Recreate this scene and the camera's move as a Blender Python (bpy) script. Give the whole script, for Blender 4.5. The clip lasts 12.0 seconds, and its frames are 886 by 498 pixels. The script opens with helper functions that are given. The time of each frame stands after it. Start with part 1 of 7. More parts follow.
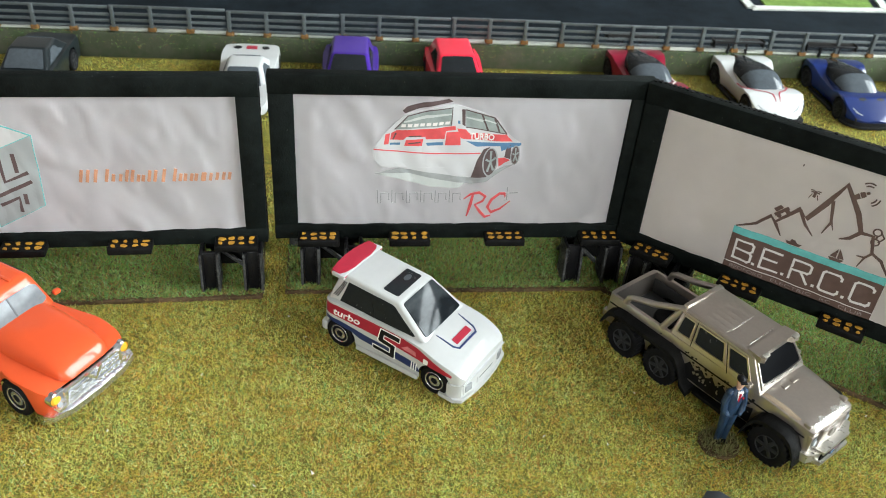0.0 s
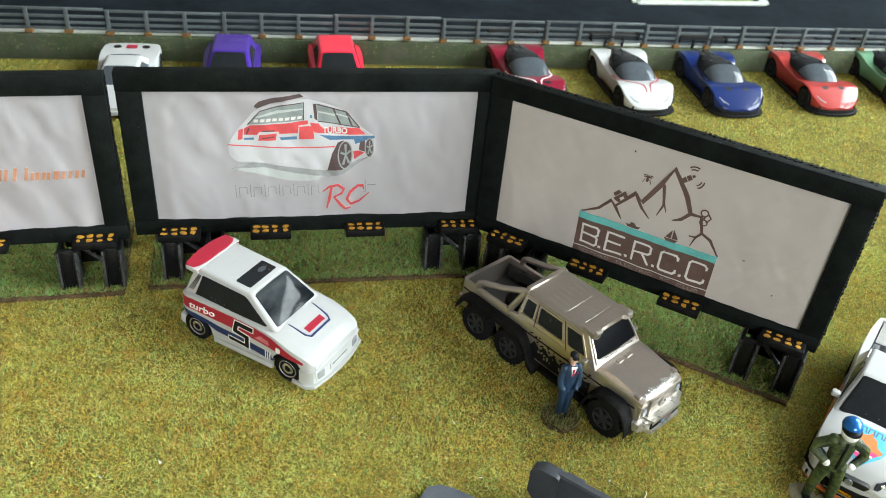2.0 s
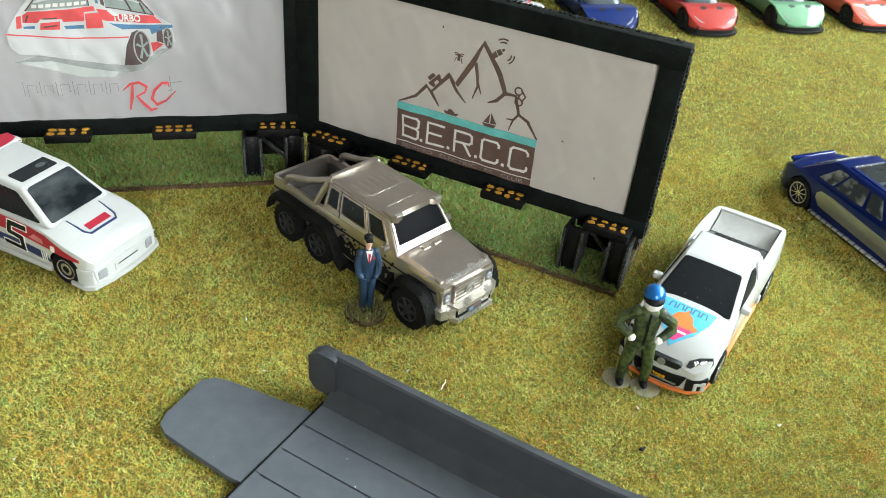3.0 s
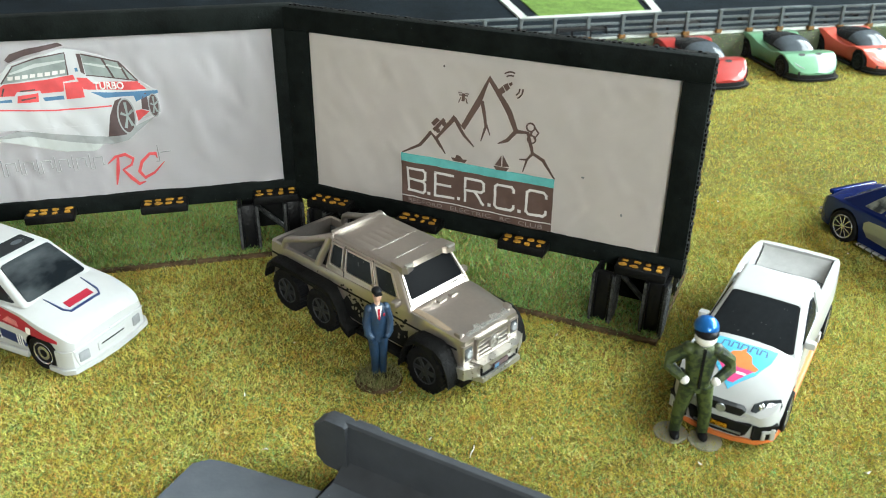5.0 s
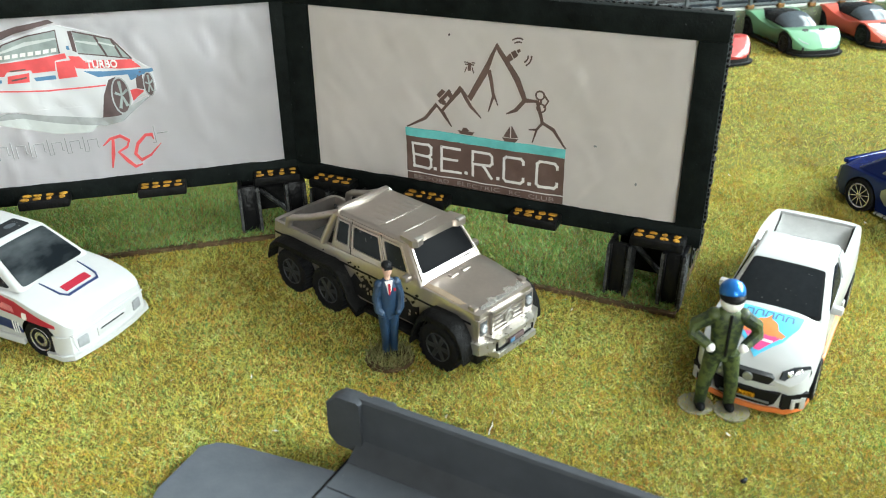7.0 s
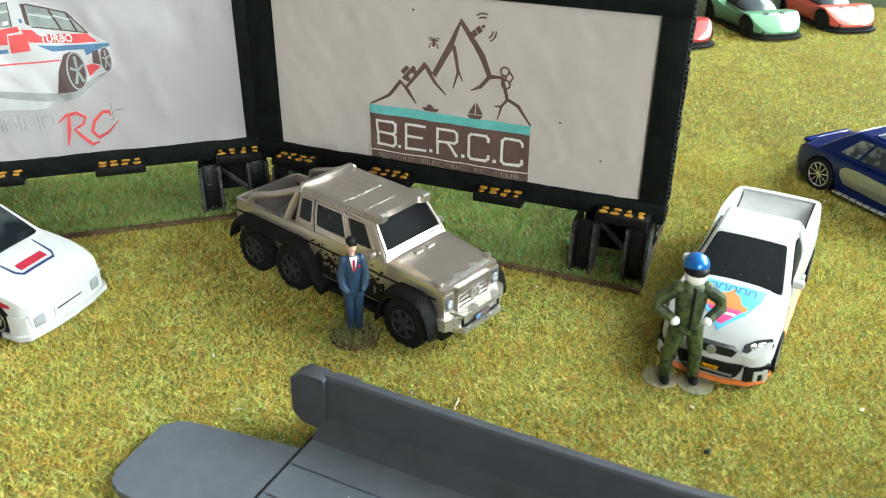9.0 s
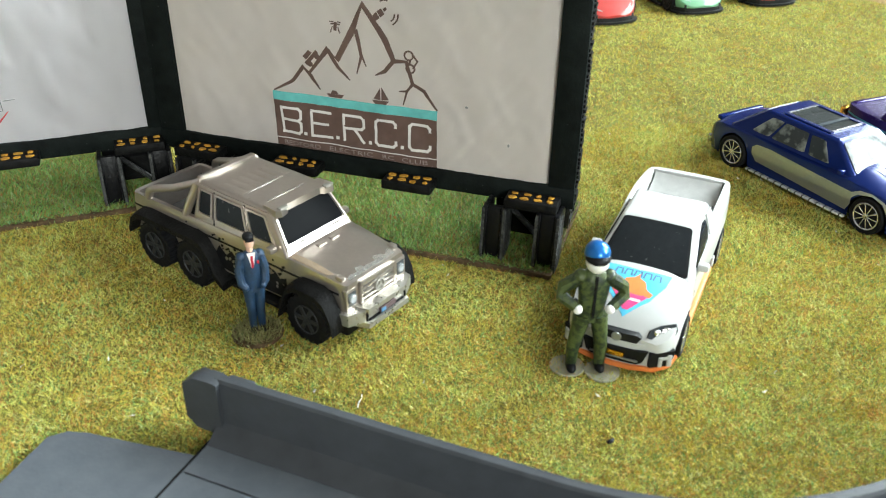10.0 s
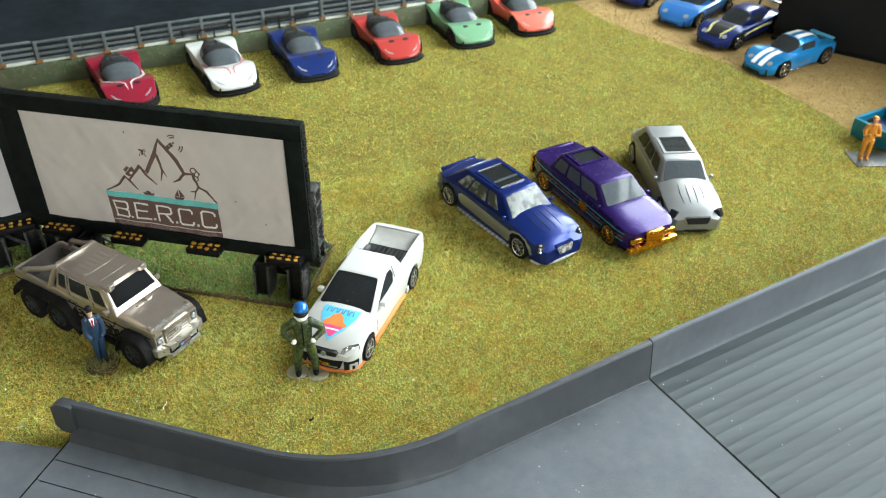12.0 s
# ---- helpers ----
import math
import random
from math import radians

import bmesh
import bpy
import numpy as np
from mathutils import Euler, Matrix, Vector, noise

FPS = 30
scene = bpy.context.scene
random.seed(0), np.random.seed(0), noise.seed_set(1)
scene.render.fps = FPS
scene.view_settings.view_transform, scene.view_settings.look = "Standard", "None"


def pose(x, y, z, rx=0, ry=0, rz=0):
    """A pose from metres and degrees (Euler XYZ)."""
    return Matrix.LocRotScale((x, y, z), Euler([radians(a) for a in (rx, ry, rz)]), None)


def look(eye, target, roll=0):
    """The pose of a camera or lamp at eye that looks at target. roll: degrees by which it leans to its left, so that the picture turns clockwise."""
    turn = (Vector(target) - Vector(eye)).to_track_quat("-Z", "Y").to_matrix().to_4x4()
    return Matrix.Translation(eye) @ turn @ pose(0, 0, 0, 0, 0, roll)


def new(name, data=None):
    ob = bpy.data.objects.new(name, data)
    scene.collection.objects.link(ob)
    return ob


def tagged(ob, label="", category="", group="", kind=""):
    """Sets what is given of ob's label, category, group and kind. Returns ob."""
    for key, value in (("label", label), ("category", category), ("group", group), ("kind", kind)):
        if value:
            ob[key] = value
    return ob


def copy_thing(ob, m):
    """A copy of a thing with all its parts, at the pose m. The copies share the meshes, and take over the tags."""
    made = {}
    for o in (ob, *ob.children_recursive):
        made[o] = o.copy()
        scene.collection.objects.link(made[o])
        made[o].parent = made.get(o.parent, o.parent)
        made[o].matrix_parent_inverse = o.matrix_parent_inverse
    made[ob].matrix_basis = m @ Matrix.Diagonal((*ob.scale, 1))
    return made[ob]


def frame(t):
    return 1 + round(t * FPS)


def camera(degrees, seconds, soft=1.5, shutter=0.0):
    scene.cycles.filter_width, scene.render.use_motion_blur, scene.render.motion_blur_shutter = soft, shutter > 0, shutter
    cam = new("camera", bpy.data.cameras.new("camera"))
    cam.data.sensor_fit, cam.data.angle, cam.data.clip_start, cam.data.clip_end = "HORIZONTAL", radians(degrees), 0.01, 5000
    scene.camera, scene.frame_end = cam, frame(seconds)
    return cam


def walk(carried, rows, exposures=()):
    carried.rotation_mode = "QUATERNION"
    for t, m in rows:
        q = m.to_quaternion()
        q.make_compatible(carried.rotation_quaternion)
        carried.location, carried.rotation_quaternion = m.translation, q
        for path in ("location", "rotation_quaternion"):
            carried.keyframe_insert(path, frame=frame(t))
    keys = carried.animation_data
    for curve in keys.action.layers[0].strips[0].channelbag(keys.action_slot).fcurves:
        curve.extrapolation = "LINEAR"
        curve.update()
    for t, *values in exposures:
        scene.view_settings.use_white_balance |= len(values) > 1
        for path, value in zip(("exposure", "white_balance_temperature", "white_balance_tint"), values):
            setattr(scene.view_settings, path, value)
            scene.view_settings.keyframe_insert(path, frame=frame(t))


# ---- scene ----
cam = camera(54.81, 12.0, 1.0)
PATH = [
    (0, (0.00571, 0.01154, 0.19528), (0.00334, 0.25515, 0.02021), 4.55),
    (0.5, (0.00363, 0.00970, 0.19385), (0.00397, 0.25244, 0.01756), 4.80),
    (1, (0.00268, 0.00838, 0.19548), (0.00660, 0.25133, 0.01951), 5.10),
    (1.5, (0.00444, 0.00794, 0.19663), (0.01518, 0.25140, 0.02166), 5.61),
    (2, (0.03600, 0.00351, 0.20042), (0.05344, 0.24698, 0.02602), 5.65),
    (2.2, (0.05412, 0.00607, 0.20289), (0.07553, 0.24608, 0.02419), 5.91),
    (2.3, (0.06519, 0.00384, 0.19651), (0.08671, 0.24477, 0.01906), 5.71),
    (2.5, (0.08006, -0.00348, 0.18038), (0.10463, 0.23957, 0.00625), 5.70),
    (2.7, (0.08278, -0.00171, 0.17212), (0.11177, 0.24003, -0.00316), 6.1),
    (3, (0.09062, -0.00199, 0.16442), (0.11919, 0.24082, -0.00944), 5.41),
    (3.5, (0.09205, 0.00440, 0.16202), (0.11981, 0.25127, -0.00615), 4.29),
    (3.7, (0.09448, 0.00408, 0.15961), (0.12219, 0.25277, -0.00588), 3.90),
    (5.3, (0.09184, 0.01208, 0.13199), (0.11488, 0.27714, -0.00663), 0.00),
    (5.5, (0.08798, 0.01257, 0.12939), (0.11140, 0.27780, -0.00882), -0.22),
    (6, (0.08754, 0.01284, 0.12774), (0.11055, 0.27789, -0.01089), -0.65),
    (6.5, (0.08838, 0.01463, 0.12673), (0.11180, 0.27914, -0.01287), -0.69),
    (7, (0.08941, 0.01483, 0.12697), (0.11418, 0.27821, -0.01452), -0.64),
    (9, (0.08927, 0.01477, 0.12358), (0.12613, 0.27476, -0.02151), 0.41),
    (9.5, (0.09161, 0.01641, 0.12313), (0.13634, 0.27320, -0.02539), 0.62),
    (10, (0.10100, 0.01926, 0.12498), (0.15491, 0.27162, -0.02802), 0.84),
    (10.5, (0.10629, 0.01147, 0.13740), (0.16821, 0.25791, -0.02209), 1.29),
    (10.7, (0.10955, 0.00447, 0.14545), (0.17257, 0.24879, -0.01684), 1.40),
    (11, (0.11860, -0.00679, 0.16125), (0.18008, 0.23583, -0.00414), 1.02),
    (11.2, (0.12520, -0.02190, 0.17082), (0.18827, 0.21896, 0.00346), 1.15),
    (11.3, (0.12914, -0.03142, 0.17938), (0.19213, 0.20794, 0.00986), 0.95),
    (11.5, (0.13426, -0.05026, 0.19383), (0.19867, 0.18785, 0.02309), 0.52),
    (11.7, (0.13381, -0.06538, 0.21417), (0.20755, 0.16978, 0.04310), 0.9),
    (12, (0.14169, -0.07380, 0.22887), (0.21698, 0.15754, 0.05333), 0.70),
]
EXPOSURES = [(0, -0.05, 6250, 3), (1.8, -0.01, 6200, 2), (2.8, 0.03, 6250, 0), (5.3, 0.13, 6150, -1), (9.0, 0.25, 6150, -1), (10.2, 0.24, 6200, -1), (11.1, 0.03, 6150, -2), (11.5, 0.0, 5850, -3), (12, -0.02, 6350, 0)]
walk(cam, [(t, look(eye, target, roll)) for t, eye, target, roll in PATH], EXPOSURES)
# a phone lens: slightly out of focus far off
cam.data.dof.use_dof, cam.data.dof.focus_distance, cam.data.dof.aperture_fstop = True, 0.275, 32

# ---- world and light ----
# a model layout on a table in a daylit room, window behind and to one side of it
world = bpy.data.worlds.new("world")
scene.world = world
world.use_nodes = True
wn = world.node_tree
sky = wn.nodes.new("ShaderNodeTexSky")
sky.sky_type, sky.sun_disc = "NISHITA", False
sky.sun_elevation, sky.sun_rotation = radians(40), radians(35)
wn.links.new(sky.outputs["Color"], wn.nodes["Background"].inputs["Color"])
wn.nodes["Background"].inputs["Strength"].default_value = 0.12

def area_lamp(name, centre, aim, width, height, watts, colour):
    data = bpy.data.lights.new(name, "AREA")
    data.shape, data.size, data.size_y, data.energy, data.color = "RECTANGLE", width, height, watts, colour
    new(name, data).matrix_world = look(centre, aim)


area_lamp("window_light", (1.14, 0.34, 0.66), (0.0, 0.25, 0.4), 1.48, 0.76, 89, (0.95, 0.98, 1.0))
# added fill that brightens the billboards from the south; no window is known there
area_lamp("south_fill_light", (0.36, -2.52, 0.9), (0.2, 0.0, 0.3), 1.0, 1.2, 76, (1.0, 0.97, 0.93))

# ---- materials ----
def mat(name, base, rough=0.5, metal=0.0, var=0.12, scale=300, bump=0.0, bump_scale=2500, coat=0.0, rough_var=0.1, tint=None, stretch=None, island=None, spec=0.5, hard=0.35, dust=None):
    """A procedural surface: two noises vary the colour, one the gloss, and a fine one the relief."""
    m = bpy.data.materials.new(name)
    m.use_nodes = True
    nt = m.node_tree
    b = nt.nodes["Principled BSDF"]
    link = nt.links.new
    co = nt.nodes.new("ShaderNodeTexCoord").outputs["Object"]
    if stretch:
        mp = nt.nodes.new("ShaderNodeMapping")
        mp.inputs["Scale"].default_value = stretch
        link(co, mp.inputs["Vector"])
        co = mp.outputs["Vector"]
    n1, n2 = nt.nodes.new("ShaderNodeTexNoise"), nt.nodes.new("ShaderNodeTexNoise")
    for n, s in ((n1, scale * 0.2), (n2, scale)):
        n.inputs["Scale"].default_value, n.inputs["Detail"].default_value = s, 4
        link(co, n.inputs["Vector"])
    add = nt.nodes.new("ShaderNodeMath")
    add.operation = "ADD"
    link(n1.outputs["Fac"], add.inputs[0])
    link(n2.outputs["Fac"], add.inputs[1])
    ramp = nt.nodes.new("ShaderNodeMapRange")
    ramp.inputs["From Min"].default_value, ramp.inputs["From Max"].default_value = 1 - hard, 1 + hard
    link(add.outputs[0], ramp.inputs["Value"])
    mix = nt.nodes.new("ShaderNodeMix")
    mix.data_type = "RGBA"
    other = tint or tuple(c * (1 - 2 * var) for c in base)
    mix.inputs["A"].default_value = (*other, 1)
    mix.inputs["B"].default_value = (*(min(1, c * (1 + (0 if tint else var))) for c in base), 1)
    link(ramp.outputs["Result"], mix.inputs["Factor"])
    colour = mix.outputs["Result"]
    if island:
        geo = nt.nodes.new("ShaderNodeNewGeometry")
        cr = nt.nodes.new("ShaderNodeValToRGB")
        cr.color_ramp.elements.remove(cr.color_ramp.elements[0])
        cr.color_ramp.elements[0].position, cr.color_ramp.elements[0].color = 0.0, (*island[0][1], 1)
        for at_, c in island[1:]:
            cr.color_ramp.elements.new(at_).color = (*c, 1)
        link(geo.outputs["Random Per Island"], cr.inputs["Fac"])
        mx = nt.nodes.new("ShaderNodeMix")
        mx.data_type, mx.blend_type = "RGBA", "MULTIPLY"
        mx.inputs["Factor"].default_value = 1
        link(cr.outputs["Color"], mx.inputs["A"])
        link(colour, mx.inputs["B"])
        colour = mx.outputs["Result"]
    if dust:
        nd, cut, md = nt.nodes.new("ShaderNodeTexNoise"), nt.nodes.new("ShaderNodeMapRange"), nt.nodes.new("ShaderNodeMix")
        nd.inputs["Scale"].default_value, nd.inputs["Detail"].default_value = dust[1], 1
        link(nt.nodes["Texture Coordinate"].outputs["Object"], nd.inputs["Vector"])
        cut.inputs["From Min"].default_value, cut.inputs["From Max"].default_value = dust[2], dust[2] + 0.03
        link(nd.outputs["Fac"], cut.inputs["Value"])
        md.data_type = "RGBA"
        md.inputs["B"].default_value = (*dust[0], 1)
        link(cut.outputs["Result"], md.inputs["Factor"])
        link(colour, md.inputs["A"])
        colour = md.outputs["Result"]
    link(colour, b.inputs["Base Color"])
    rr = nt.nodes.new("ShaderNodeMapRange")
    rr.inputs["To Min"].default_value, rr.inputs["To Max"].default_value = max(0.02, rough - rough_var), min(1, rough + rough_var)
    link(n2.outputs["Fac"], rr.inputs["Value"])
    link(rr.outputs["Result"], b.inputs["Roughness"])
    b.inputs["Metallic"].default_value = metal
    b.inputs["Coat Weight"].default_value, b.inputs["Coat Roughness"].default_value = coat, 0.06
    b.inputs["Specular IOR Level"].default_value = spec
    if bump:
        n3, bp = nt.nodes.new("ShaderNodeTexNoise"), nt.nodes.new("ShaderNodeBump")
        n3.inputs["Scale"].default_value, n3.inputs["Detail"].default_value = bump_scale, 5
        link(co, n3.inputs["Vector"])
        link(n3.outputs["Fac"], bp.inputs["Height"])
        bp.inputs["Strength"].default_value, bp.inputs["Distance"].default_value = bump, 0.0004
        link(bp.outputs["Normal"], b.inputs["Normal"])
    return m


def paint(name, c, metal=0.0, rough=0.22, coat=0.55):
    """Thick glossy die-cast enamel with faint orange peel."""
    m = mat(name, c, rough + 0.12, metal, 0.015, 500, 0.06, 700, coat, 0.05, spec=0.15)
    m.node_tree.nodes["Principled BSDF"].inputs["Coat Roughness"].default_value = 0.03
    return m


def glazing(name, c, rough=0.07, see=0.0, spec=0.25, dust=None):
    """Moulded clear or smoked plastic window."""
    m = mat(name, c, rough, 0, 0.1, 700, 0.1, 90, 0.0, 0.03, spec=spec, dust=dust)
    m.node_tree.nodes["Principled BSDF"].inputs["Transmission Weight"].default_value = see
    return m


M_GRASS_MAT = mat("grass_mat", (0.15, 0.145, 0.032), 0.95, 0, 0.2, 160, 0.4, 1900, tint=(0.10, 0.08, 0.02), spec=0.1)
GRASS_HUES = ((0.0, (0.41, 0.45, 0.101)), (0.2, (0.53, 0.56, 0.115)), (0.45, (0.60, 0.63, 0.166)), (0.6, (0.42, 0.46, 0.110)), (0.74, (0.51, 0.53, 0.110)), (0.86, (0.64, 0.52, 0.138)), (0.93, (0.50, 0.38, 0.101)), (0.96, (0.30, 0.34, 0.101)), (1.0, (0.60, 0.59, 0.202)))
M_FIBRE = mat("static_grass_fibre", (1.12, 1.13, 1.1), 0.85, 0, 0.2, 240, tint=(0.94, 0.74, 0.50), island=GRASS_HUES, spec=0.05, hard=0.17)
M_ORANGE_FIBRE = mat("orange_flock", (0.52, 0.27, 0.075), 0.85, 0, 0.25, 200, spec=0.05)
M_GREEN_FIBRE = mat("green_flock", (0.22, 0.38, 0.12), 0.85, 0, 0.2, 200, spec=0.05)
M_STRAW_FIBRE = mat("straw_flock", (0.62, 0.61, 0.24), 0.85, 0, 0.15, 200, spec=0.05)
TURF_HUES = ((0.0, (0.11, 0.25, 0.05)), (0.3, (0.20, 0.40, 0.11)), (0.55, (0.29, 0.46, 0.15)), (0.68, (0.40, 0.38, 0.12)), (0.76, (0.42, 0.22, 0.08)), (0.82, (0.34, 0.17, 0.06)), (0.9, (0.17, 0.40, 0.19)), (1.0, (0.48, 0.58, 0.33)))
M_TURF = mat("green_turf_fibre", (0.9, 0.86, 0.83), 0.85, 0, 0.2, 90, tint=(0.72, 0.62, 0.5), island=TURF_HUES, spec=0.05)
M_TURF_BED = mat("turf_bed", (0.14, 0.22, 0.05), 0.95, 0, 0.25, 300, 1.0, 1500, spec=0.1)
M_EARTH = mat("brown_base_edge", (0.10, 0.065, 0.035), 0.9, 0, 0.3, 500, 0.8, 1500, spec=0.15)
M_DIRT = mat("sandy_dirt", (0.34, 0.235, 0.10), 0.95, 0, 0.25, 450, 1.0, 2200, tint=(0.22, 0.15, 0.06), spec=0.1)
M_GRIT = mat("dirt_grit", (1, 1, 1), 0.9, 0, 0.2, 300, island=((0, (0.30, 0.21, 0.09)), (0.5, (0.38, 0.27, 0.12)), (0.85, (0.26, 0.17, 0.07)), (1, (0.46, 0.37, 0.2))), spec=0.2)
M_ROAD = mat("black_road", (0.010, 0.014, 0.018), 0.85, 0, 0.3, 120, 0.3, 1800, spec=0.05)
M_WHITE_LINE = mat("white_road_line", (0.50, 0.52, 0.48), 0.7, 0, 0.12, 300)
M_BLACK = mat("black_printed_plastic", (0.007, 0.0092, 0.0085), 0.6, 0, 0.3, 400, 0.35, 1400, spec=0.06, dust=((0.05, 0.05, 0.05), 900, 0.75))
M_BLACK_RAW = mat("black_rough_plastic", (0.007, 0.007, 0.007), 0.55, 0, 0.4, 600, 0.6, 1500, spec=0.12)
M_LEG = mat("glossy_dark_leg", (0.007, 0.007, 0.0075), 0.32, 0, 0.3, 900, 0.5, 900, tint=(0.004, 0.004, 0.005), spec=0.14)
M_DRYBRUSH = mat("dry_brushed_plastic", (0.075, 0.077, 0.075), 0.55, 0, 0.3, 1500, 0.8, 1200, tint=(0.009, 0.009, 0.010), spec=0.25, hard=0.22)
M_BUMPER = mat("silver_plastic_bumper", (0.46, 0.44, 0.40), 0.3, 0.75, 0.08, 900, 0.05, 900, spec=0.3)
M_GRILLE = mat("speckled_chrome_mesh", (0.62, 0.62, 0.60), 0.3, 0.7, 0.3, 2500, 1.0, 2200, tint=(0.05, 0.05, 0.05), hard=0.15)
M_PAPER = mat("printed_paper", (0.70, 0.672, 0.70), 0.75, 0, 0.03, 60)
M_PAPER_CREAM = mat("cream_printed_paper", (0.82, 0.757, 0.725), 0.75, 0, 0.04, 60, 0.03, 250)
M_YELLOW_DAB = mat("yellow_dab", (0.60, 0.32, 0.03), 0.5, 0, 0.3, 1500, 0.8, 1200, tint=(0.30, 0.15, 0.02))
M_FENCE = mat("grey_fence_plastic", (0.085, 0.10, 0.105), 0.5, 0, 0.15, 300, 0.2, 1500)
M_WALL_BASE = mat("mossy_low_wall", (0.085, 0.085, 0.06), 0.9, 0, 0.35, 250, 0.8, 1500, tint=(0.035, 0.06, 0.018))
M_RUST = mat("rusty_post_foot", (0.22, 0.11, 0.03), 0.9, 0, 0.3, 600, 0.6, 1500)
M_TRACK = mat("grey_track_plastic", (0.100, 0.110, 0.126), 0.6, 0, 0.12, 250, 0.15, 1200, tint=(0.073, 0.081, 0.095), spec=0.16, dust=((0.36, 0.37, 0.37), 1500, 0.82))
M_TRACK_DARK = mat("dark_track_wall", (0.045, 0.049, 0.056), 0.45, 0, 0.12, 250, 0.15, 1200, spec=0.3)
M_TRACK_WORN = mat("streaked_track_plastic", (0.068, 0.079, 0.086), 0.55, 0, 0.2, 260, 0.1, 1200, tint=(0.048, 0.056, 0.062), stretch=(0.06, 1.2, 1), rough_var=0.12, spec=0.12, hard=0.2, dust=((0.3, 0.31, 0.31), 1500, 0.83))
M_TYRE = mat("black_tyre", (0.007, 0.007, 0.008), 0.6, 0, 0.2, 700, 0.2, 2500, spec=0.12)
M_RIM_BLACK = mat("dark_wheel", (0.024, 0.025, 0.027), 0.5, 0, 0.1, 700, spec=0.2)
M_WHEEL_SILVER = mat("silver_wheel", (0.50, 0.50, 0.51), 0.22, 0.8, 0.05, 700)
M_CHROME = mat("chrome_plating", (0.74, 0.75, 0.76), 0.14, 1.0, 0.05, 900, 0.8, 700)
M_BRIGHT = mat("bright_chrome_plating", (0.86, 0.87, 0.88), 0.24, 0.95, 0.06, 900, 1.0, 900)
M_GOLD = mat("gold_plating", (0.72, 0.36, 0.05), 0.25, 1.0, 0.1, 900, 0.25, 1300)
M_CHASSIS = mat("black_chassis", (0.008, 0.008, 0.009), 0.5, 0, 0.2, 500, spec=0.25)
M_SMOKED = glazing("smoked_window", (0.016, 0.018, 0.020), 0.1, 0.0, 0.08, ((0.08, 0.08, 0.08), 900, 0.73))
M_BLACK_PANE = glazing("satin_black_window", (0.004, 0.0042, 0.005), 0.35, 0.0, 0.02)
# pale streaks in the colour stand for reflections on the glass
M_STREAKED = mat("smoked_window_painted_reflections", (0.055, 0.062, 0.066), 0.09, 0, 0.1, 150, 0.1, 90, 0, 0.03, tint=(0.007, 0.009, 0.011), stretch=(1, 0.5, 0.6), spec=0.14, hard=0.14)
M_CLEAR = glazing("grey_clear_window", (0.065, 0.075, 0.085), 0.1, spec=0.14)
# mottled colour stands for reflections and the interior behind the pane
M_PALE_GLASS = mat("pale_window_painted_reflections", (0.22, 0.235, 0.235), 0.1, 0, 0.1, 260, 0.1, 90, 0, 0.03, tint=(0.035, 0.04, 0.045), spec=0.2, hard=0.1)
M_WRAP_GLASS = glazing("pale_wrapped_window", (0.15, 0.16, 0.17), 0.12, spec=0.2)
M_TAN_GLASS = glazing("dim_window", (0.03, 0.034, 0.038), 0.08, spec=0.16)
M_WHITE = paint("white_enamel", (0.45, 0.455, 0.45))
M_ORANGE = paint("orange_enamel", (0.58, 0.075, 0.022))
M_SILVER = mat("champagne_silver_enamel", (0.45, 0.40, 0.36), 0.3, 0.84, 0.04, 900, 0.012, 600, 0.3, 0.05)
M_EDGE_SILVER = mat("bare_silver_edge", (0.60, 0.585, 0.55), 0.26, 0.85, 0.05, 900, 0.03, 700, 0.2, 0.06)
M_DULL_RIM = mat("dull_worn_silver", (0.33, 0.31, 0.275), 0.5, 0.35, 0.12, 700, 0.06, 900, spec=0.3)
M_LIMO_SILVER = mat("pale_silver_enamel", (0.21, 0.216, 0.226), 0.34, 0.5, 0.04, 900, 0.015, 700, 0.4, 0.06)
M_WORN = mat("tan_worn_enamel", (0.40, 0.31, 0.22), 0.4, 0.4, 0.1, 500)
M_TRIM = mat("bright_trim", (0.60, 0.61, 0.62), 0.3, 0.35, 0.1, 900, 0.05, 900, spec=0.4)
M_BLUE = paint("metallic_blue_enamel", (0.006, 0.017, 0.115), 0.35, 0.12, 0.2)
M_PURPLE = paint("purple_enamel", (0.020, 0.008, 0.085), 0.35, 0.14, 0.16)
M_GREY_SILVER = mat("silver_enamel", (0.27, 0.28, 0.29), 0.32, 0.6, 0.04, 900, 0.015, 700, 0.3, 0.06)
M_PINSTRIPE = mat("teal_pinstripe", (0.02, 0.20, 0.26), 0.4)
M_RED_INK = mat("red_print", (0.32, 0.015, 0.034), 0.45, 0, 0.06, 600, spec=0.3)
M_BLUE_INK = mat("blue_print", (0.013, 0.027, 0.105), 0.4, 0, 0.08, 600)
M_BLACK_INK = mat("black_print", (0.009, 0.009, 0.010), 0.45, 0, 0.1, 600, spec=0.12)
M_SKY_INK = mat("sky_blue_print", (0.10, 0.45, 0.68), 0.4, 0, 0.08, 600)
M_ORANGE_INK = mat("orange_print", (0.72, 0.20, 0.05), 0.4, 0, 0.08, 600)
M_PINK_INK = mat("pink_print", (0.70, 0.06, 0.22), 0.4, 0, 0.08, 600)
M_BADGE = mat("faint_pink_print", (0.56, 0.16, 0.18), 0.45, 0, 0.2, 900)
M_WHITE_INK = mat("white_print", (0.78, 0.77, 0.75), 0.5, 0, 0.04, 600)
M_SAND_INK = mat("brown_sign_print", (0.105, 0.062, 0.05), 0.7, 0, 0.12, 500)
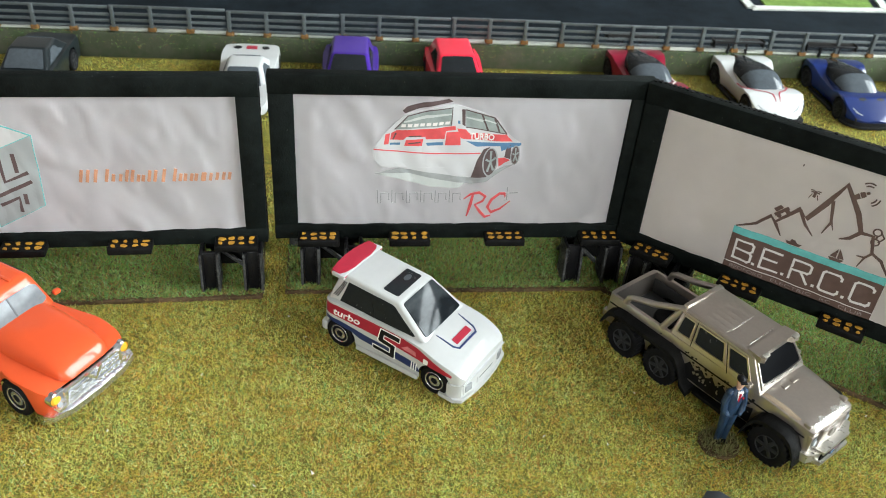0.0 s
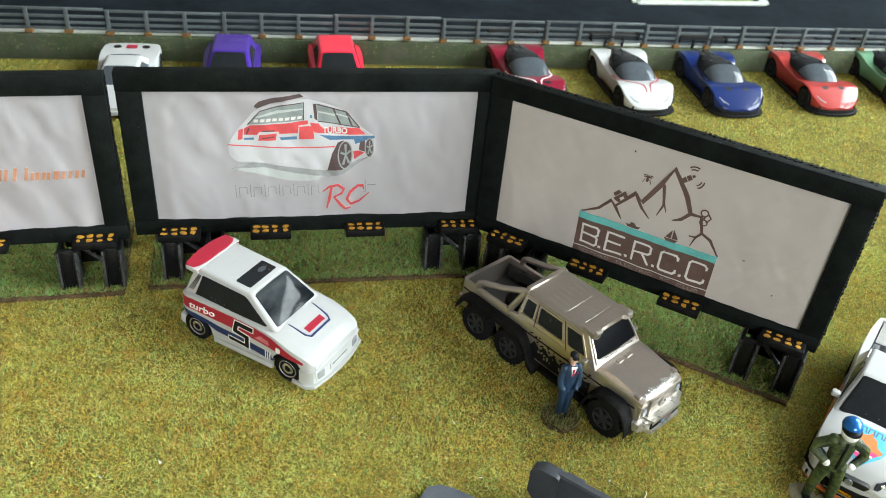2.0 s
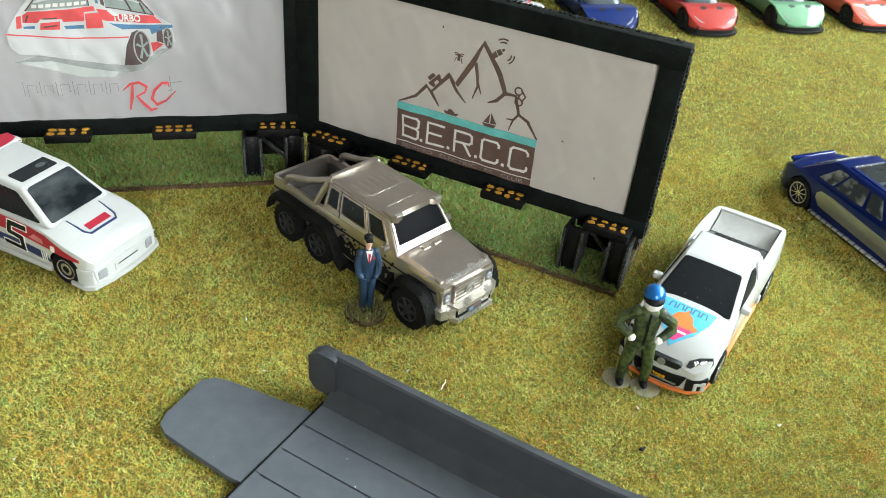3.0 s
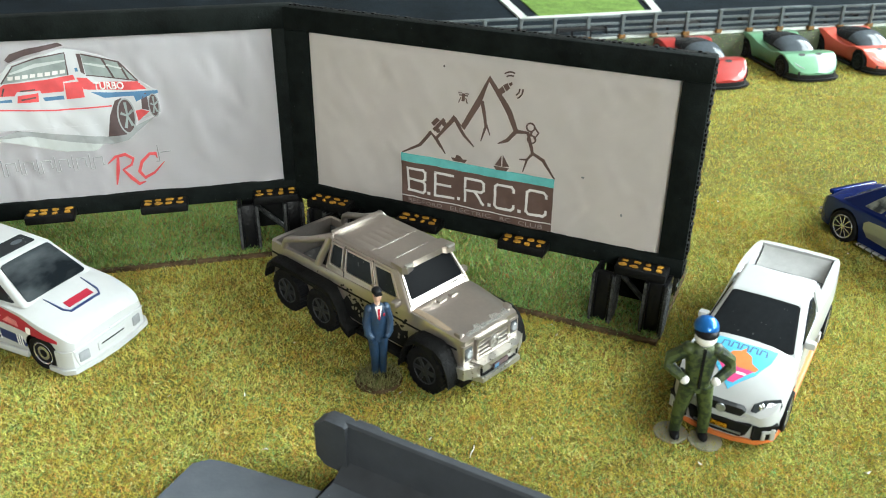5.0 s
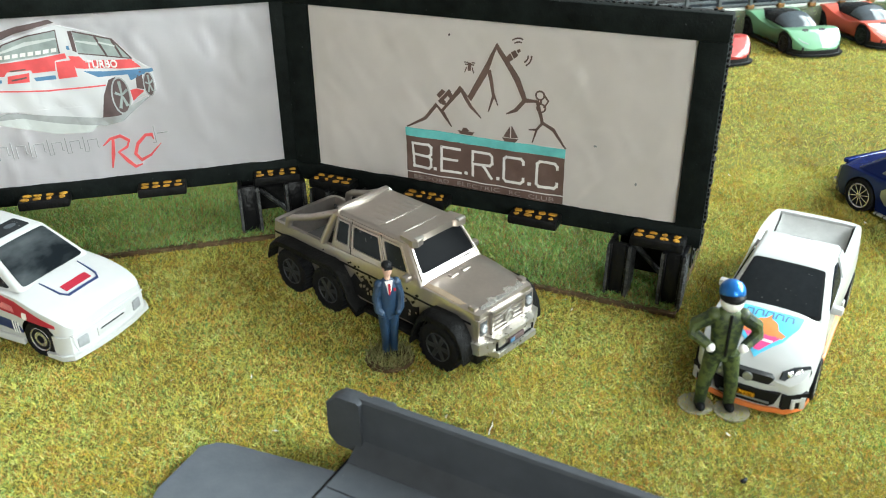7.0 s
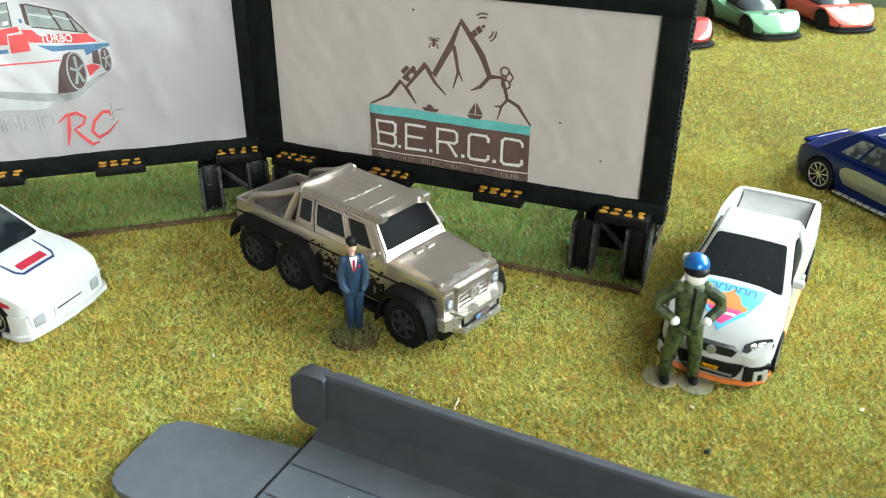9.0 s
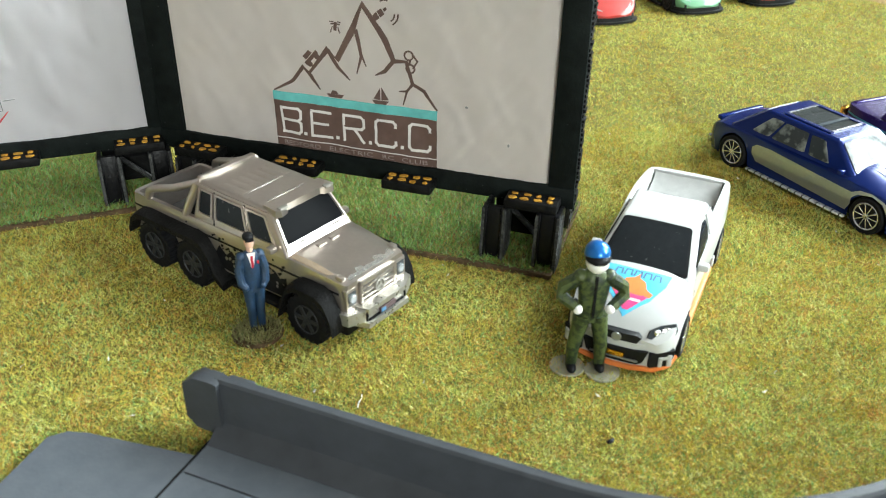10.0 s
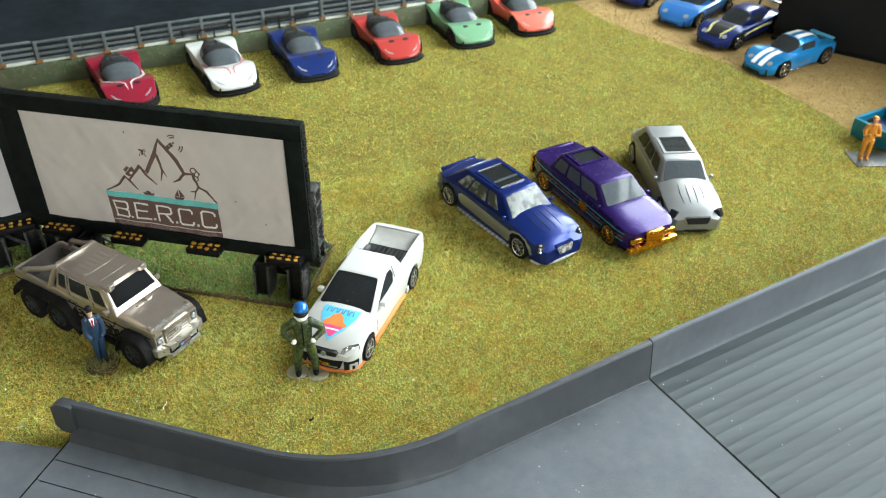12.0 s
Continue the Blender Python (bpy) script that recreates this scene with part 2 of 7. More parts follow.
M_TEAL_INK = mat("teal_sign_print", (0.13, 0.43, 0.42), 0.7, 0, 0.1, 500)
M_PALE_INK = mat("pale_sign_print", (0.64, 0.61, 0.59), 0.75, 0, 0.04, 500)
M_BODY_PRINT = mat("white_car_print", (0.50, 0.50, 0.513), 0.75, 0, 0.04, 120)
M_CAPTION = mat("faded_caption_print", (0.27, 0.225, 0.21), 0.7, 0, 0.06, 500)
M_RED_SIGN = mat("red_sign_print", (0.58, 0.07, 0.075), 0.7, 0, 0.1, 500)
M_BLUE_SIGN = mat("blue_sign_print", (0.07, 0.16, 0.28), 0.7, 0, 0.1, 500)
M_GREY_SIGN = mat("grey_sign_print", (0.30, 0.31, 0.31), 0.7, 0, 0.12, 400)
M_HAZE_SIGN = mat("pale_shade_print", (0.46, 0.48, 0.47), 0.7, 0, 0.06, 300)
M_DARK_SIGN = mat("dark_sign_print", (0.085, 0.055, 0.055), 0.7, 0, 0.15, 500)
M_WIN_SIGN = mat("grey_window_print", (0.25, 0.285, 0.275), 0.7, 0, 0.2, 300)
M_CUBE_SIGN = mat("grey_cube_print", (0.30, 0.325, 0.33), 0.7, 0, 0.15, 60)
M_LIGHT_SIGN = mat("pale_grey_print", (0.48, 0.485, 0.49), 0.7, 0, 0.05, 200)
M_ORANGE_SIGN = mat("faded_orange_print", (0.50, 0.24, 0.14), 0.7, 0, 0.12, 500)
M_AMBER = glazing("amber_lamp", (0.75, 0.36, 0.03), 0.2)
M_LAMP = glazing("lamp_lens", (0.28, 0.29, 0.30), 0.12)
M_BED_PALE = mat("pale_bed_plastic", (0.42, 0.42, 0.41), 0.4, 0, 0.06, 500, 0.1, 1500)
M_INNER = mat("dark_bed_plastic", (0.055, 0.058, 0.062), 0.5, 0, 0.2, 500, 0.3, 1500)
M_DISC = mat("clear_plastic_disc", (0.30, 0.29, 0.22), 0.3, 0, 0.1, 500)
M_NAVY = mat("navy_cloth_paint", (0.012, 0.034, 0.075), 0.5, 0, 0.25, 1200, 0.3, 1500)
M_CAMO = mat("camouflage_paint", (0.055, 0.075, 0.02), 0.5, 0, 0.3, 900, 0.3, 1500, tint=(0.008, 0.017, 0.007), hard=0.08)
M_SKIN = mat("flesh_paint", (0.55, 0.34, 0.25), 0.6, 0, 0.1, 900)
M_HELMET = paint("blue_helmet", (0.02, 0.14, 0.45), 0.5, 0.22)
M_OVERALL = mat("orange_cloth_paint", (0.55, 0.22, 0.02), 0.6, 0, 0.25, 900, 0.3, 1500)
M_WALLS = mat("room_plaster", (0.34, 0.31, 0.285), 0.9, 0, 0.03, 4, 0.1, 300)
M_FLOORING = mat("room_floor", (0.16, 0.11, 0.075), 0.5, 0, 0.2, 6)
M_BLOCK = mat("black_painted_block", (0.014, 0.0145, 0.016), 0.6, 0, 0.2, 40, 0.2, 800, spec=0.15)
M_TABLE = mat("table_board", (0.06, 0.05, 0.045), 0.6, 0, 0.2, 12)
M_FRAME_WHITE = mat("window_frame_white", (0.8, 0.8, 0.78), 0.4, 0, 0.03, 20)

from mathutils.geometry import tessellate_polygon

# ---- building tools; local sizes are in millimetres ----
MM = 0.001
RNG = np.random.default_rng(7)


def at(x, y, z=0.0, turn=0.0):
    return pose(x * MM, y * MM, z * MM, 0, 0, turn)


def link_mesh(name, bm, materials, parent=None, smooth=True, sharp=38):
    bmesh.ops.recalc_face_normals(bm, faces=bm.faces)
    bmesh.ops.scale(bm, vec=(MM, MM, MM), verts=bm.verts)
    me = bpy.data.meshes.new(name)
    bm.to_mesh(me)
    bm.free()
    for m in materials if isinstance(materials, (list, tuple)) else (materials,):
        me.materials.append(m)
    if smooth:
        me.polygons.foreach_set("use_smooth", [True] * len(me.polygons))
        me.set_sharp_from_angle(angle=radians(sharp))
    ob = new(name, me)
    ob.parent = parent
    return ob


def part(name, bm, material, parent, label="", smooth=True):
    ob = link_mesh(name, bm, material, parent, smooth)
    return tagged(ob, label)


def again(ob, m):
    """One more object on the same mesh, under the same parent."""
    o = ob.copy()
    scene.collection.objects.link(o)
    o.matrix_basis = m
    return o


def thing(name, m, label, category, group="", kind=""):
    root = new(name)
    root.empty_display_size = 0.01
    root.matrix_basis = m
    return tagged(root, label, category, group, kind)


def box(bm, x0, x1, y0, y1, z0, z1, bevel=0.0, segments=2, turn=None, slot=0):
    """A box between those bounds, its edges rounded; turn: a matrix (in mm) for its vertices."""
    before = set(bm.verts)
    made = bmesh.ops.create_cube(bm, size=1)["verts"]
    for v in made:
        v.co = Vector(((x0 + x1) / 2 + v.co.x * (x1 - x0), (y0 + y1) / 2 + v.co.y * (y1 - y0), (z0 + z1) / 2 + v.co.z * (z1 - z0)))
    if bevel:
        edges = list({e for v in made for e in v.link_edges})
        bmesh.ops.bevel(bm, geom=edges, offset=bevel, segments=segments, profile=0.5, affect="EDGES")
    verts = [v for v in bm.verts if v not in before]
    if turn is not None:
        bmesh.ops.transform(bm, matrix=turn, verts=verts)
    for f in {f for v in verts for f in v.link_faces}:
        f.material_index = slot
    return verts


def boxed(*bounds, **options):
    bm = bmesh.new()
    box(bm, *bounds, **options)
    return bm


def lathe(bm, outline, steps=32, axis="y", centre=(0, 0, 0), slot=0):
    """Turns an outline of (radius, along) about an axis."""
    rings = []
    for r, a in outline:
        ring = []
        for k in range(steps):
            c, s = r * math.cos(2 * math.pi * k / steps), r * math.sin(2 * math.pi * k / steps)
            p = {"y": (c, a, s), "z": (c, s, a), "x": (a, c, s)}[axis]
            ring.append(bm.verts.new(Vector(p) + Vector(centre)))
        rings.append(ring)
    for one, two in zip(rings, rings[1:]):
        for k in range(steps):
            bm.faces.new((one[k], one[(k + 1) % steps], two[(k + 1) % steps], two[k])).material_index = slot
    for ring in (rings[0], rings[-1]):
        if (ring[0].co - ring[steps // 2].co).length > 0.02:
            bm.faces.new(ring).material_index = slot
    return bm


def tube(bm, points, radii, steps=10, slot=0, squash=1.0):
    """A tapered round bar along points."""
    rings = []
    pts = [Vector(p) for p in points]
    for i, p in enumerate(pts):
        d = (pts[min(i + 1, len(pts) - 1)] - pts[max(i - 1, 0)]).normalized()
        a = d.orthogonal().normalized() if abs(d.x) > 0.95 else d.cross(Vector((1, 0, 0))).normalized()
        b = d.cross(a)
        r = radii[i] if isinstance(radii, (list, tuple)) else radii
        rings.append([bm.verts.new(p + r * (a * squash * math.cos(2 * math.pi * k / steps) + b * math.sin(2 * math.pi * k / steps))) for k in range(steps)])
    for one, two in zip(rings, rings[1:]):
        for k in range(steps):
            bm.faces.new((one[k], one[(k + 1) % steps], two[(k + 1) % steps], two[k])).material_index = slot
    for ring in (rings[0], rings[-1]):
        bm.faces.new(ring).material_index = slot
    return bm


def slab(bm, outline, low, high, fit=None, slot=0, cuts=0):
    """A plate with that outline in its own plane, from low to high above it; fit(u, v, h) lays it into space. cuts: the longest edge of its facets."""
    tmp = bmesh.new()
    flat_ = [Vector((u, v, 0)) for u, v in outline]
    tops = [tmp.verts.new((p.x, p.y, high)) for p in flat_]
    lows = [tmp.verts.new((p.x, p.y, low)) for p in flat_]
    for tri in tessellate_polygon([flat_]):
        if len(set(tri)) == 3:
            tmp.faces.new([tops[k] for k in tri])
            tmp.faces.new([lows[k] for k in tri][::-1])
    n = len(flat_)
    for k in range(n):
        tmp.faces.new((tops[k], tops[(k + 1) % n], lows[(k + 1) % n], lows[k]))
    for _ in range(6 if cuts else 0):
        edges = [e for e in tmp.edges if e.calc_length() > cuts]
        if not edges:
            break
        bmesh.ops.subdivide_edges(tmp, edges=edges, cuts=1)
        bmesh.ops.triangulate(tmp, faces=[f for f in tmp.faces if len(f.verts) > 3])
    here = {}
    for v in tmp.verts:
        here[v] = bm.verts.new(fit(*v.co) if fit else v.co)
    for f in tmp.faces:
        bm.faces.new([here[v] for v in f.verts]).material_index = slot
    tmp.free()
    return bm


def stroke(points, widths):
    """The outline of a brush stroke along points, as a polygon."""
    n = len(points)
    left, right = [], []
    for i, (x, y) in enumerate(points):
        a, b = points[max(i - 1, 0)], points[min(i + 1, n - 1)]
        d = math.hypot(b[0] - a[0], b[1] - a[1]) or 1
        w = widths[i] if isinstance(widths, (list, tuple)) else widths
        nx, ny = -(b[1] - a[1]) / d * w / 2, (b[0] - a[0]) / d * w / 2
        left.append((x + nx, y + ny))
        right.append((x - nx, y - ny))
    return left + right[::-1]


def oval(x, y, rx, ry, n=20, lean=0.0):
    return [(x + rx * math.cos(a) + lean * ry * math.sin(a), y + ry * math.sin(a)) for a in (2 * math.pi * k / n for k in range(n))]


def rounded(x0, y0, x1, y1, r, n=4):
    out = []
    for cx, cy, a0 in ((x1 - r, y1 - r, 0), (x0 + r, y1 - r, 90), (x0 + r, y0 + r, 180), (x1 - r, y0 + r, 270)):
        out += [(cx + r * math.cos(radians(a0 + 90 * k / n)), cy + r * math.sin(radians(a0 + 90 * k / n))) for k in range(n + 1)]
    return out


def lettering(words, height, fit, low, high, width=None, shear=0.0, bold=0.0, cuts=0):
    """Words in the built-in font, as thin solid letters laid into space by fit(u, v, h). The first letter's foot is at (0, 0)."""
    data = bpy.data.curves.new("letters", "FONT")
    data.body, data.size, data.shear, data.offset, data.resolution_u = words, 1, shear, bold, 3
    ob = new("letters", data)
    bpy.context.view_layer.update()
    me = bpy.data.meshes.new_from_object(ob.evaluated_get(bpy.context.evaluated_depsgraph_get()))
    bpy.data.objects.remove(ob)
    bpy.data.curves.remove(data)
    bm = bmesh.new()
    bm.from_mesh(me)
    bpy.data.meshes.remove(me)
    xs, ys = [v.co.x for v in bm.verts], [v.co.y for v in bm.verts]
    sy = height / (max(ys) - min(ys))
    sx = width / (max(xs) - min(xs)) if width else sy
    x0, y0 = min(xs), min(ys)
    for v in bm.verts:
        v.co = Vector(((v.co.x - x0) * sx, (v.co.y - y0) * sy, high))
    for _ in range(5 if cuts else 0):
        edges = [e for e in bm.edges if e.calc_length() > cuts]
        if not edges:
            break
        bmesh.ops.subdivide_edges(bm, edges=edges, cuts=1)
        bmesh.ops.triangulate(bm, faces=[f for f in bm.faces if len(f.verts) > 3])
    made = bmesh.ops.extrude_face_region(bm, geom=list(bm.faces))["geom"]
    for v in made:
        if isinstance(v, bmesh.types.BMVert):
            v.co.z = low
    for v in bm.verts:
        v.co = Vector(fit(*v.co))
    return bm


def curve(keys):
    """A smooth function through (x, value) keys that doesn't overshoot."""
    xs, ys = (np.array(c, float) for c in zip(*sorted(keys)))
    h, d = np.diff(xs), np.diff(ys) / np.diff(xs)
    m = np.zeros(len(xs))
    m[0], m[-1] = d[0], d[-1]
    for i in range(1, len(xs) - 1):
        if d[i - 1] * d[i] > 0:
            w1, w2 = 2 * h[i] + h[i - 1], h[i] + 2 * h[i - 1]
            m[i] = (w1 + w2) / (w1 / d[i - 1] + w2 / d[i])

    def value(x):
        x = min(max(x, xs[0]), xs[-1])
        i = min(max(int(np.searchsorted(xs, x)) - 1, 0), len(h) - 1)
        t = (x - xs[i]) / h[i]
        return float((1 + 2 * t) * (1 - t) ** 2 * ys[i] + t * (1 - t) ** 2 * h[i] * m[i] + t * t * (3 - 2 * t) * ys[i + 1] + t * t * (t - 1) * h[i] * m[i + 1])
    return value


def fibres(name, places, heights, length, width, lean, material, parent=None, label="", category="", kind="stuff"):
    """Many loose tapered fibres, one small triangle each, standing at places (mm) and leaning at random."""
    n = len(places)
    a, b = RNG.uniform(0, 2 * np.pi, n), RNG.uniform(0, 2 * np.pi, n)
    ln = length * RNG.uniform(0.55, 1.25, n)
    tilt = np.clip(RNG.normal(lean, 0.3, n), 0.05, 1.5)
    w = width * RNG.uniform(0.7, 1.3, n)
    base = np.column_stack([places, heights])
    across = np.column_stack([np.cos(b), np.sin(b), np.zeros(n)]) * w[:, None] / 2
    tip = np.column_stack([np.cos(a) * np.sin(tilt), np.sin(a) * np.sin(tilt), np.cos(tilt)]) * ln[:, None]
    verts = np.stack([base - across, base + across, base + tip], 1).reshape(-1, 3) * MM
    me = bpy.data.meshes.new(name)
    me.vertices.add(3 * n)
    me.vertices.foreach_set("co", verts.ravel())
    me.loops.add(3 * n)
    me.loops.foreach_set("vertex_index", np.arange(3 * n))
    me.polygons.add(n)
    me.polygons.foreach_set("loop_start", np.arange(0, 3 * n, 3))
    me.polygons.foreach_set("loop_total", np.full(n, 3))
    me.update(calc_edges=True)
    me.materials.append(material)
    ob = new(name, me)
    ob.parent = parent
    return tagged(ob, label, category, "", kind)

# ---- the unseen room round the layout, made up to hold and bounce the light ----
def flat(name, x0, x1, y0, y1, z0, z1, material, label, kind="structure", parent=None):
    return tagged(link_mesh(name, boxed(x0, x1, y0, y1, z0, z1), material, parent, False), label, "", "", kind)


flat("floor", -1960, 1120, -2440, 1840, -820, -760, M_FLOORING, "brown wooden room floor")
flat("ceiling", -1960, 1120, -2440, 1840, 1800, 1860, M_WALLS, "plain white room ceiling")


def pierced_wall(name, holes, along_x, at_, lo, hi, label):
    """A room wall with one window opening and its white frame. holes: from, to, sill, head."""
    a, b, sill, head = holes
    w = thing(name, pose(0, 0, 0), label, "wall", "", "structure")
    for u0, u1, z0, z1 in ((lo, a, -760, 1800), (b, hi, -760, 1800), (a, b, -760, sill), (a, b, head, 1800)):
        part("wall_panel", boxed(u0, u1, at_, at_ + 140, z0, z1) if along_x else boxed(at_, at_ + 140, u0, u1, z0, z1), M_WALLS, w, smooth=False)
    f = thing("window", pose(0, 0, 0), "unseen white-framed room window", "window", "", "structure")
    mid = (a + b) / 2
    for u0, u1, z0, z1 in ((a, a + 50, sill, head), (b - 50, b, sill, head), (a + 50, b - 50, sill, sill + 50), (a + 50, b - 50, head - 50, head), (mid - 25, mid + 25, sill + 50, head - 50), (a + 50, mid - 25, sill + 510, sill + 550), (mid + 25, b - 50, sill + 510, sill + 550), ((a + mid) / 2 - 20, (a + mid) / 2 + 20, sill + 50, sill + 510), ((b + mid) / 2 - 20, (b + mid) / 2 + 20, sill + 50, sill + 510)):
        y0, y1 = at_ + 60, at_ + 100
        part("window_frame", boxed(u0, u1, y0, y1, z0, z1, bevel=5) if along_x else boxed(y0, y1, u0, u1, z0, z1, bevel=5), M_FRAME_WHITE, f)


flat("wall_west", -1960, -1900, -2360, 1840, -760, 1800, M_WALLS, "plain pale plaster wall")
pierced_wall("wall_east", (-420, 1110, 250, 1100), False, 980, -2360, 1840, "pale plaster wall with a wide window opening")
flat("wall_north", -1900, 980, 1700, 1840, -760, 1800, M_WALLS, "plain plaster wall")
# opening and frame made up for the added south fill
pierced_wall("wall_south", (-180, 900, 280, 1520), True, -2440, -1900, 980, "unseen plaster wall with an opening for the added fill light")
table = thing("table", pose(0, 0, 0), "dark board table under the model layout", "table")
part("tabletop", boxed(-900, 940, -600, 1250, -40, -4, bevel=3), M_TABLE, table)
for x, y in ((-820, -520), (860, -520), (-820, 1170), (860, 1170)):
    part("leg", boxed(x - 30, x + 30, y - 30, y + 30, -760, -40, bevel=3), M_TABLE, table)

# ---- ground: grass mat, dirt, black road ----
FENCE_A, FENCE_B = Vector((-420, 404.7, 0)), Vector((620, 534, 0))


def sheet(name, outline, low, high, material, label):
    bm = bmesh.new()
    slab(bm, outline, low, high)
    return tagged(link_mesh(name, bm, material, None, False), label, "ground", "", "structure")


sheet("road", [(-900, 300), (935, 300), (935, 1240), (-900, 1240)], -3.9, -2.0, M_ROAD, "matt black painted road behind the fence")
sheet("dirt_ground", [(410, 120), (900, 120), (900, 570), (410, 508)], -1.9, -1.0, M_DIRT, "sandy brown dirt ground beside the grass")


DIRT_LINE = curve([(90, 508), (200, 502), (281, 497), (318, 493), (375, 481), (438, 449), (501, 433), (530, 428)])


def mat_edge(y):
    """The wavy edge of the grass mat against the dirt."""
    return DIRT_LINE(y) + 1.4 * math.sin(y * 0.09) + 0.8 * math.sin(y * 0.31)


edge = [(mat_edge(y), y) for y in range(100, 516, 6)]
sheet("ground", [(-420, -260), (560, -260), (560, 96)] + edge + [(-420, 402)], -3.6, 0.0, M_GRASS_MAT, "yellow-green static grass mat with flattened fibres")
infield = sheet("infield_patch", [(212, 606), (292, 621), (300, 700), (206, 690)], -1.9, -1.2, M_TURF_BED, "green grass patch in the road")
line = bmesh.new()
for a, b in (((200, 602), (300, 620)), ((300, 620), (310, 706)), ((200, 602), (192, 690))):
    slab(line, stroke([a, b], 6), -1.9, -0.7)
tagged(link_mesh("white_line", line, M_WHITE_LINE, None, False), "white painted line round the grass patch", "road marking", "", "structure")

# loose fibres of the mat: dense where the camera is near, wider and sparser far off
def scatter(n, x0, x1, y0, y1):
    return np.column_stack([RNG.uniform(x0, x1, n), RNG.uniform(y0, y1, n)])


GRID = np.arange(80, 540, 10.0)


def on_mat(p):
    fence = 404.7 + (p[:, 0] + 420) * 0.1243
    return (p[:, 0] < np.interp(p[:, 1], GRID, [DIRT_LINE(y) for y in GRID])) & (p[:, 1] < fence - 3)


near = scatter(780000, -175, 330, 92, 300)
far = scatter(330000, -240, 505, 300, 510)
side = scatter(100000, 330, 510, 150, 300)
for p, ln, w in ((near, 1.75, 0.23), (np.vstack([far, side]), 1.6, 0.34)):
    p = p[on_mat(p)]
    fibres("grass", p, np.full(len(p), -0.15), ln, w, 1.12, M_FIBRE, None, "yellow-green static grass fibres lying on the ground", "grass")
clumps = ((22000, M_ORANGE_FIBRE, "orange-brown flock fibres mixed into the grass"), (17000, M_GREEN_FIBRE, "green flock fibres mixed into the grass"), (9000, M_STRAW_FIBRE, "pale straw-coloured flock fibres mixed into the grass"))
for n, hue, label in clumps:
    c = np.vstack([scatter(n, -175, 330, 92, 300), scatter(n // 3, -240, 505, 300, 510), scatter(n // 5, 330, 510, 150, 300)])
    p = np.repeat(c, 7, 0) + RNG.normal(0, 1.5, (len(c) * 7, 2))
    p = p[on_mat(p)]
    fibres("grass_flock", p, np.full(len(p), -0.05), 1.8, 0.24, 1.12, hue, None, label, "grass")
specks = scatter(170, -150, 420, 100, 330)
fibres("grass_bits", specks, np.full(len(specks), 0.5), 1.3, 0.7, 1.3, M_PALE_INK, None, "pale dried fibres scattered over the grass", "debris")
grit = scatter(30000, 425, 640, 200, 520)
grit = grit[~on_mat(grit) & (grit[:, 1] < 510)]
fibres("grit", grit, np.full(len(grit), -1.1), 0.8, 0.9, 0.9, M_GRIT, None, "sandy grit on the dirt ground", "grit")

# ---- fence on its low mossy wall ----
fence_dir = (FENCE_B - FENCE_A).normalized()
FENCE_TURN = math.degrees(math.atan2(fence_dir.y, fence_dir.x))
low_wall = thing("low_wall", at(FENCE_A.x, FENCE_A.y, 0, FENCE_TURN), "low mossy green-brown wall under the fence", "wall", "", "structure")
LENGTH = (FENCE_B - FENCE_A).length
bm = bmesh.new()
box(bm, 0, LENGTH, 0, 6, -3, 13.2, bevel=0.6)
part("wall_body", bm, M_WALL_BASE, low_wall)
part("coping", boxed(0, LENGTH, 2.6, 7, 13.2, 14.2, bevel=0.3), M_WHITE_LINE, low_wall, "pale coping strip")
tufts = np.column_stack([RNG.uniform(0, LENGTH, 9000), RNG.uniform(-0.6, 2.0, 9000)])
fibres("moss", tufts, RNG.uniform(5, 13.5, 9000), 1.6, 0.5, 1.1, M_TURF, low_wall, "green moss fibres", kind="stuff")

PANEL = 60.0
def fence_panel():
    """A grey barrier panel of four rails on slanting posts."""
    f = thing("fence_panel", pose(0, 0, 0), "grey plastic barrier fence panel with four rails", "fence", "barrier fence panels")
    for z in (15.6, 18.8, 22.2, 26.2):
        part("rail", boxed(0, PANEL - 0.6, 1.6, 2.8, z - 0.7, z + 0.7, bevel=0.25), M_FENCE, f)
    for x in (0.2, 19.8, 39.6):
        bm = bmesh.new()
        box(bm, x, x + 2.0, 0.6, 2.2, 13.0, 27.0, bevel=0.3, turn=Matrix.Shear("XY", 4, (0, 0)))
        part("post", bm, M_FENCE, f)
        part("post_foot", boxed(x - 1.0, x + 3.2, 0.2, 3.4, 13.2, 15.6, bevel=0.6), M_RUST, f, "rusty brown post foot")
    return f


first = fence_panel()
for k in range(17):
    m = at(*(FENCE_A + fence_dir * (PANEL * k))[:2], (k * 37 % 5) * 0.25, FENCE_TURN)
    if k:
        copy_thing(first, m)
    else:
        first.matrix_basis = m

# ---- plastic race track with its raised edge ----
CORNER, DIR_IN, DIR_OUT, TANGENT = Vector((173.2, 97.4)), Vector((0.826, -0.5635)), Vector((0.976, 0.2164)), 35.0
BEND = DIR_IN.angle(DIR_OUT)
RADIUS = TANGENT / math.tan(BEND / 2)
BEND_IN = CORNER - DIR_IN * TANGENT
BEND_MID = BEND_IN + Vector((-DIR_IN.y, DIR_IN.x)) * RADIUS
RUN_IN, RUN_BEND = 79.6, RADIUS * BEND
JOINT = RUN_IN + RUN_BEND + 82.5


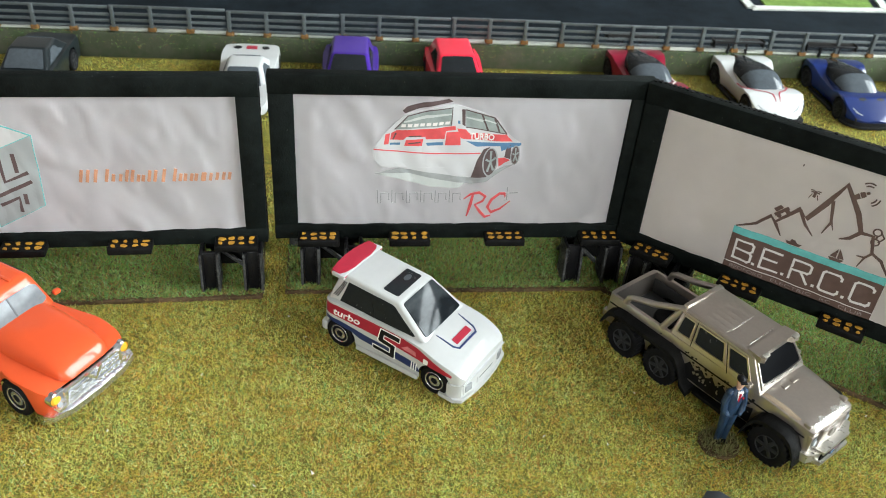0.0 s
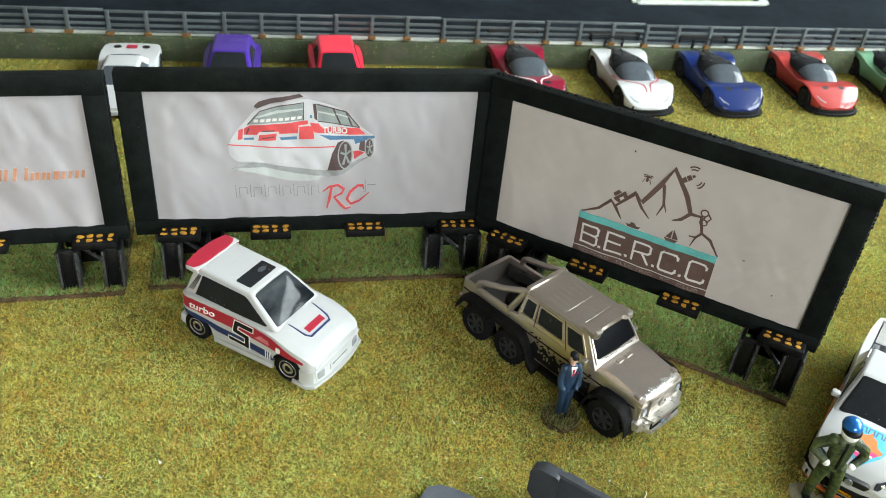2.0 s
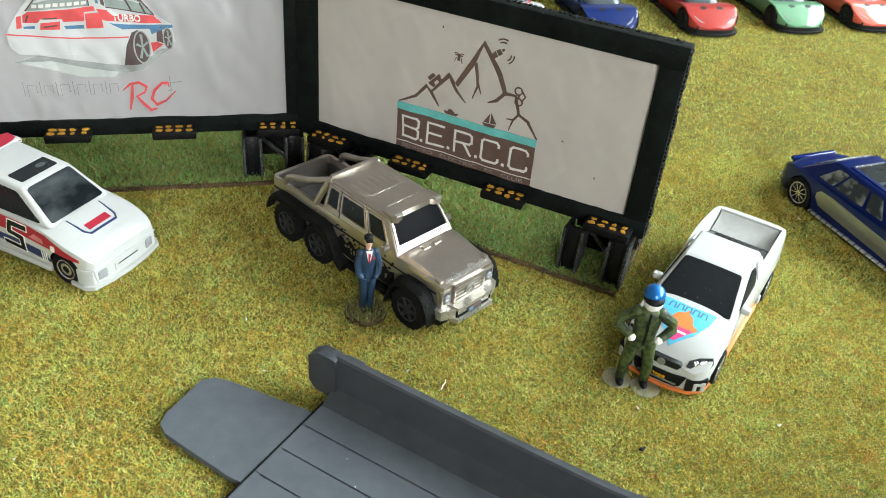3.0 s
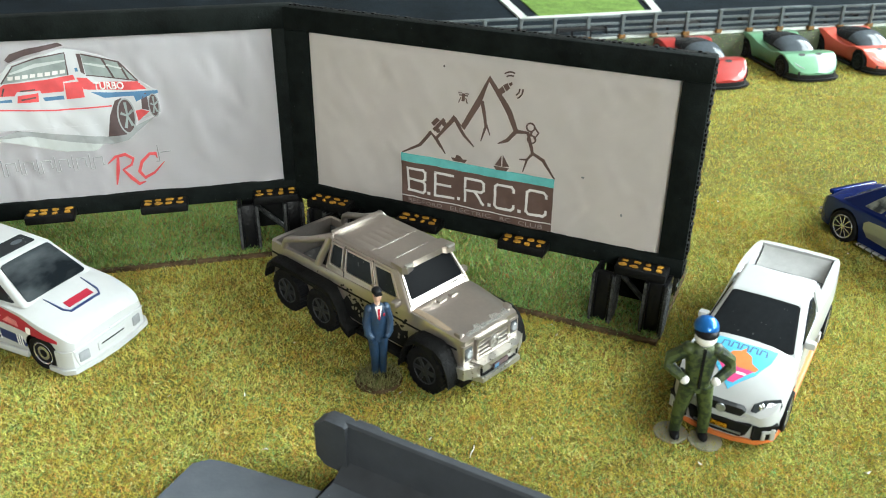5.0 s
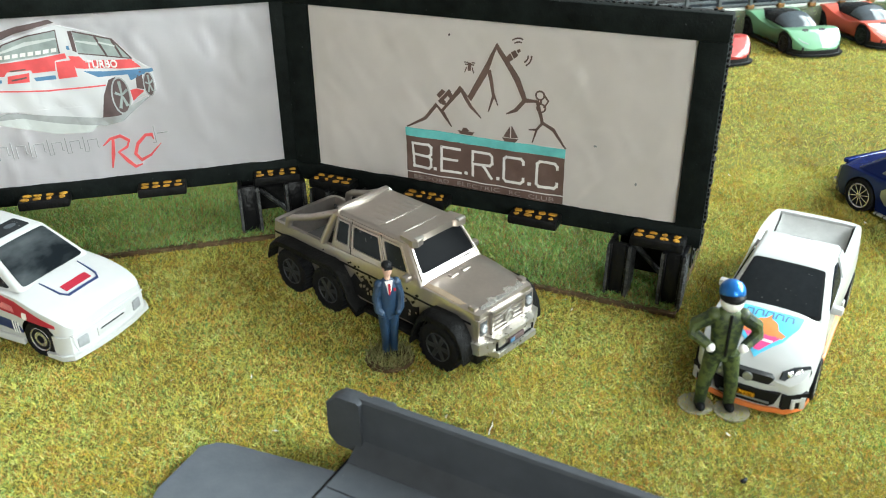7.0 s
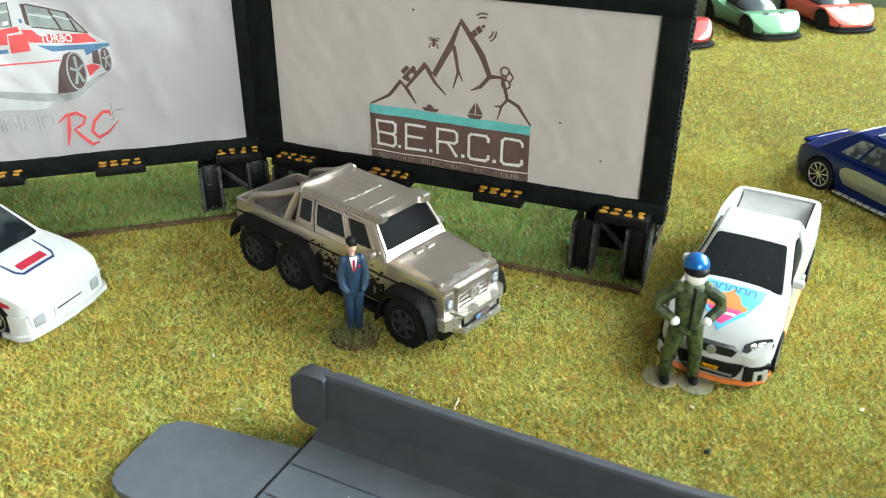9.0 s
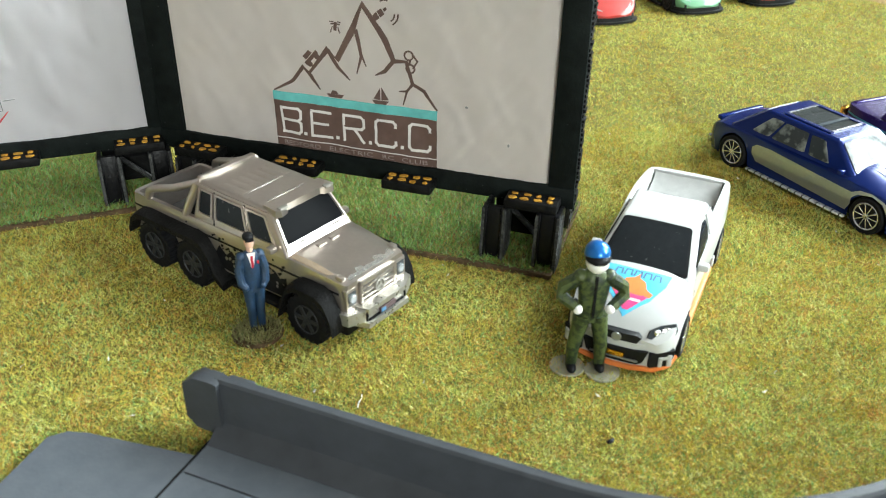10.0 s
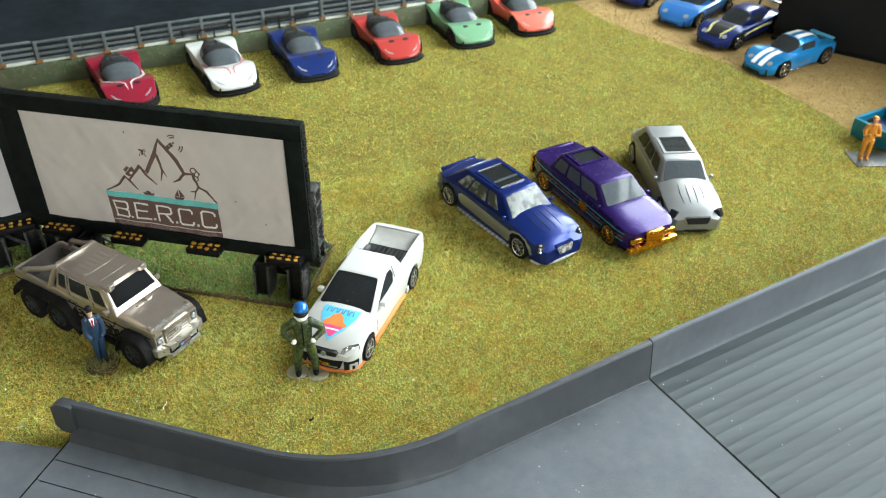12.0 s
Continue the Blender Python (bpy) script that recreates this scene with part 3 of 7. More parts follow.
def along(s):
    """The place and heading of the track's edge, s mm from its open end."""
    if s < RUN_IN:
        return BEND_IN - DIR_IN * (RUN_IN - s), DIR_IN
    if s < RUN_IN + RUN_BEND:
        a = (s - RUN_IN) / RADIUS
        d = Vector((DIR_IN.x * math.cos(a) - DIR_IN.y * math.sin(a), DIR_IN.x * math.sin(a) + DIR_IN.y * math.cos(a)))
        return BEND_MID + Vector((d.y, -d.x)) * RADIUS, d
    return CORNER + DIR_OUT * (TANGENT + s - RUN_IN - RUN_BEND), DIR_OUT


edge_top = curve([(0, 15.6), (60, 15.8), (RUN_IN + 20, 16.4), (RUN_IN + RUN_BEND, 18.0), (JOINT, 19.4), (JOINT + 300, 20.4)])


def sweep(stations, section):
    """A skin over cross-sections; section(s) gives (offset towards the lane, height) points."""
    bm = bmesh.new()
    rings = []
    for s in stations:
        p, d = along(s)
        lane = Vector((d.y, -d.x))
        rings.append([bm.verts.new((*(p + lane * o), z)) for o, z in section(s)])
    for one, two in zip(rings, rings[1:]):
        for k in range(len(one)):
            bm.faces.new((one[k], one[(k + 1) % len(one)], two[(k + 1) % len(two)], two[k]))
    bm.faces.new(rings[0])
    bm.faces.new(rings[-1])
    return bm


fillet = curve([(0, 4.4), (RUN_IN, 4.0), (RUN_IN + RUN_BEND, 0.8), (JOINT, 0.4), (JOINT + 300, 0.4)])


def wall_section(s):
    h, f, k = edge_top(s), fillet(s), 1.6 * min(1, max(0, (s - RUN_IN) / RUN_BEND))
    return [(-2.2, 0.3), (-2.6 - k, h - 0.5), (-2.2 - k, h), (-0.5 - k, h), (-k, h - 0.5), (0.2, 2.6 + 0.6 * f), (0.2 + 0.25 * f, 2.5 + 0.4 * f), (0.3 + f, 2.4), (0.3 + f, 0.3)]


def straight_section(s):
    """The straight's edge wall: a leaning upper face over an upright foot."""
    h = edge_top(s)
    return [(-2.2, 0.3), (-4.6, h - 0.5), (-4.2, h), (-3.0, h), (-2.5, h - 0.5), (-2.0, h * 0.6), (-1.4, 3.4), (-0.9, 2.7), (-0.4, 2.55), (-0.4, 0.3)]


def grooved(s):
    """The lane's top with three narrow slots that run out in the bend."""
    depth = 0.7 * min(1, max(0, (RUN_IN - 1 - s) / 6))
    o = 0.35 + fillet(s)
    low = o
    top = [(o, 2.3)]
    for o in (12.4, 21.4, 30.4):
        top += [(o, 2.3), (o + 0.05, 2.3 - depth), (o + 0.38, 2.3 - depth), (o + 0.43, 2.3)]
    return top + [(118, 2.3), (118, 0.3), (low, 0.3)]


def ridged(s):
    """The lane's top with long shallow ribs."""
    top = [(-0.35, 2.45)]
    for k in range(24):
        o = 3.4 + 4.9 * k + (0.8 if k % 3 == 1 else -0.4 if k % 5 == 2 else 0)
        top += [(o, 2.44), (o + 0.3, 2.64), (o + 0.7, 2.64), (o + 1.2, 2.46)]
    return top + [(130, 2.5), (130, 0.3), (-0.35, 0.3)]


track_curve = thing("track_section", pose(0, 0, 0), "grey plastic curved race track section with a raised edge", "toy track", "track sections")
steps = [RUN_IN * k / 8 for k in range(8)] + [RUN_IN + RUN_BEND * k / 20 for k in range(21)] + [RUN_IN + RUN_BEND + (JOINT - RUN_IN - RUN_BEND - 0.45) * k / 5 for k in range(1, 6)]
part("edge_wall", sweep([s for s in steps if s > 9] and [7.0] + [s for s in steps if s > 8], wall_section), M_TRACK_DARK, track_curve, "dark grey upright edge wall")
part("lane", sweep([s for s in steps if s > 14] and [7.0] + [s for s in steps if s > 8], grooved), M_TRACK, track_curve, "mid-grey lane with slots")
# the clip tab that ends the edge wall, with cut corners
tab = bmesh.new()
p, d = along(0)
turn = math.atan2(d.y, d.x)
outline = [(0, 4.8), (2.2, 2.6), (8.4, 2.2), (8.4, 15.2), (7.6, 15.6), (3.0, 15.6), (0, 13.4)]
slab(tab, outline, -1.2, 2.7, lambda u, v, h: (p.x + u * d.x + h * -d.y, p.y + u * d.y + h * d.x, v))
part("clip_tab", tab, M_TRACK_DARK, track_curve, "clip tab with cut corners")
stub = bmesh.new()
q, d2 = along(12)
box(stub, -3, 3, 1.2, 3.4, 6, 15.4, bevel=0.5, turn=Matrix.Translation((q.x, q.y, 0)) @ Matrix.Rotation(turn, 4, "Z"))
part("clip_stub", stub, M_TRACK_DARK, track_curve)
# flat tongue that lies on the grass
tongue = bmesh.new()
slab(tongue, [(80, 151.5), (57.5, 162.6), (53.5, 163.8), (49.8, 162.8), (43.2, 151.0), (42.5, 147.5), (44.3, 144.4), (61, 131.5), (66.2, 128.5)], 0.3, 2.2)
bmesh.ops.bevel(tongue, geom=[e for e in tongue.edges if len(e.link_faces) == 2 and e.calc_face_angle() > 1], offset=0.35, segments=2, affect="EDGES")
part("tongue", tongue, M_TRACK, track_curve, "flat rounded joining tongue")
q, d2 = along(6.7)
part("joint_gap", boxed(-0.25, 0.25, -60, -3.6, 0.4, 2.34, turn=Matrix.Translation((q.x, q.y, 0)) @ Matrix.Rotation(turn, 4, "Z")), M_BLACK_RAW, track_curve, "dark gap between tongue and lane")

track_straight = thing("track_section", pose(0, 0, 0), "worn grey plastic straight race track section with long ribs", "toy track", "track sections")
steps = [JOINT + 0.35, JOINT + 60, JOINT + 140, JOINT + 330]
part("edge_wall", sweep(steps, straight_section), M_TRACK, track_straight, "grey leaning edge wall")
part("joint_gap", sweep([JOINT - 0.44, JOINT + 0.34], lambda s: [(o - 0.3, z - 0.25) for o, z in wall_section(s)[1:7]] + [(60, 2.1), (60, 0.4), (-2, 0.4)]), M_BLACK_RAW, track_straight, "black gap between the track sections")
lane = part("lane", sweep(steps, ridged), M_TRACK_WORN, track_straight, "streaked pale grey ribbed lane")
dust = np.array([(along(s)[0] + Vector((along(s)[1].y, -along(s)[1].x)) * o) for s, o in zip(RNG.uniform(16, 300, 80), RNG.uniform(5, 60, 80))])
fibres("dust", dust, np.full(80, 2.6), 0.5, 0.5, 1.2, M_PALE_INK, track_curve, "white dust specks", kind="stuff")

# ---- billboards ----
WIDE, LOW, HIGH = 113.6, 21.5, 72.8


def buckle(u, v, seed):
    """How far the paper bulges out of its flat place."""
    a = noise.noise((u * 0.05 + seed * 9, v * 0.03 + u * 0.012, 1)) * 0.45
    b = noise.noise((u * 0.13 + v * 0.06, v * 0.075 - u * 0.02, seed * 3.7)) * 0.5
    c = noise.noise((u * 0.21 + v * 0.13, v * 0.10 - u * 0.03, seed * 5.3)) if seed == 3 else noise.noise((u * 0.17 + v * 0.05, v * 0.10, seed * 5.3))
    b += (0.3 if seed == 3 else 0.55) * max(0, c - 0.1) * 1.6
    if seed == 3:
        b += 0.34 * noise.noise(((u + v) * 0.05, (u - v) * 0.24, 4.4)) * min(1, 0.35 + u / 90)
        b += 0.9 * max(0, 0.16 - abs(noise.noise(((u + v) * 0.03, (u - v) * 0.13, 8.1)))) * min(1, 0.3 + u / 80)
    rim = min(1, u / 6, (WIDE - u) / 6) * min(1, (HIGH - LOW - v) / 5 + 0.25)
    return 0.15 + max(0, rim) * (0.5 + a + b)


def poster_fit(u, v, h, seed=0):
    """Poster coordinates: from the paper's lower left corner, h in front of it."""
    return u, 0.5 - buckle(u, v, seed) - h, LOW + v


def ink(parent, name, outlines, material, label="", lift=0.12):
    seed = parent["sheet"]
    bm = bmesh.new()
    for o in outlines:
        slab(bm, o, -0.08, 0.09 + lift * 0.3, lambda u, v, h: poster_fit(u, v, h, seed), cuts=1.3)
    return part(name, bm, material, parent, label, smooth=False)


def billboard(m, label, seed):
    rnd = random.Random(seed)
    b = thing("billboard", m, label, "billboard", "billboards along the field")
    # frame of four mitred bars round a backing plate
    x0, x1, z0, z1 = -7.8, WIDE + 7.0, LOW - 5.6, HIGH + 6.6
    for name, bounds in (("frame_top", (x0, x1, -1.2, 3.6, HIGH - 0.4, z1)), ("frame_bottom", (x0, x1, -1.2, 3.6, z0, LOW + 0.4)),
                         ("frame_side", (x0 + 0.1, 0.4, -1.15, 3.5, LOW + 0.3, HIGH - 0.3)), ("frame_side", (WIDE - 0.4, x1 - 0.1, -1.15, 3.5, LOW + 0.3, HIGH - 0.3))):
        part(name, boxed(*bounds, bevel=0.45), M_BLACK, b)
    part("backing", boxed(x0 + 1, x1 - 1, 0.9, 4.4, z0 + 1, z1 - 1, bevel=0.3), M_BLACK_RAW, b)
    # rough printed layers along the right edge and the top
    bm = bmesh.new()
    for k in range(46):
        z = z0 + 1 + (z1 - z0 - 2) * k / 46
        box(bm, x1 - 0.3, x1 + 0.1 + rnd.random() * (0.5 if seed == 3 else 0.15), -0.6 + rnd.random(), 3.0, z, z + 0.8)
    for k in range(80 if seed == 3 else 0):
        x = x0 + 1 + (x1 - x0 - 3) * k / 80
        box(bm, x, x + 0.9, 1.2 + rnd.random(), 3.2, z1 - 0.3, z1 + 0.02 + rnd.random() * (0.4 if seed == 3 else 0.08))
    part("layer_ridge", bm, M_BLACK_RAW, b, "rough ridges of printed layers", smooth=False)
    # gently buckled paper
    bm = bmesh.new()
    nx, nz = 114, 52
    grid = []
    for j in range(nz + 1):
        row = []
        for i in range(nx + 1):
            u, v = i / nx, j / nz
            x, z = u * WIDE, (HIGH - LOW) * v
            if j == 0:
                z += 0.35 * math.sin(u * 17 + seed) + 0.2 * math.sin(u * 41)
            row.append(bm.verts.new((x, 0.5 - buckle(x, max(0, z), seed), LOW + z)))
        grid.append(row)
    for j in range(nz):
        for i in range(nx):
            bm.faces.new((grid[j][i], grid[j][i + 1], grid[j + 1][i + 1], grid[j + 1][i]))
    bmesh.ops.solidify(bm, geom=list(bm.faces), thickness=0.1)
    paper = part("poster", bm, M_PAPER_CREAM if seed == 3 else M_PAPER, b, "slightly buckled printed paper")
    paper["sheet"] = seed
    # four lamp bars with yellow dabs
    for u in (5.5, 41.0, 75.5, 111.0):
        x = u - 7.4 + (2.2 if u < 10 else -1.0)
        bar = part("lamp_bar", boxed(x, x + 14.6, -7.6, -1.0, 16.6, 19.4, bevel=0.5), M_BLACK_RAW, b, "black lamp bar with yellow dabs")
        for i in range(4):
            for j in range(2):
                bm = bmesh.new()
                cx, cy = x + 2.2 + 3.4 * i + rnd.uniform(-0.3, 0.3), -5.9 + 2.6 * j + rnd.uniform(-0.25, 0.25)
                slab(bm, [(px + rnd.uniform(-0.22, 0.22), py + rnd.uniform(-0.18, 0.18)) for px, py in oval(cx, cy, 0.95 + rnd.uniform(-0.3, 0.35), 0.7 + rnd.uniform(-0.2, 0.2), 9, rnd.uniform(-0.3, 0.3))], 19.3, 19.75)
                part("dab", bm, M_YELLOW_DAB, bar, smooth=False)
        part("bracket", boxed(x + 5, x + 9, -1.6, 0.2, 15.6, 18.0, bevel=0.3), M_BLACK_RAW, b)
    # legs: a pair of deep channels at each end under a dark crosspiece, braced behind
    for x in (4.6, 20.0, WIDE - 13.2, WIDE + 1.6):
        bm = bmesh.new()
        lean = Matrix.Translation((0, -8.6, 0)) @ Matrix.Shear("XY", 4, (0, 0.1))
        box(bm, x - 2.1, x + 2.1, -0.9, 0.6, 0.4, 16.8, bevel=0.2, turn=lean)
        box(bm, x - 3.2, x - 2.0, -1.9, 7.4, 0.4, 16.8, bevel=0.2, turn=lean)
        box(bm, x + 2.0, x + 3.2, -1.9, 7.4, 0.4, 16.8, bevel=0.2, turn=lean)
        leg = part("leg", bm, M_LEG, b, "weathered dark channel leg")
        for side in (-3.35, 2.45):
            bm = bmesh.new()
            for z in range(1, 16):
                box(bm, x + side, x + side + 0.9, -2.15 + 0.25 * (z % 2), -1.2, z + rnd.uniform(0, 0.2), z + rnd.uniform(0.45, 0.8), turn=lean)
                box(bm, x + side + (0.75 if side > 0 else -0.12), x + side + (1.0 if side > 0 else 0.12), -1.0, rnd.uniform(3, 6.6), z, z + rnd.uniform(0.4, 0.7), turn=lean)
            box(bm, x + side + 0.1, x + side + 0.8, -1.95, -0.7, 0.5, 16.6, turn=lean)
            part("flange_ridge", bm, M_DRYBRUSH, leg, "ridged flange with pale dry-brushed marks", smooth=False)
    for x0_, x1_ in ((4.6, 20.0), (WIDE - 13.2, WIDE + 1.6)):
        part("crosspiece", boxed(x0_ - 2, x1_ + 2, 1.4, 4.4, 12.0, 16.9, bevel=0.4), M_LEG, b, "dark crosspiece between the legs")
        # black sheet added for the shade in the gap between the legs
        part("leg_shade_panel", boxed(x0_, x1_, 4.6, 5.6, 2.8, 16.9, bevel=0.2), M_BLACK_RAW, b, "added black panel for the shade behind the legs")
        for path in ([(x0_ + 2, 0, 14.0), (x1_ - 2, 2.4, 2.0)], [(x0_, 12, 1.0), (x0_, 2, 13.0)], [(x1_, 12, 1.0), (x1_, 2, 13.0)]):
            bm = bmesh.new()
            tube(bm, path, 0.85, 6)
            part("brace", bm, M_DRYBRUSH, b, "dry-brushed diagonal brace")
    for x0_ in (-4.0, WIDE - 1.6):
        # rear truss: a ladder of two uprights and rungs with a raking foot
        bm = bmesh.new()
        for y in (14.0, 20.4):
            box(bm, x0_, x0_ + 5.6, y, y + 1.7, 0.3, 41.0, bevel=0.25)
        for z in (1.5, 11.5, 21.5, 31.5, 39.0):
            box(bm, x0_ + 0.1, x0_ + 5.5, 15.5, 20.6, z, z + 2.0)
        box(bm, x0_ + 0.4, x0_ + 1.2, 15.4, 20.6, 1.0, 40.0)
        for z in range(3, 40, 3):
            box(bm, x0_ + 5.4, x0_ + 5.95, 14.2 + (z % 2) * 0.3, 15.5, z, z + 1.5)
            box(bm, x0_ + 5.4, x0_ + 5.9, 20.6, 22.0, z + 1, z + 2.2)
        tube(bm, [(x0_ + 2.8, 21.5, 15.0), (x0_ + 2.8, 26.0, 7.0), (x0_ + 2.8, 31.0, 0.4)], [1.4, 1.6, 1.9], 7)
        part("rear_truss", bm, M_DRYBRUSH, b, "dark rear truss with pale dry-brushed edges")
    # base with its own longer green turf
    base = boxed(-4.5, WIDE + 4.5, -13.5, 33.0, 0.05, 1.5, bevel=0.3)
    base = part("base", base, M_EARTH, b, "brown base strip")
    p = np.column_stack([RNG.uniform(-3.8, WIDE + 3.8, 52000), RNG.uniform(-12.6, 32, 52000)])
    fibres("turf", p, np.full(len(p), 1.3), 2.4, 0.28, 0.98, M_TURF, b, "green static grass turf", kind="stuff")
    return b, paper


board_a, paper_a = billboard(at(-177.3, 234.1, 0, 11), "black billboard with a cube logo and orange script", 1)
board_b, paper_b = billboard(at(-49.2, 261.0, 0, 8.8), "black billboard with a printed hatchback car picture", 2)
board_c, paper_c = billboard(at(74.0, 273.5, 0, -29.5), "black billboard with a brown and teal mountain club sign", 3)

# poster with the cube and a line of script
ink(paper_a, "cube_face", [[(18, 36), (34, 44), (49.4, 37.6), (48.8, 11.5), (33, 3), (18.5, 10)]], M_LIGHT_SIGN)
ink(paper_a, "cube_side", [[(33, 30), (49.4, 37.6), (48.8, 11.5), (33, 3)]], M_CUBE_SIGN, lift=0.32)
ink(paper_a, "cube_edges", [stroke([(18, 36), (34, 44), (49.4, 37.6), (48.8, 11.5), (33, 3)], 0.5), stroke([(18, 36), (33, 30), (49.4, 37.6)], 0.5), stroke([(33, 30), (33, 3)], 0.5)], M_TEAL_INK, lift=0.3)
ink(paper_a, "cube_figure", [stroke([(38, 30), (38.2, 20.5), (46, 24)], 1.3), stroke([(42.4, 31), (42.6, 24)], 1.3), stroke([(34.6, 15), (46.4, 20.6)], 1.3), stroke([(35, 11.5), (41.4, 14.6), (41.2, 9)], 1.3), stroke([(43.4, 16), (43.4, 12)], 1.3)], M_DARK_SIGN, lift=0.5)
# a line of slanting orange writing as plain bars
for u, tall, wide in ((60.8, 4.6, 3.2), (65.4, 4.7, 4.6), (71.0, 2.7, 3.4), (75.2, 4.4, 2.9), (79.0, 2.6, 2.6), (82.4, 4.3, 3.0), (87.0, 4.7, 4.6), (92.4, 2.8, 2.7), (96.0, 2.8, 2.6), (99.6, 3.2, 1.7), (102.2, 2.8, 3.2), (106.4, 2.8, 3.0)):
    bars = [stroke([(x, 20.1), (x + 0.22 * tall, 20.1 + tall)], 1.05) for x in (u + 0.6, u + wide - 0.5)]
    ink(paper_a, "script_bar", bars, M_ORANGE_SIGN, "faded orange writing", 0.3)

# poster with the hatchback seen from behind
ink(paper_b, "printed_haze", [[(27.2, 21.3), (38.0, 21.6), (59.0, 17.4), (56.4, 15.5), (47.0, 15.9), (36.1, 19.0)]], M_HAZE_SIGN, lift=0.1)
ink(paper_b, "printed_shadow", [[(27.2, 21.3), (35.0, 23.6), (60.2, 19.8), (67.4, 21.8), (75.8, 25.6), (66.4, 18.3), (61.1, 17.1), (49.5, 19.0), (38.0, 21.7)]], M_GREY_SIGN, lift=0.2)
ink(paper_b, "printed_body", [[(26.4, 30.9), (30.4, 37.1), (36.5, 43.8), (52.7, 48.2), (62.5, 45.2), (67.6, 42.8), (72.1, 37.1), (76.9, 33.5), (77.3, 26.8), (69.9, 24.1), (67.6, 20.6), (60.5, 19.9), (46.6, 21.8), (36.0, 23.8), (29.4, 23.9), (26.9, 26.5)]], M_BODY_PRINT, lift=0.3)
ink(paper_b, "printed_spoiler", [[(36.0, 45.4), (37.6, 47.0), (42.6, 48.4), (51.3, 49.7), (52.6, 48.8), (47.6, 47.8), (41.4, 46.3), (36.8, 44.5)]], M_DARK_SIGN, lift=0.4)
ink(paper_b, "printed_glazing", [[(33.5, 38.3), (37.8, 43.5), (45.2, 45.7), (52.6, 46.7), (52.5, 40.0), (45.6, 39.6)], [(57.0, 45.8), (62.5, 44.3), (64.8, 38.4), (57.5, 39.7)], [(63.0, 44.2), (66.8, 43.0), (69.0, 37.5), (65.5, 38.2)], [(67.4, 42.5), (71.5, 37.1), (69.5, 37.5)]], M_WIN_SIGN, lift=0.4)
ink(paper_b, "window_outline", [stroke([(33.5, 38.3), (37.8, 43.5), (45.2, 45.7), (52.6, 46.7), (52.5, 40.0)], 0.4), [(55.7, 46.2), (56.9, 46.1), (57.3, 39.9), (56.2, 40.6)], stroke([(57.0, 46.0), (62.6, 44.5), (67.2, 43.0), (71.9, 36.9)], 0.45), stroke([(62.7, 44.3), (65.2, 38.2)], 0.6), stroke([(67.1, 42.9), (69.3, 37.4)], 0.6), stroke([(57.5, 39.6), (64.8, 38.3), (71.8, 37.0)], 0.35)], M_DARK_SIGN, lift=0.45)
ink(paper_b, "window_streak", [stroke([(36.5, 41.2), (44.0, 43.4), (52.4, 44.4)], [0.5, 1.1, 0.5]), stroke([(57.4, 43.2), (63.2, 41.9)], [0.4, 0.9]), stroke([(63.6, 42.4), (67.8, 41.0)], [0.5, 0.4])], M_HAZE_SIGN, lift=0.48)
ink(paper_b, "printed_red", [[(32.1, 34.5), (32.4, 36.9), (34.2, 38.1), (45.6, 39.0), (53.9, 40.0), (54.2, 38.5), (50.8, 38.0), (50.5, 35.1), (44.2, 34.9), (43.9, 35.8), (37.5, 35.7), (36.5, 34.5)],
                             [(30.5, 36.4), (32.0, 36.8), (31.6, 32.8), (30.0, 32.6)], [(51.0, 37.6), (55.7, 37.9), (56.1, 33.0), (50.8, 32.6)], [(37.4, 34.5), (43.3, 35.1), (42.9, 32.4), (36.9, 32.3)],
                             [(54.6, 39.1), (57.6, 38.8), (58.7, 37.4), (71.8, 36.8), (74.1, 34.2), (68.1, 34.3), (57.9, 35.2), (56.1, 35.5)], stroke([(26.6, 30.8), (35.7, 30.1), (47.5, 29.4), (63.3, 29.7)], 0.45), [(69.8, 27.5), (71.8, 27.9), (73.9, 27.1), (70.2, 24.1)]], M_RED_SIGN, lift=0.4)
ink(paper_b, "printed_blue", [[(32.1, 33.3), (35.5, 33.5), (35.5, 32.6), (32.1, 32.6)], [(44.2, 33.6), (50.1, 33.8), (50.2, 32.6), (44.7, 32.5)], [(57.9, 34.5), (63.6, 33.8), (77.2, 33.7), (77.3, 32.8), (73.7, 31.9), (70.5, 30.5), (70.0, 32.4), (61.7, 32.3)], [(54.6, 42.0), (55.4, 42.0), (55.5, 40.9), (54.7, 40.9)]], M_BLUE_SIGN, lift=0.48)
ink(paper_b, "printed_plate", [stroke([(38.3, 35.9), (42.6, 36.2)], 0.45), stroke([(33.0, 34.6), (34.0, 37.0)], 0.5), stroke([(38.2, 33.2), (42.4, 33.8)], 0.5)], M_DARK_SIGN, lift=0.48)
ink(paper_b, "printed_arch", [[(64.3, 31.2), (66.4, 32.0), (66.0, 29.0), (66.2, 20.2), (60.7, 19.8), (62.2, 26.7)], [(72.2, 32.7), (73.9, 33.1), (73.9, 27.5), (71.8, 28.1)]], M_DARK_SIGN, lift=0.46)
wheel_a, wheel_b = oval(67.0, 26.1, 2.5, 5.5, 22), oval(75.5, 29.0, 1.5, 3.6, 18)
ink(paper_b, "printed_tyre", [wheel_a, wheel_b], M_DARK_SIGN, lift=0.52)
ink(paper_b, "printed_rim", [stroke(wheel_a + wheel_a[:1], 0.45), stroke(wheel_b + wheel_b[:1], 0.35)], M_GREY_SIGN, lift=0.6)
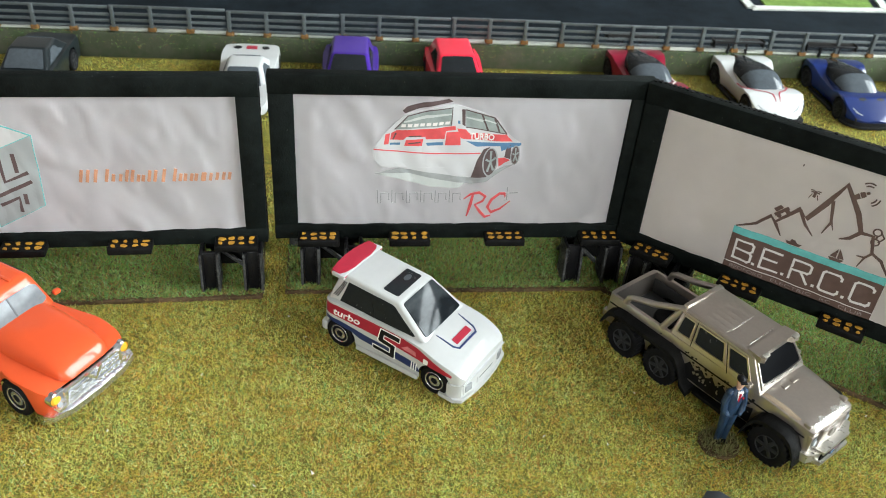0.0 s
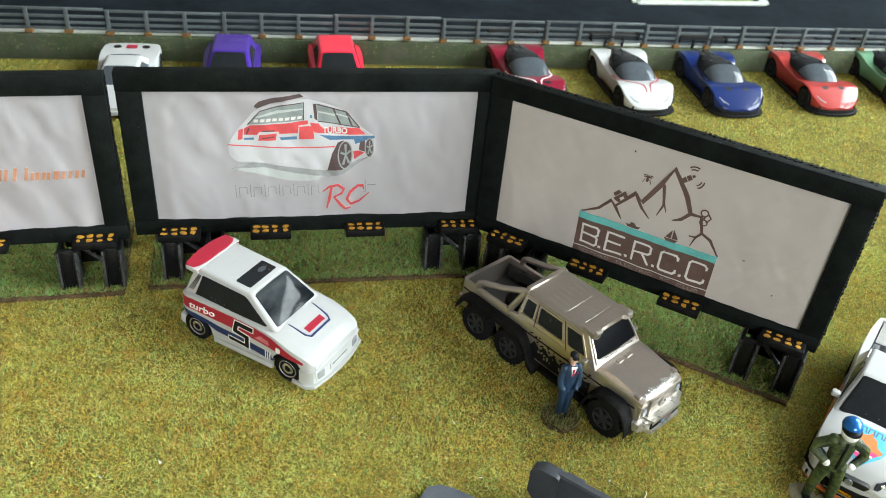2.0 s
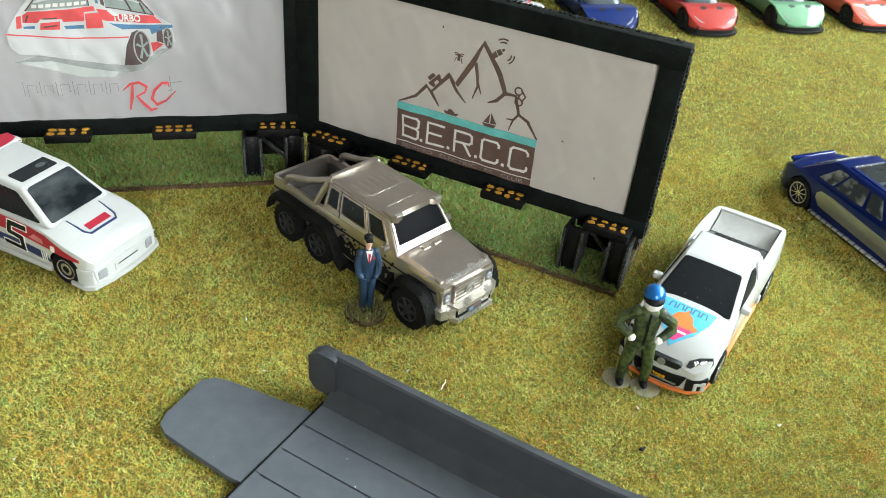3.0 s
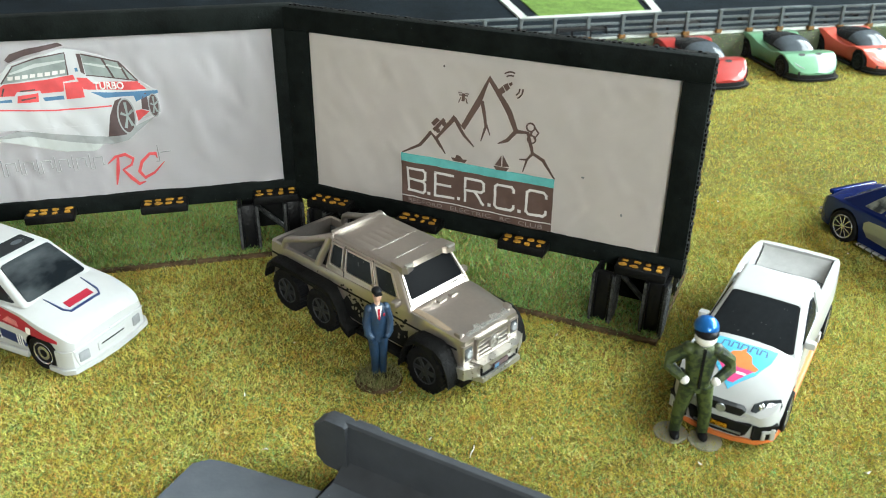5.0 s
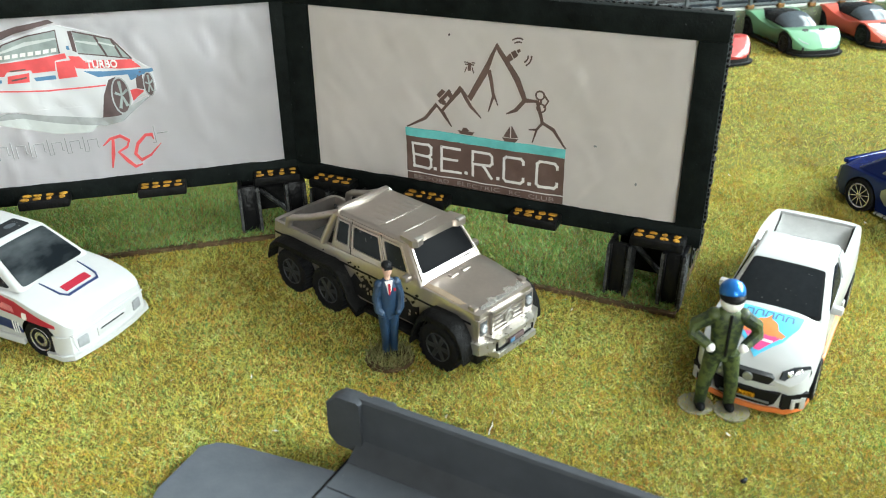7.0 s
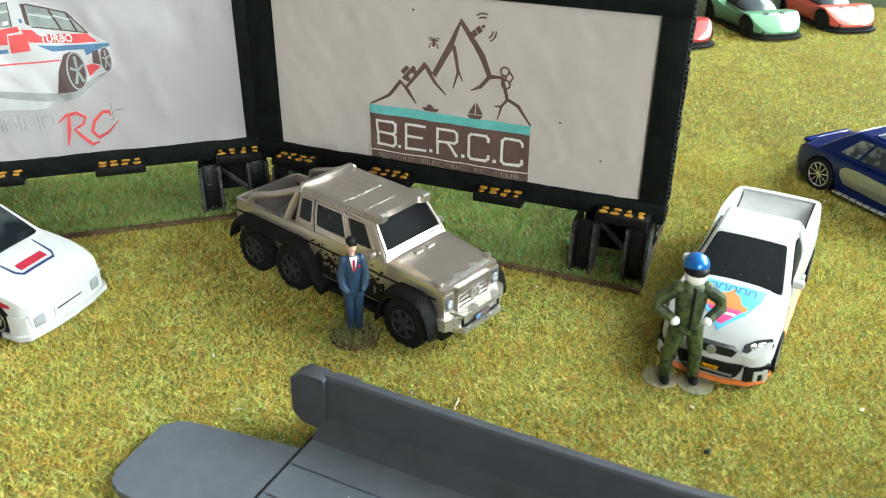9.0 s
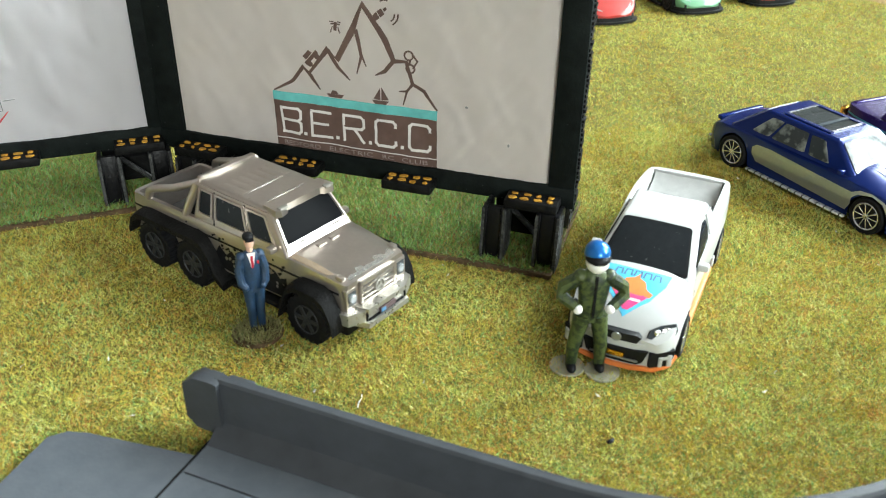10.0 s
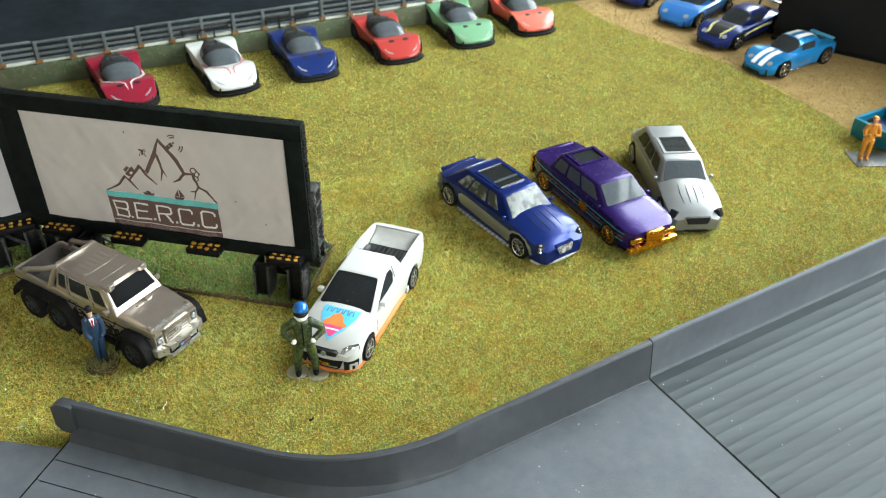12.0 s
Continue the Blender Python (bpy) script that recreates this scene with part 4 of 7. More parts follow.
ink(paper_b, "printed_spokes", [stroke([(67.2, 26.1), (67.2 + 1.9 * math.cos(a), 26.1 + 4.4 * math.sin(a))], [0.5, 0.9]) for a in (0.4, 1.65, 2.9, 4.2, 5.4)] + [stroke([(75.6, 29.0), (75.6 + 1.1 * math.cos(a), 29.0 + 2.8 * math.sin(a))], [0.3, 0.6]) for a in (0.4, 1.65, 2.9, 4.2, 5.4)], M_WIN_SIGN, lift=0.6)
for k in range(8):
    u, v = 35.6 + 2.1 * k, 39.3 + 0.17 * k
    ink(paper_b, "white_bar", [[(u, v), (u + 1.5, v + 0.12), (u + 1.7, v + 1.2), (u + 0.2, v + 1.1)]], M_PALE_INK, lift=0.5)
part("turbo_word", lettering("TURBO", 2.4, lambda u, v, h: poster_fit(59.0 + u, 35.0 + v - u * 0.05, h, 2), -0.06, 0.28, 8.6, 0, 0.03, 1.3), M_PALE_INK, paper_b, "white word TURBO", smooth=False)
outline_bars = []
for k in range(6):
    x = 28.2 + 5.1 * k
    outline_bars += [stroke([(x, 14.4), (x + 0.1, 9.2 + 0.08 * k), (x + 1.3, 9.2 + 0.08 * k), (x + 1.2, 13.2), (x + 3.9, 13.3), (x + 3.9, 10.6), (x + 4.4, 10.6)], 0.2)]
outline_bars += [stroke([(73.6, 10.2), (74.6, 10.2), (74.4, 15.6)], 0.22), stroke([(75.2, 13.2), (78.4, 13.4)], 0.22)]
for bar in outline_bars:
    ink(paper_b, "outline_bar", [bar], M_GREY_SIGN, "grey outlined writing", 0.3)
letters = [stroke([(64.0, 12.0), (63.2, 7.5), (62.0, 2.8)], [0.9, 1.3, 0.5]), stroke([(60.2, 10.2), (63, 12.2), (66.7, 12.9), (69.4, 11.2), (68.4, 9.2), (65.0, 7.7)], [0.3, 0.8, 1.0, 1.1, 0.8, 0.5]), stroke([(65.0, 7.9), (67.6, 4.8), (70.1, 2.4), (72.6, 3.0)], [0.6, 1.2, 1.0, 0.3]),
           stroke([(77.8, 12.3), (75.4, 12.4), (72.2, 9.8), (70.8, 6.6), (72.6, 4.3), (76.2, 5.8), (80.4, 9.4)], [1.1, 0.9, 1.1, 1.2, 1.1, 0.7, 0.2]), stroke([(77.6, 12.6), (78.0, 10.8)], [0.9, 0.3])]
letters = [[(59.0 + (u - 60.2) * 0.84, v + 0.6) for u, v in o] for o in letters]
ink(paper_b, "red_letters", letters, M_RED_SIGN, "the red brush letters RC", 0.66)

# poster with the mountain sign
ink(paper_c, "sign_panel", [[(31.7, 14.6), (81.2, 14.6), (81.2, 0.5), (31.7, 0.5)]], M_SAND_INK, lift=0.3)
ink(paper_c, "sign_water", [[(31.7, 17.3), (81.2, 17.3), (81.2, 14.7), (31.7, 14.7)]], M_TEAL_INK, lift=0.3)
ridges = [stroke([(32.2, 17.5), (38.2, 20.8), (41.9, 25.4), (44.2, 22.9), (46.6, 19.2)], [0.42, 0.98, 1.26, 1.12, 0.28]),
          stroke([(43.3, 23.3), (49.8, 31.4), (52.4, 28.6), (56.6, 36.2), (60.3, 44.4), (66.2, 35.6), (68.8, 30.0), (66.3, 26.9), (63.5, 25.5)], [0.70, 1.54, 1.68, 1.82, 1.82, 1.68, 1.54, 1.12, 0.28]),
          stroke([(49.8, 31), (52.9, 26.1), (55.9, 23.1)], [1.12, 0.84, 0.28]), stroke([(58.0, 37.4), (59.6, 30.2), (58.1, 25.3)], [1.12, 0.84, 0.28]), stroke([(59.4, 31.4), (60.9, 27.6)], [0.70, 0.21]),
          stroke([(68.8, 30.0), (72.5, 30.2), (74.0, 24.2), (77.4, 22.4), (81.2, 17.4)], [1.26, 1.12, 0.98, 0.98, 0.42]), stroke([(74.2, 24.2), (72.5, 21.9), (70.2, 21.6)], [0.84, 0.70, 0.28]), stroke([(72.6, 22.2), (71.4, 17.9)], [0.70, 0.28])]
ink(paper_c, "mountain_outline", ridges, M_SAND_INK, "brown brush lines of a mountain", 0.3)


def turned(points, x, y, degrees):
    c, s = math.cos(radians(degrees)), math.sin(radians(degrees))
    return [(x + px * c - py * s, y + px * s + py * c) for px, py in points]


truck = [turned(o, 44.6, 28.3, 48) for o in ([(-2.6, -0.6), (2.6, -0.6), (2.6, 0.5), (-2.6, 0.5)], [(-1.6, 0.7), (1.2, 0.7), (0.9, 2.0), (-1.6, 2.0)], oval(-1.6, -1.0, 0.75, 0.75, 10), oval(1.6, -1.0, 0.75, 0.75, 10))]
drone = [stroke([(50.9, 38.3), (53.6, 38.3)], 0.35), stroke([(52.2, 38.8), (52.2, 36.6)], 0.9), stroke([(50.6, 38.9), (51.7, 38.9)], 0.25), stroke([(52.8, 38.9), (53.9, 38.9)], 0.25), stroke([(51.4, 37.6), (50.8, 36)], 0.25), stroke([(53, 37.6), (53.6, 36)], 0.25)]
dish = [turned(o, 64.6, 42.2, 32) for o in ([(-2.2, -1.3), (-0.3, -1.2), (-0.3, 0.7), (-2.0, 0.2)], [(0.0, -1.15), (1.5, -0.9), (1.4, 0.8), (0.0, 0.75)], [(1.8, -0.4), (2.8, -0.2), (2.8, 0.5), (1.8, 0.5)])]
dish += [stroke([(66.6 + r * math.cos(radians(a)), 43.8 + r * math.sin(radians(a))) for a in range(70, 131, 15)], 0.4) for r in (2.2, 3.2)]
dish += [stroke([(66.9 + r * math.cos(radians(a)), 42.6 + r * math.sin(radians(a))) for a in range(-60, 11, 15)], 0.4) for r in (2.4, 3.4)]
buggy = [stroke(oval(73.6, 28.4, 1.2, 1.2, 14) + oval(73.6, 28.4, 1.2, 1.2, 14)[:1], 0.45), stroke(oval(73.2, 32.0, 1.2, 1.2, 14) + oval(73.2, 32.0, 1.2, 1.2, 14)[:1], 0.45), stroke([(74.4, 28.6), (75.6, 30.6), (74.2, 32.4)], 0.5), stroke([(73.4, 29.4), (73.6, 31.0)], 0.6)]
boats = [[(48.6, 18.5), (53.9, 18.6), (53.2, 17.6), (49.4, 17.6)], [(50.0, 18.6), (52.4, 18.7), (51.6, 19.6), (50.4, 19.6)], [(62.5, 18.4), (67.3, 18.4), (66.5, 17.4), (63.3, 17.4)], [(64.8, 18.6), (64.8, 22.0), (62.9, 18.8)], [(65.2, 18.6), (65.2, 22.2), (67.2, 18.8)]]
ink(paper_c, "sign_figure_set", truck + drone + dish + buggy + boats, M_SAND_INK, "small vehicle figures on the mountain", 0.42)
GLYPHS = {"B": [[(0, 0), (0, 8), (5.2, 8), (6, 7.2), (6, 4.9), (5.2, 4.1), (0, 4.1)], [(5.2, 4.1), (6, 3.3), (6, 0.8), (5.2, 0), (0, 0)]],
          "E": [[(6, 8), (0, 8), (0, 0), (6, 0)], [(0, 4.1), (5, 4.1)]],
          "R": [[(0, 0), (0, 8), (5.2, 8), (6, 7.2), (6, 4.7), (5.2, 3.9), (0, 3.9)], [(3, 3.9), (6, 0)]],
          "C": [[(6, 6.4), (6, 7.2), (5.2, 8), (0.8, 8), (0, 7.2), (0, 0.8), (0.8, 0), (5.2, 0), (6, 0.8), (6, 1.6)]]}


def sign_letter(glyph, u, v):
    """A squared letter of straight strokes, each a hair above the last."""
    seed, k = 3, 0
    bm = bmesh.new()
    for line_ in GLYPHS[glyph]:
        for a, b in zip(line_, line_[1:]):
            d = Vector((b[0] - a[0], b[1] - a[1])).normalized() * 0.34
            slab(bm, stroke([(u + a[0] - d.x, v + a[1] * 0.95 - d.y), (u + b[0] + d.x, v + b[1] * 0.95 + d.y)], 0.78), -0.08, 0.2 + 0.008 * k, lambda x, y, h: poster_fit(x, y, h, seed), cuts=1.3)
            k += 1
    part("letter", bm, M_PALE_INK, paper_c, "pale sign letter " + glyph, smooth=False)


for glyph, u in (("B", 34.0), ("E", 43.4), ("R", 53.4), ("C", 63.2), ("C", 73.2)):
    sign_letter(glyph, u, 5.0)
ink(paper_c, "paper_speck", [oval(46.2, 46.2, 0.25, 0.4, 8)], M_DARK_SIGN)
ink(paper_c, "paper_speck", [oval(89.5, 19.6, 0.5, 0.3, 8)], M_GREY_SIGN)
ink(paper_c, "paper_speck", [oval(101.5, 10.2, 0.3, 0.45, 8)], M_GREY_SIGN)
ink(paper_c, "letter_dots", [[(u, 4.8), (u + 1.0, 4.8), (u + 1.0, 5.8), (u, 5.8)] for u in (40.8, 50.7, 60.9, 70.6)], M_PALE_INK, lift=0.5)
ink(paper_c, "sign_rule", [[(31.7, 3.15), (81.2, 3.15), (81.2, 2.85), (31.7, 2.85)]], M_PALE_INK, lift=0.4)
for word, u, w in (("BEDFORD", 34.0, 11.6), ("ELECTRIC", 48.4, 13.6), ("RC", 65.0, 3.4), ("CLUB", 71.0, 7.6)):
    part("caption_word", lettering(word, 1.25, lambda x, v, h, u=u: poster_fit(u + x, 0.95 + v, h, 3), -0.06, 0.22, w, 0, -0.01, 1.3), M_CAPTION, paper_c, "small pale caption word " + word, smooth=False)

# ---- die-cast cars; x runs to the car's front, y to its left, from the ground below the wheelbase's middle ----
class Shell:
    """A car's lower body as a skin over cross-sections, with arches over its wheels."""

    def __init__(self, wide, shoulder, deck, sill, axles, arch, hub, round_=2.6, tuck=0.9, bed=None):
        self.wide, self.shoulder, self.deck = curve(wide), curve(shoulder), curve(deck)
        self.sill, self.axles, self.arch, self.hub, self.round, self.tuck, self.bed = sill, axles, arch, hub, round_, tuck, bed
        self.rear, self.front = min(wide)[0], max(wide)[0]

    def bottom(self, x):
        low = self.sill
        for a in self.axles:
            if abs(x - a) < self.arch:
                low = max(low, self.hub + math.sqrt(self.arch ** 2 - (x - a) ** 2))
        return min(low, self.shoulder(x) - 0.8)

    def half(self, x, in_bed=False):
        w, zs, zd, zb = self.wide(x), self.shoulder(x), self.deck(x), self.bottom(x)
        out = []
        for f in (0, 0.12, 0.3, 0.5, 0.7, 0.88):
            z = zb + (zs - zb) * f
            g = (z - self.sill) / (zs - self.sill)
            out.append((w * (self.tuck + (1 - self.tuck) * math.sin(min(1, 0.15 + g * 1.3) * math.pi / 2) - 0.035 * max(0, g - 0.6) / 0.4), z))
        if in_bed:
            wi, zf = self.bed[2], self.bed[3]
            return out + [(w * 0.955, zs), (wi + 0.1, zs), (wi, zs - 0.2), (wi - 0.2, zf), (wi * 0.6, zf), (wi * 0.3, zf), (0, zf)]
        for f in (0.955, 0.9, 0.8, 0.62, 0.42, 0.2, 0):
            out.append((w * f, zs + max(0, zd - zs) * (1 - (f / 0.955) ** self.round)))
        return out

    def side(self, x, z):
        pts = self.half(x)[:7]
        return float(np.interp(z, [p[1] for p in pts], [p[0] for p in pts]))

    def top(self, x, y):
        pts = self.half(x)[6:][::-1]
        return float(np.interp(abs(y), [p[0] for p in pts], [p[1] for p in pts]))

    def skin(self):
        stops = [(x, False) for x in np.arange(self.rear, self.front + 0.01, 0.9)] + [(self.front, False)]
        for a in self.axles:
            stops += [(a + s * self.arch * k, False) for s in (-1, 1) for k in (0.9, 0.97, 1.001)]
        if self.bed:
            b0, b1 = self.bed[:2]
            stops = [(x, b0 < x < b1) for x, _ in stops] + [(b0, False), (b0 + 0.02, True), (b1 - 0.02, True), (b1, False)]
        bm = bmesh.new()
        rings = []
        last = None
        for x, in_bed in sorted(set((round(float(min(max(x, self.rear), self.front)), 3), b) for x, b in stops)):
            if last is not None and x - last < 0.004:
                continue
            last = x
            h = self.half(x, in_bed)
            rings.append([bm.verts.new((x, y, z)) for y, z in h] + [bm.verts.new((x, -y, z)) for y, z in h[-2::-1]])
        for one, two in zip(rings, rings[1:]):
            for k in range(len(one) - 1):
                bm.faces.new((one[k], one[k + 1], two[k + 1], two[k]))
        bm.faces.new(rings[0])
        bm.faces.new(rings[-1])
        return bm

    def side_decal(self, outline, hand, lift=0.12, cuts=1.6):
        bm = bmesh.new()
        slab(bm, outline, -0.15, lift, lambda x, z, h: (x, hand * (self.side(x, z) + h), z), cuts=cuts)
        return bm

    def top_decal(self, outline, lift=0.12, cuts=1.6):
        bm = bmesh.new()
        slab(bm, outline, -0.15, lift, lambda x, y, h: (x, y, self.top(x, y) + h), cuts=cuts)
        return bm


class Cabin:
    """The glasshouse: a box with leaning sides, whose panes lie proud of its pillars."""

    def __init__(self, rear, roof_rear, roof_front, front, wide, roof_wide, low, high, brow=None):
        self.c = dict(rear=rear, rr=roof_rear, rf=roof_front, front=front, w=wide, rw=roof_wide, z0=low, z1=high, zf=brow or high)

    def skin(self, bevel=0.9):
        c = self.c
        bm = bmesh.new()
        low = [(c["rear"], c["w"]), (c["front"], c["w"]), (c["front"], -c["w"]), (c["rear"], -c["w"])]
        high = [(c["rr"], c["rw"]), (c["rf"], c["rw"]), (c["rf"], -c["rw"]), (c["rr"], -c["rw"])]
        a = [bm.verts.new((x, y, c["z0"])) for x, y in low]
        b = [bm.verts.new((x, y, c["zf"] if x == c["rf"] else c["z1"])) for x, y in high]
        for k in range(4):
            bm.faces.new((a[k], a[(k + 1) % 4], b[(k + 1) % 4], b[k]))
        bm.faces.new(a)
        bm.faces.new(b)
        bmesh.ops.bevel(bm, geom=[e for e in bm.edges if any(v in b for v in e.verts)], offset=bevel, segments=4, profile=0.5, affect="EDGES")
        return bm

    def face(self, which):
        """The four corners of a face: lower left, lower right, upper right, upper left, seen from outside."""
        c = self.c
        if which == "front":
            q = [(c["front"], c["w"], c["z0"]), (c["front"], -c["w"], c["z0"]), (c["rf"], -c["rw"], c["zf"]), (c["rf"], c["rw"], c["zf"])]
        elif which == "rear":
            q = [(c["rear"], -c["w"], c["z0"]), (c["rear"], c["w"], c["z0"]), (c["rr"], c["rw"], c["z1"]), (c["rr"], -c["rw"], c["z1"])]
        elif which == "right":
            q = [(c["rear"], -c["w"], c["z0"]), (c["front"], -c["w"], c["z0"]), (c["rf"], -c["rw"], c["zf"]), (c["rr"], -c["rw"], c["z1"])]
        elif which == "left":
            q = [(c["rear"], c["w"], c["z0"]), (c["front"], c["w"], c["z0"]), (c["rf"], c["rw"], c["zf"]), (c["rr"], c["rw"], c["z1"])]
        else:
            q = [(c["rr"], -c["rw"], c["z1"]), (c["rf"], -c["rw"], c["zf"]), (c["rf"], c["rw"], c["zf"]), (c["rr"], c["rw"], c["z1"])]
        return [Vector(p) for p in q]

    def pane(self, which, outline, lift=0.18, sunk=-0.3):
        a, b, c, d = self.face(which)
        n = (b - a).cross(d - a).normalized()
        mid = Vector(((self.c["rear"] + self.c["front"]) / 2, 0, (self.c["z0"] + self.c["z1"]) / 2 - 4))
        if n.dot(a - mid) < 0:
            n = -n
        bm = bmesh.new()
        bulge = {"front": 0.75, "rear": 0.6, "left": 0.2, "right": 0.2, "roof": 0.0}[which]
        slab(bm, outline, sunk, lift, lambda u, v, h: (a * (1 - u) + b * u) * (1 - v) + (d * (1 - u) + c * u) * v + n * (h + bulge * (1 - (2 * u - 1) ** 2) * (1 - 0.6 * (2 * v - 1) ** 2)), cuts=0.14 if bulge else 0)
        return bm


class Canopy:
    """A smooth teardrop glasshouse, lofted from half-width and height curves."""

    def __init__(self, wide, top, low, power=2.5):
        self.wide, self.top, self.low, self.power = curve(wide), curve(top), low, power
        self.rear, self.front = min(wide)[0], max(wide)[0]

    def skin(self, x0=None, x1=None, a0=0.0, a1=180.0, grow=0.0):
        bm = bmesh.new()
        rings = []
        for x in np.linspace(self.rear if x0 is None else x0, self.front if x1 is None else x1, 22):
            w, h = self.wide(x) + grow, self.top(x) - self.low + grow
            ring = []
            for a in np.linspace(radians(a0), radians(a1), 25):
                c, s = math.cos(a), max(0.0, math.sin(a))
                ring.append(bm.verts.new((x, w * math.copysign(abs(c) ** (2 / self.power), c), self.low + h * s ** (2 / self.power))))
            rings.append(ring)
        for one, two in zip(rings, rings[1:]):
            for k in range(24):
                bm.faces.new((one[k], one[k + 1], two[k + 1], two[k]))
        return bm


def panes(*spans, low=0.1, high=0.86, corner=0.035):
    return [rounded(u0, low, u1, high, corner, 3) for u0, u1 in spans]


def wheel_meshes(r, w, style, rim_material):
    """Meshes of one wheel that faces +y: a hub, a tyre and a rim."""
    hub = bmesh.new()
    lathe(hub, [(0.2, -w / 2), (r * 0.6, -w / 2), (r * 0.6, w / 2 - 1.1), (0.2, w / 2 - 1.1)], 20)
    tyre = bmesh.new()
    k = {"block": 0.6, "multi": 0.74, "five": 0.72}.get(style, 0.64)
    lathe(tyre, [(r * k, -w / 2), (r * 0.92, -w / 2), (r * 0.985, -w / 2 + 0.3), (r, -w / 2 + 0.8), (r, w / 2 - 0.8), (r * 0.985, w / 2 - 0.3), (r * 0.92, w / 2), (r * (k + 0.08), w / 2), (r * k, w / 2 - 0.35)], 36)
    if style == "block":
        tyre.clear()
        lathe(tyre, [(r * k, -w / 2), (r * 0.9, -w / 2), (r, -w / 2 + 0.2), (r, -0.15), (r, 0.15), (r, w / 2 - 0.2), (r * 0.9, w / 2), (r * (k + 0.08), w / 2), (r * k, w / 2 - 0.35)], 88)
        for v in tyre.verts:
            if math.hypot(v.co.x, v.co.z) > r * 0.99:
                a = int(round(math.atan2(v.co.z, v.co.x) / (2 * math.pi) * 88)) + (2 if v.co.y > 0 else 0)
                q = 1 + (0.05 if a % 4 < 2 else -0.015)
                v.co.x, v.co.z = v.co.x * q, v.co.z * q
    rim = bmesh.new()
    ro = r * (k + 0.01)
    lathe(rim, [(ro, w / 2 - 1.2), (ro, w / 2 - 0.15), (ro * 0.96, w / 2 - 0.05), (ro * (0.92 if style == "block" else 0.87), w / 2 - 0.25), (ro * (0.91 if style == "block" else 0.85), w / 2 - 1.2)], 32)
    if style == "ring":
        lathe(rim, [(ro * 0.62, w / 2 - 1.0), (ro * 0.62, w / 2 - 0.35), (ro * 0.34, w / 2 - 0.3), (ro * 0.32, w / 2 - 1.0)], 24)
    else:
        n, wd = {"block": (6, 1.25), "five": (5, 0.95), "multi": (10, 0.42), "six": (6, 0.6)}[style]
        for i in range(n):
            box(rim, -wd / 2, wd / 2, w / 2 - 0.95, w / 2 - 0.18, 0.3, ro * 0.93, bevel=0.12, turn=Matrix.Rotation(2 * math.pi * i / n, 4, "Y"))
        lathe(rim, [(ro * 0.24, w / 2 - 1.1), (ro * 0.24, w / 2 - 0.3), (ro * 0.15, w / 2 - 0.15), (0.05, w / 2 - 0.12)], 16)
    return hub, tyre, rim


def add_wheels(car, axles, r, w, reach, style, rim_material, hub_material=None, label=""):
    made = None
    for x in axles:
        for hand in (-1, 1):
            m = pose(x * MM, hand * (reach - w / 2) * MM, r * MM, 0, RNG.uniform(0, 60), 0 if hand > 0 else 180)
            if made is None:
                hub, tyre, rim = wheel_meshes(r, w, style, rim_material)
                h = part("wheel", hub, hub_material or M_RIM_BLACK, car, label)
                made = (h, part("tyre", tyre, M_TYRE, h), part("rim", rim, rim_material, h))
                h.matrix_basis = m
            else:
                h = again(made[0], m)
                for piece in made[1:]:
                    again(piece, Matrix.Identity(4)).parent = h


def both(fn):
    for hand in (-1, 1):
        fn(hand)


def car_base(name, m, label, shell, cabin, body_material, wheels, group="", roof_material=None, bevel=0.9, chassis=True):
    car = thing(name, m, label, "toy car", group)
    part("body", shell.skin(), body_material, car)
    if cabin:
        part("cabin", cabin.skin(bevel), roof_material or body_material, car)
    axles, r, w, reach, style, rim = wheels
    if chassis:
        inner = reach - w - 0.4
        bm = bmesh.new()
        top = min(shell.shoulder(x) for x in np.linspace(shell.rear + 3, shell.front - 3, 12)) - 1.2
        if shell.bed:
            top = min(top, shell.bed[3] - 0.6)
        box(bm, shell.rear + 1.2, shell.front - 1.6, -inner, inner, 1.6, max(top, 3.5), bevel=0.3)
        part("chassis", bm, M_CHASSIS, car, "black chassis")
    add_wheels(car, axles, r, w, reach, style, rim, M_CHASSIS)
    return car


def mirror_pair(car, x, y, z, material, size=1.0):
    def one(hand):
        bm = bmesh.new()
        box(bm, x - 1.0 * size, x + 0.8 * size, min(hand * y, hand * (y + 2.2 * size)), max(hand * y, hand * (y + 2.2 * size)), z, z + 1.6 * size, bevel=0.45 * size)
        part("mirror", bm, material, car)
    both(one)


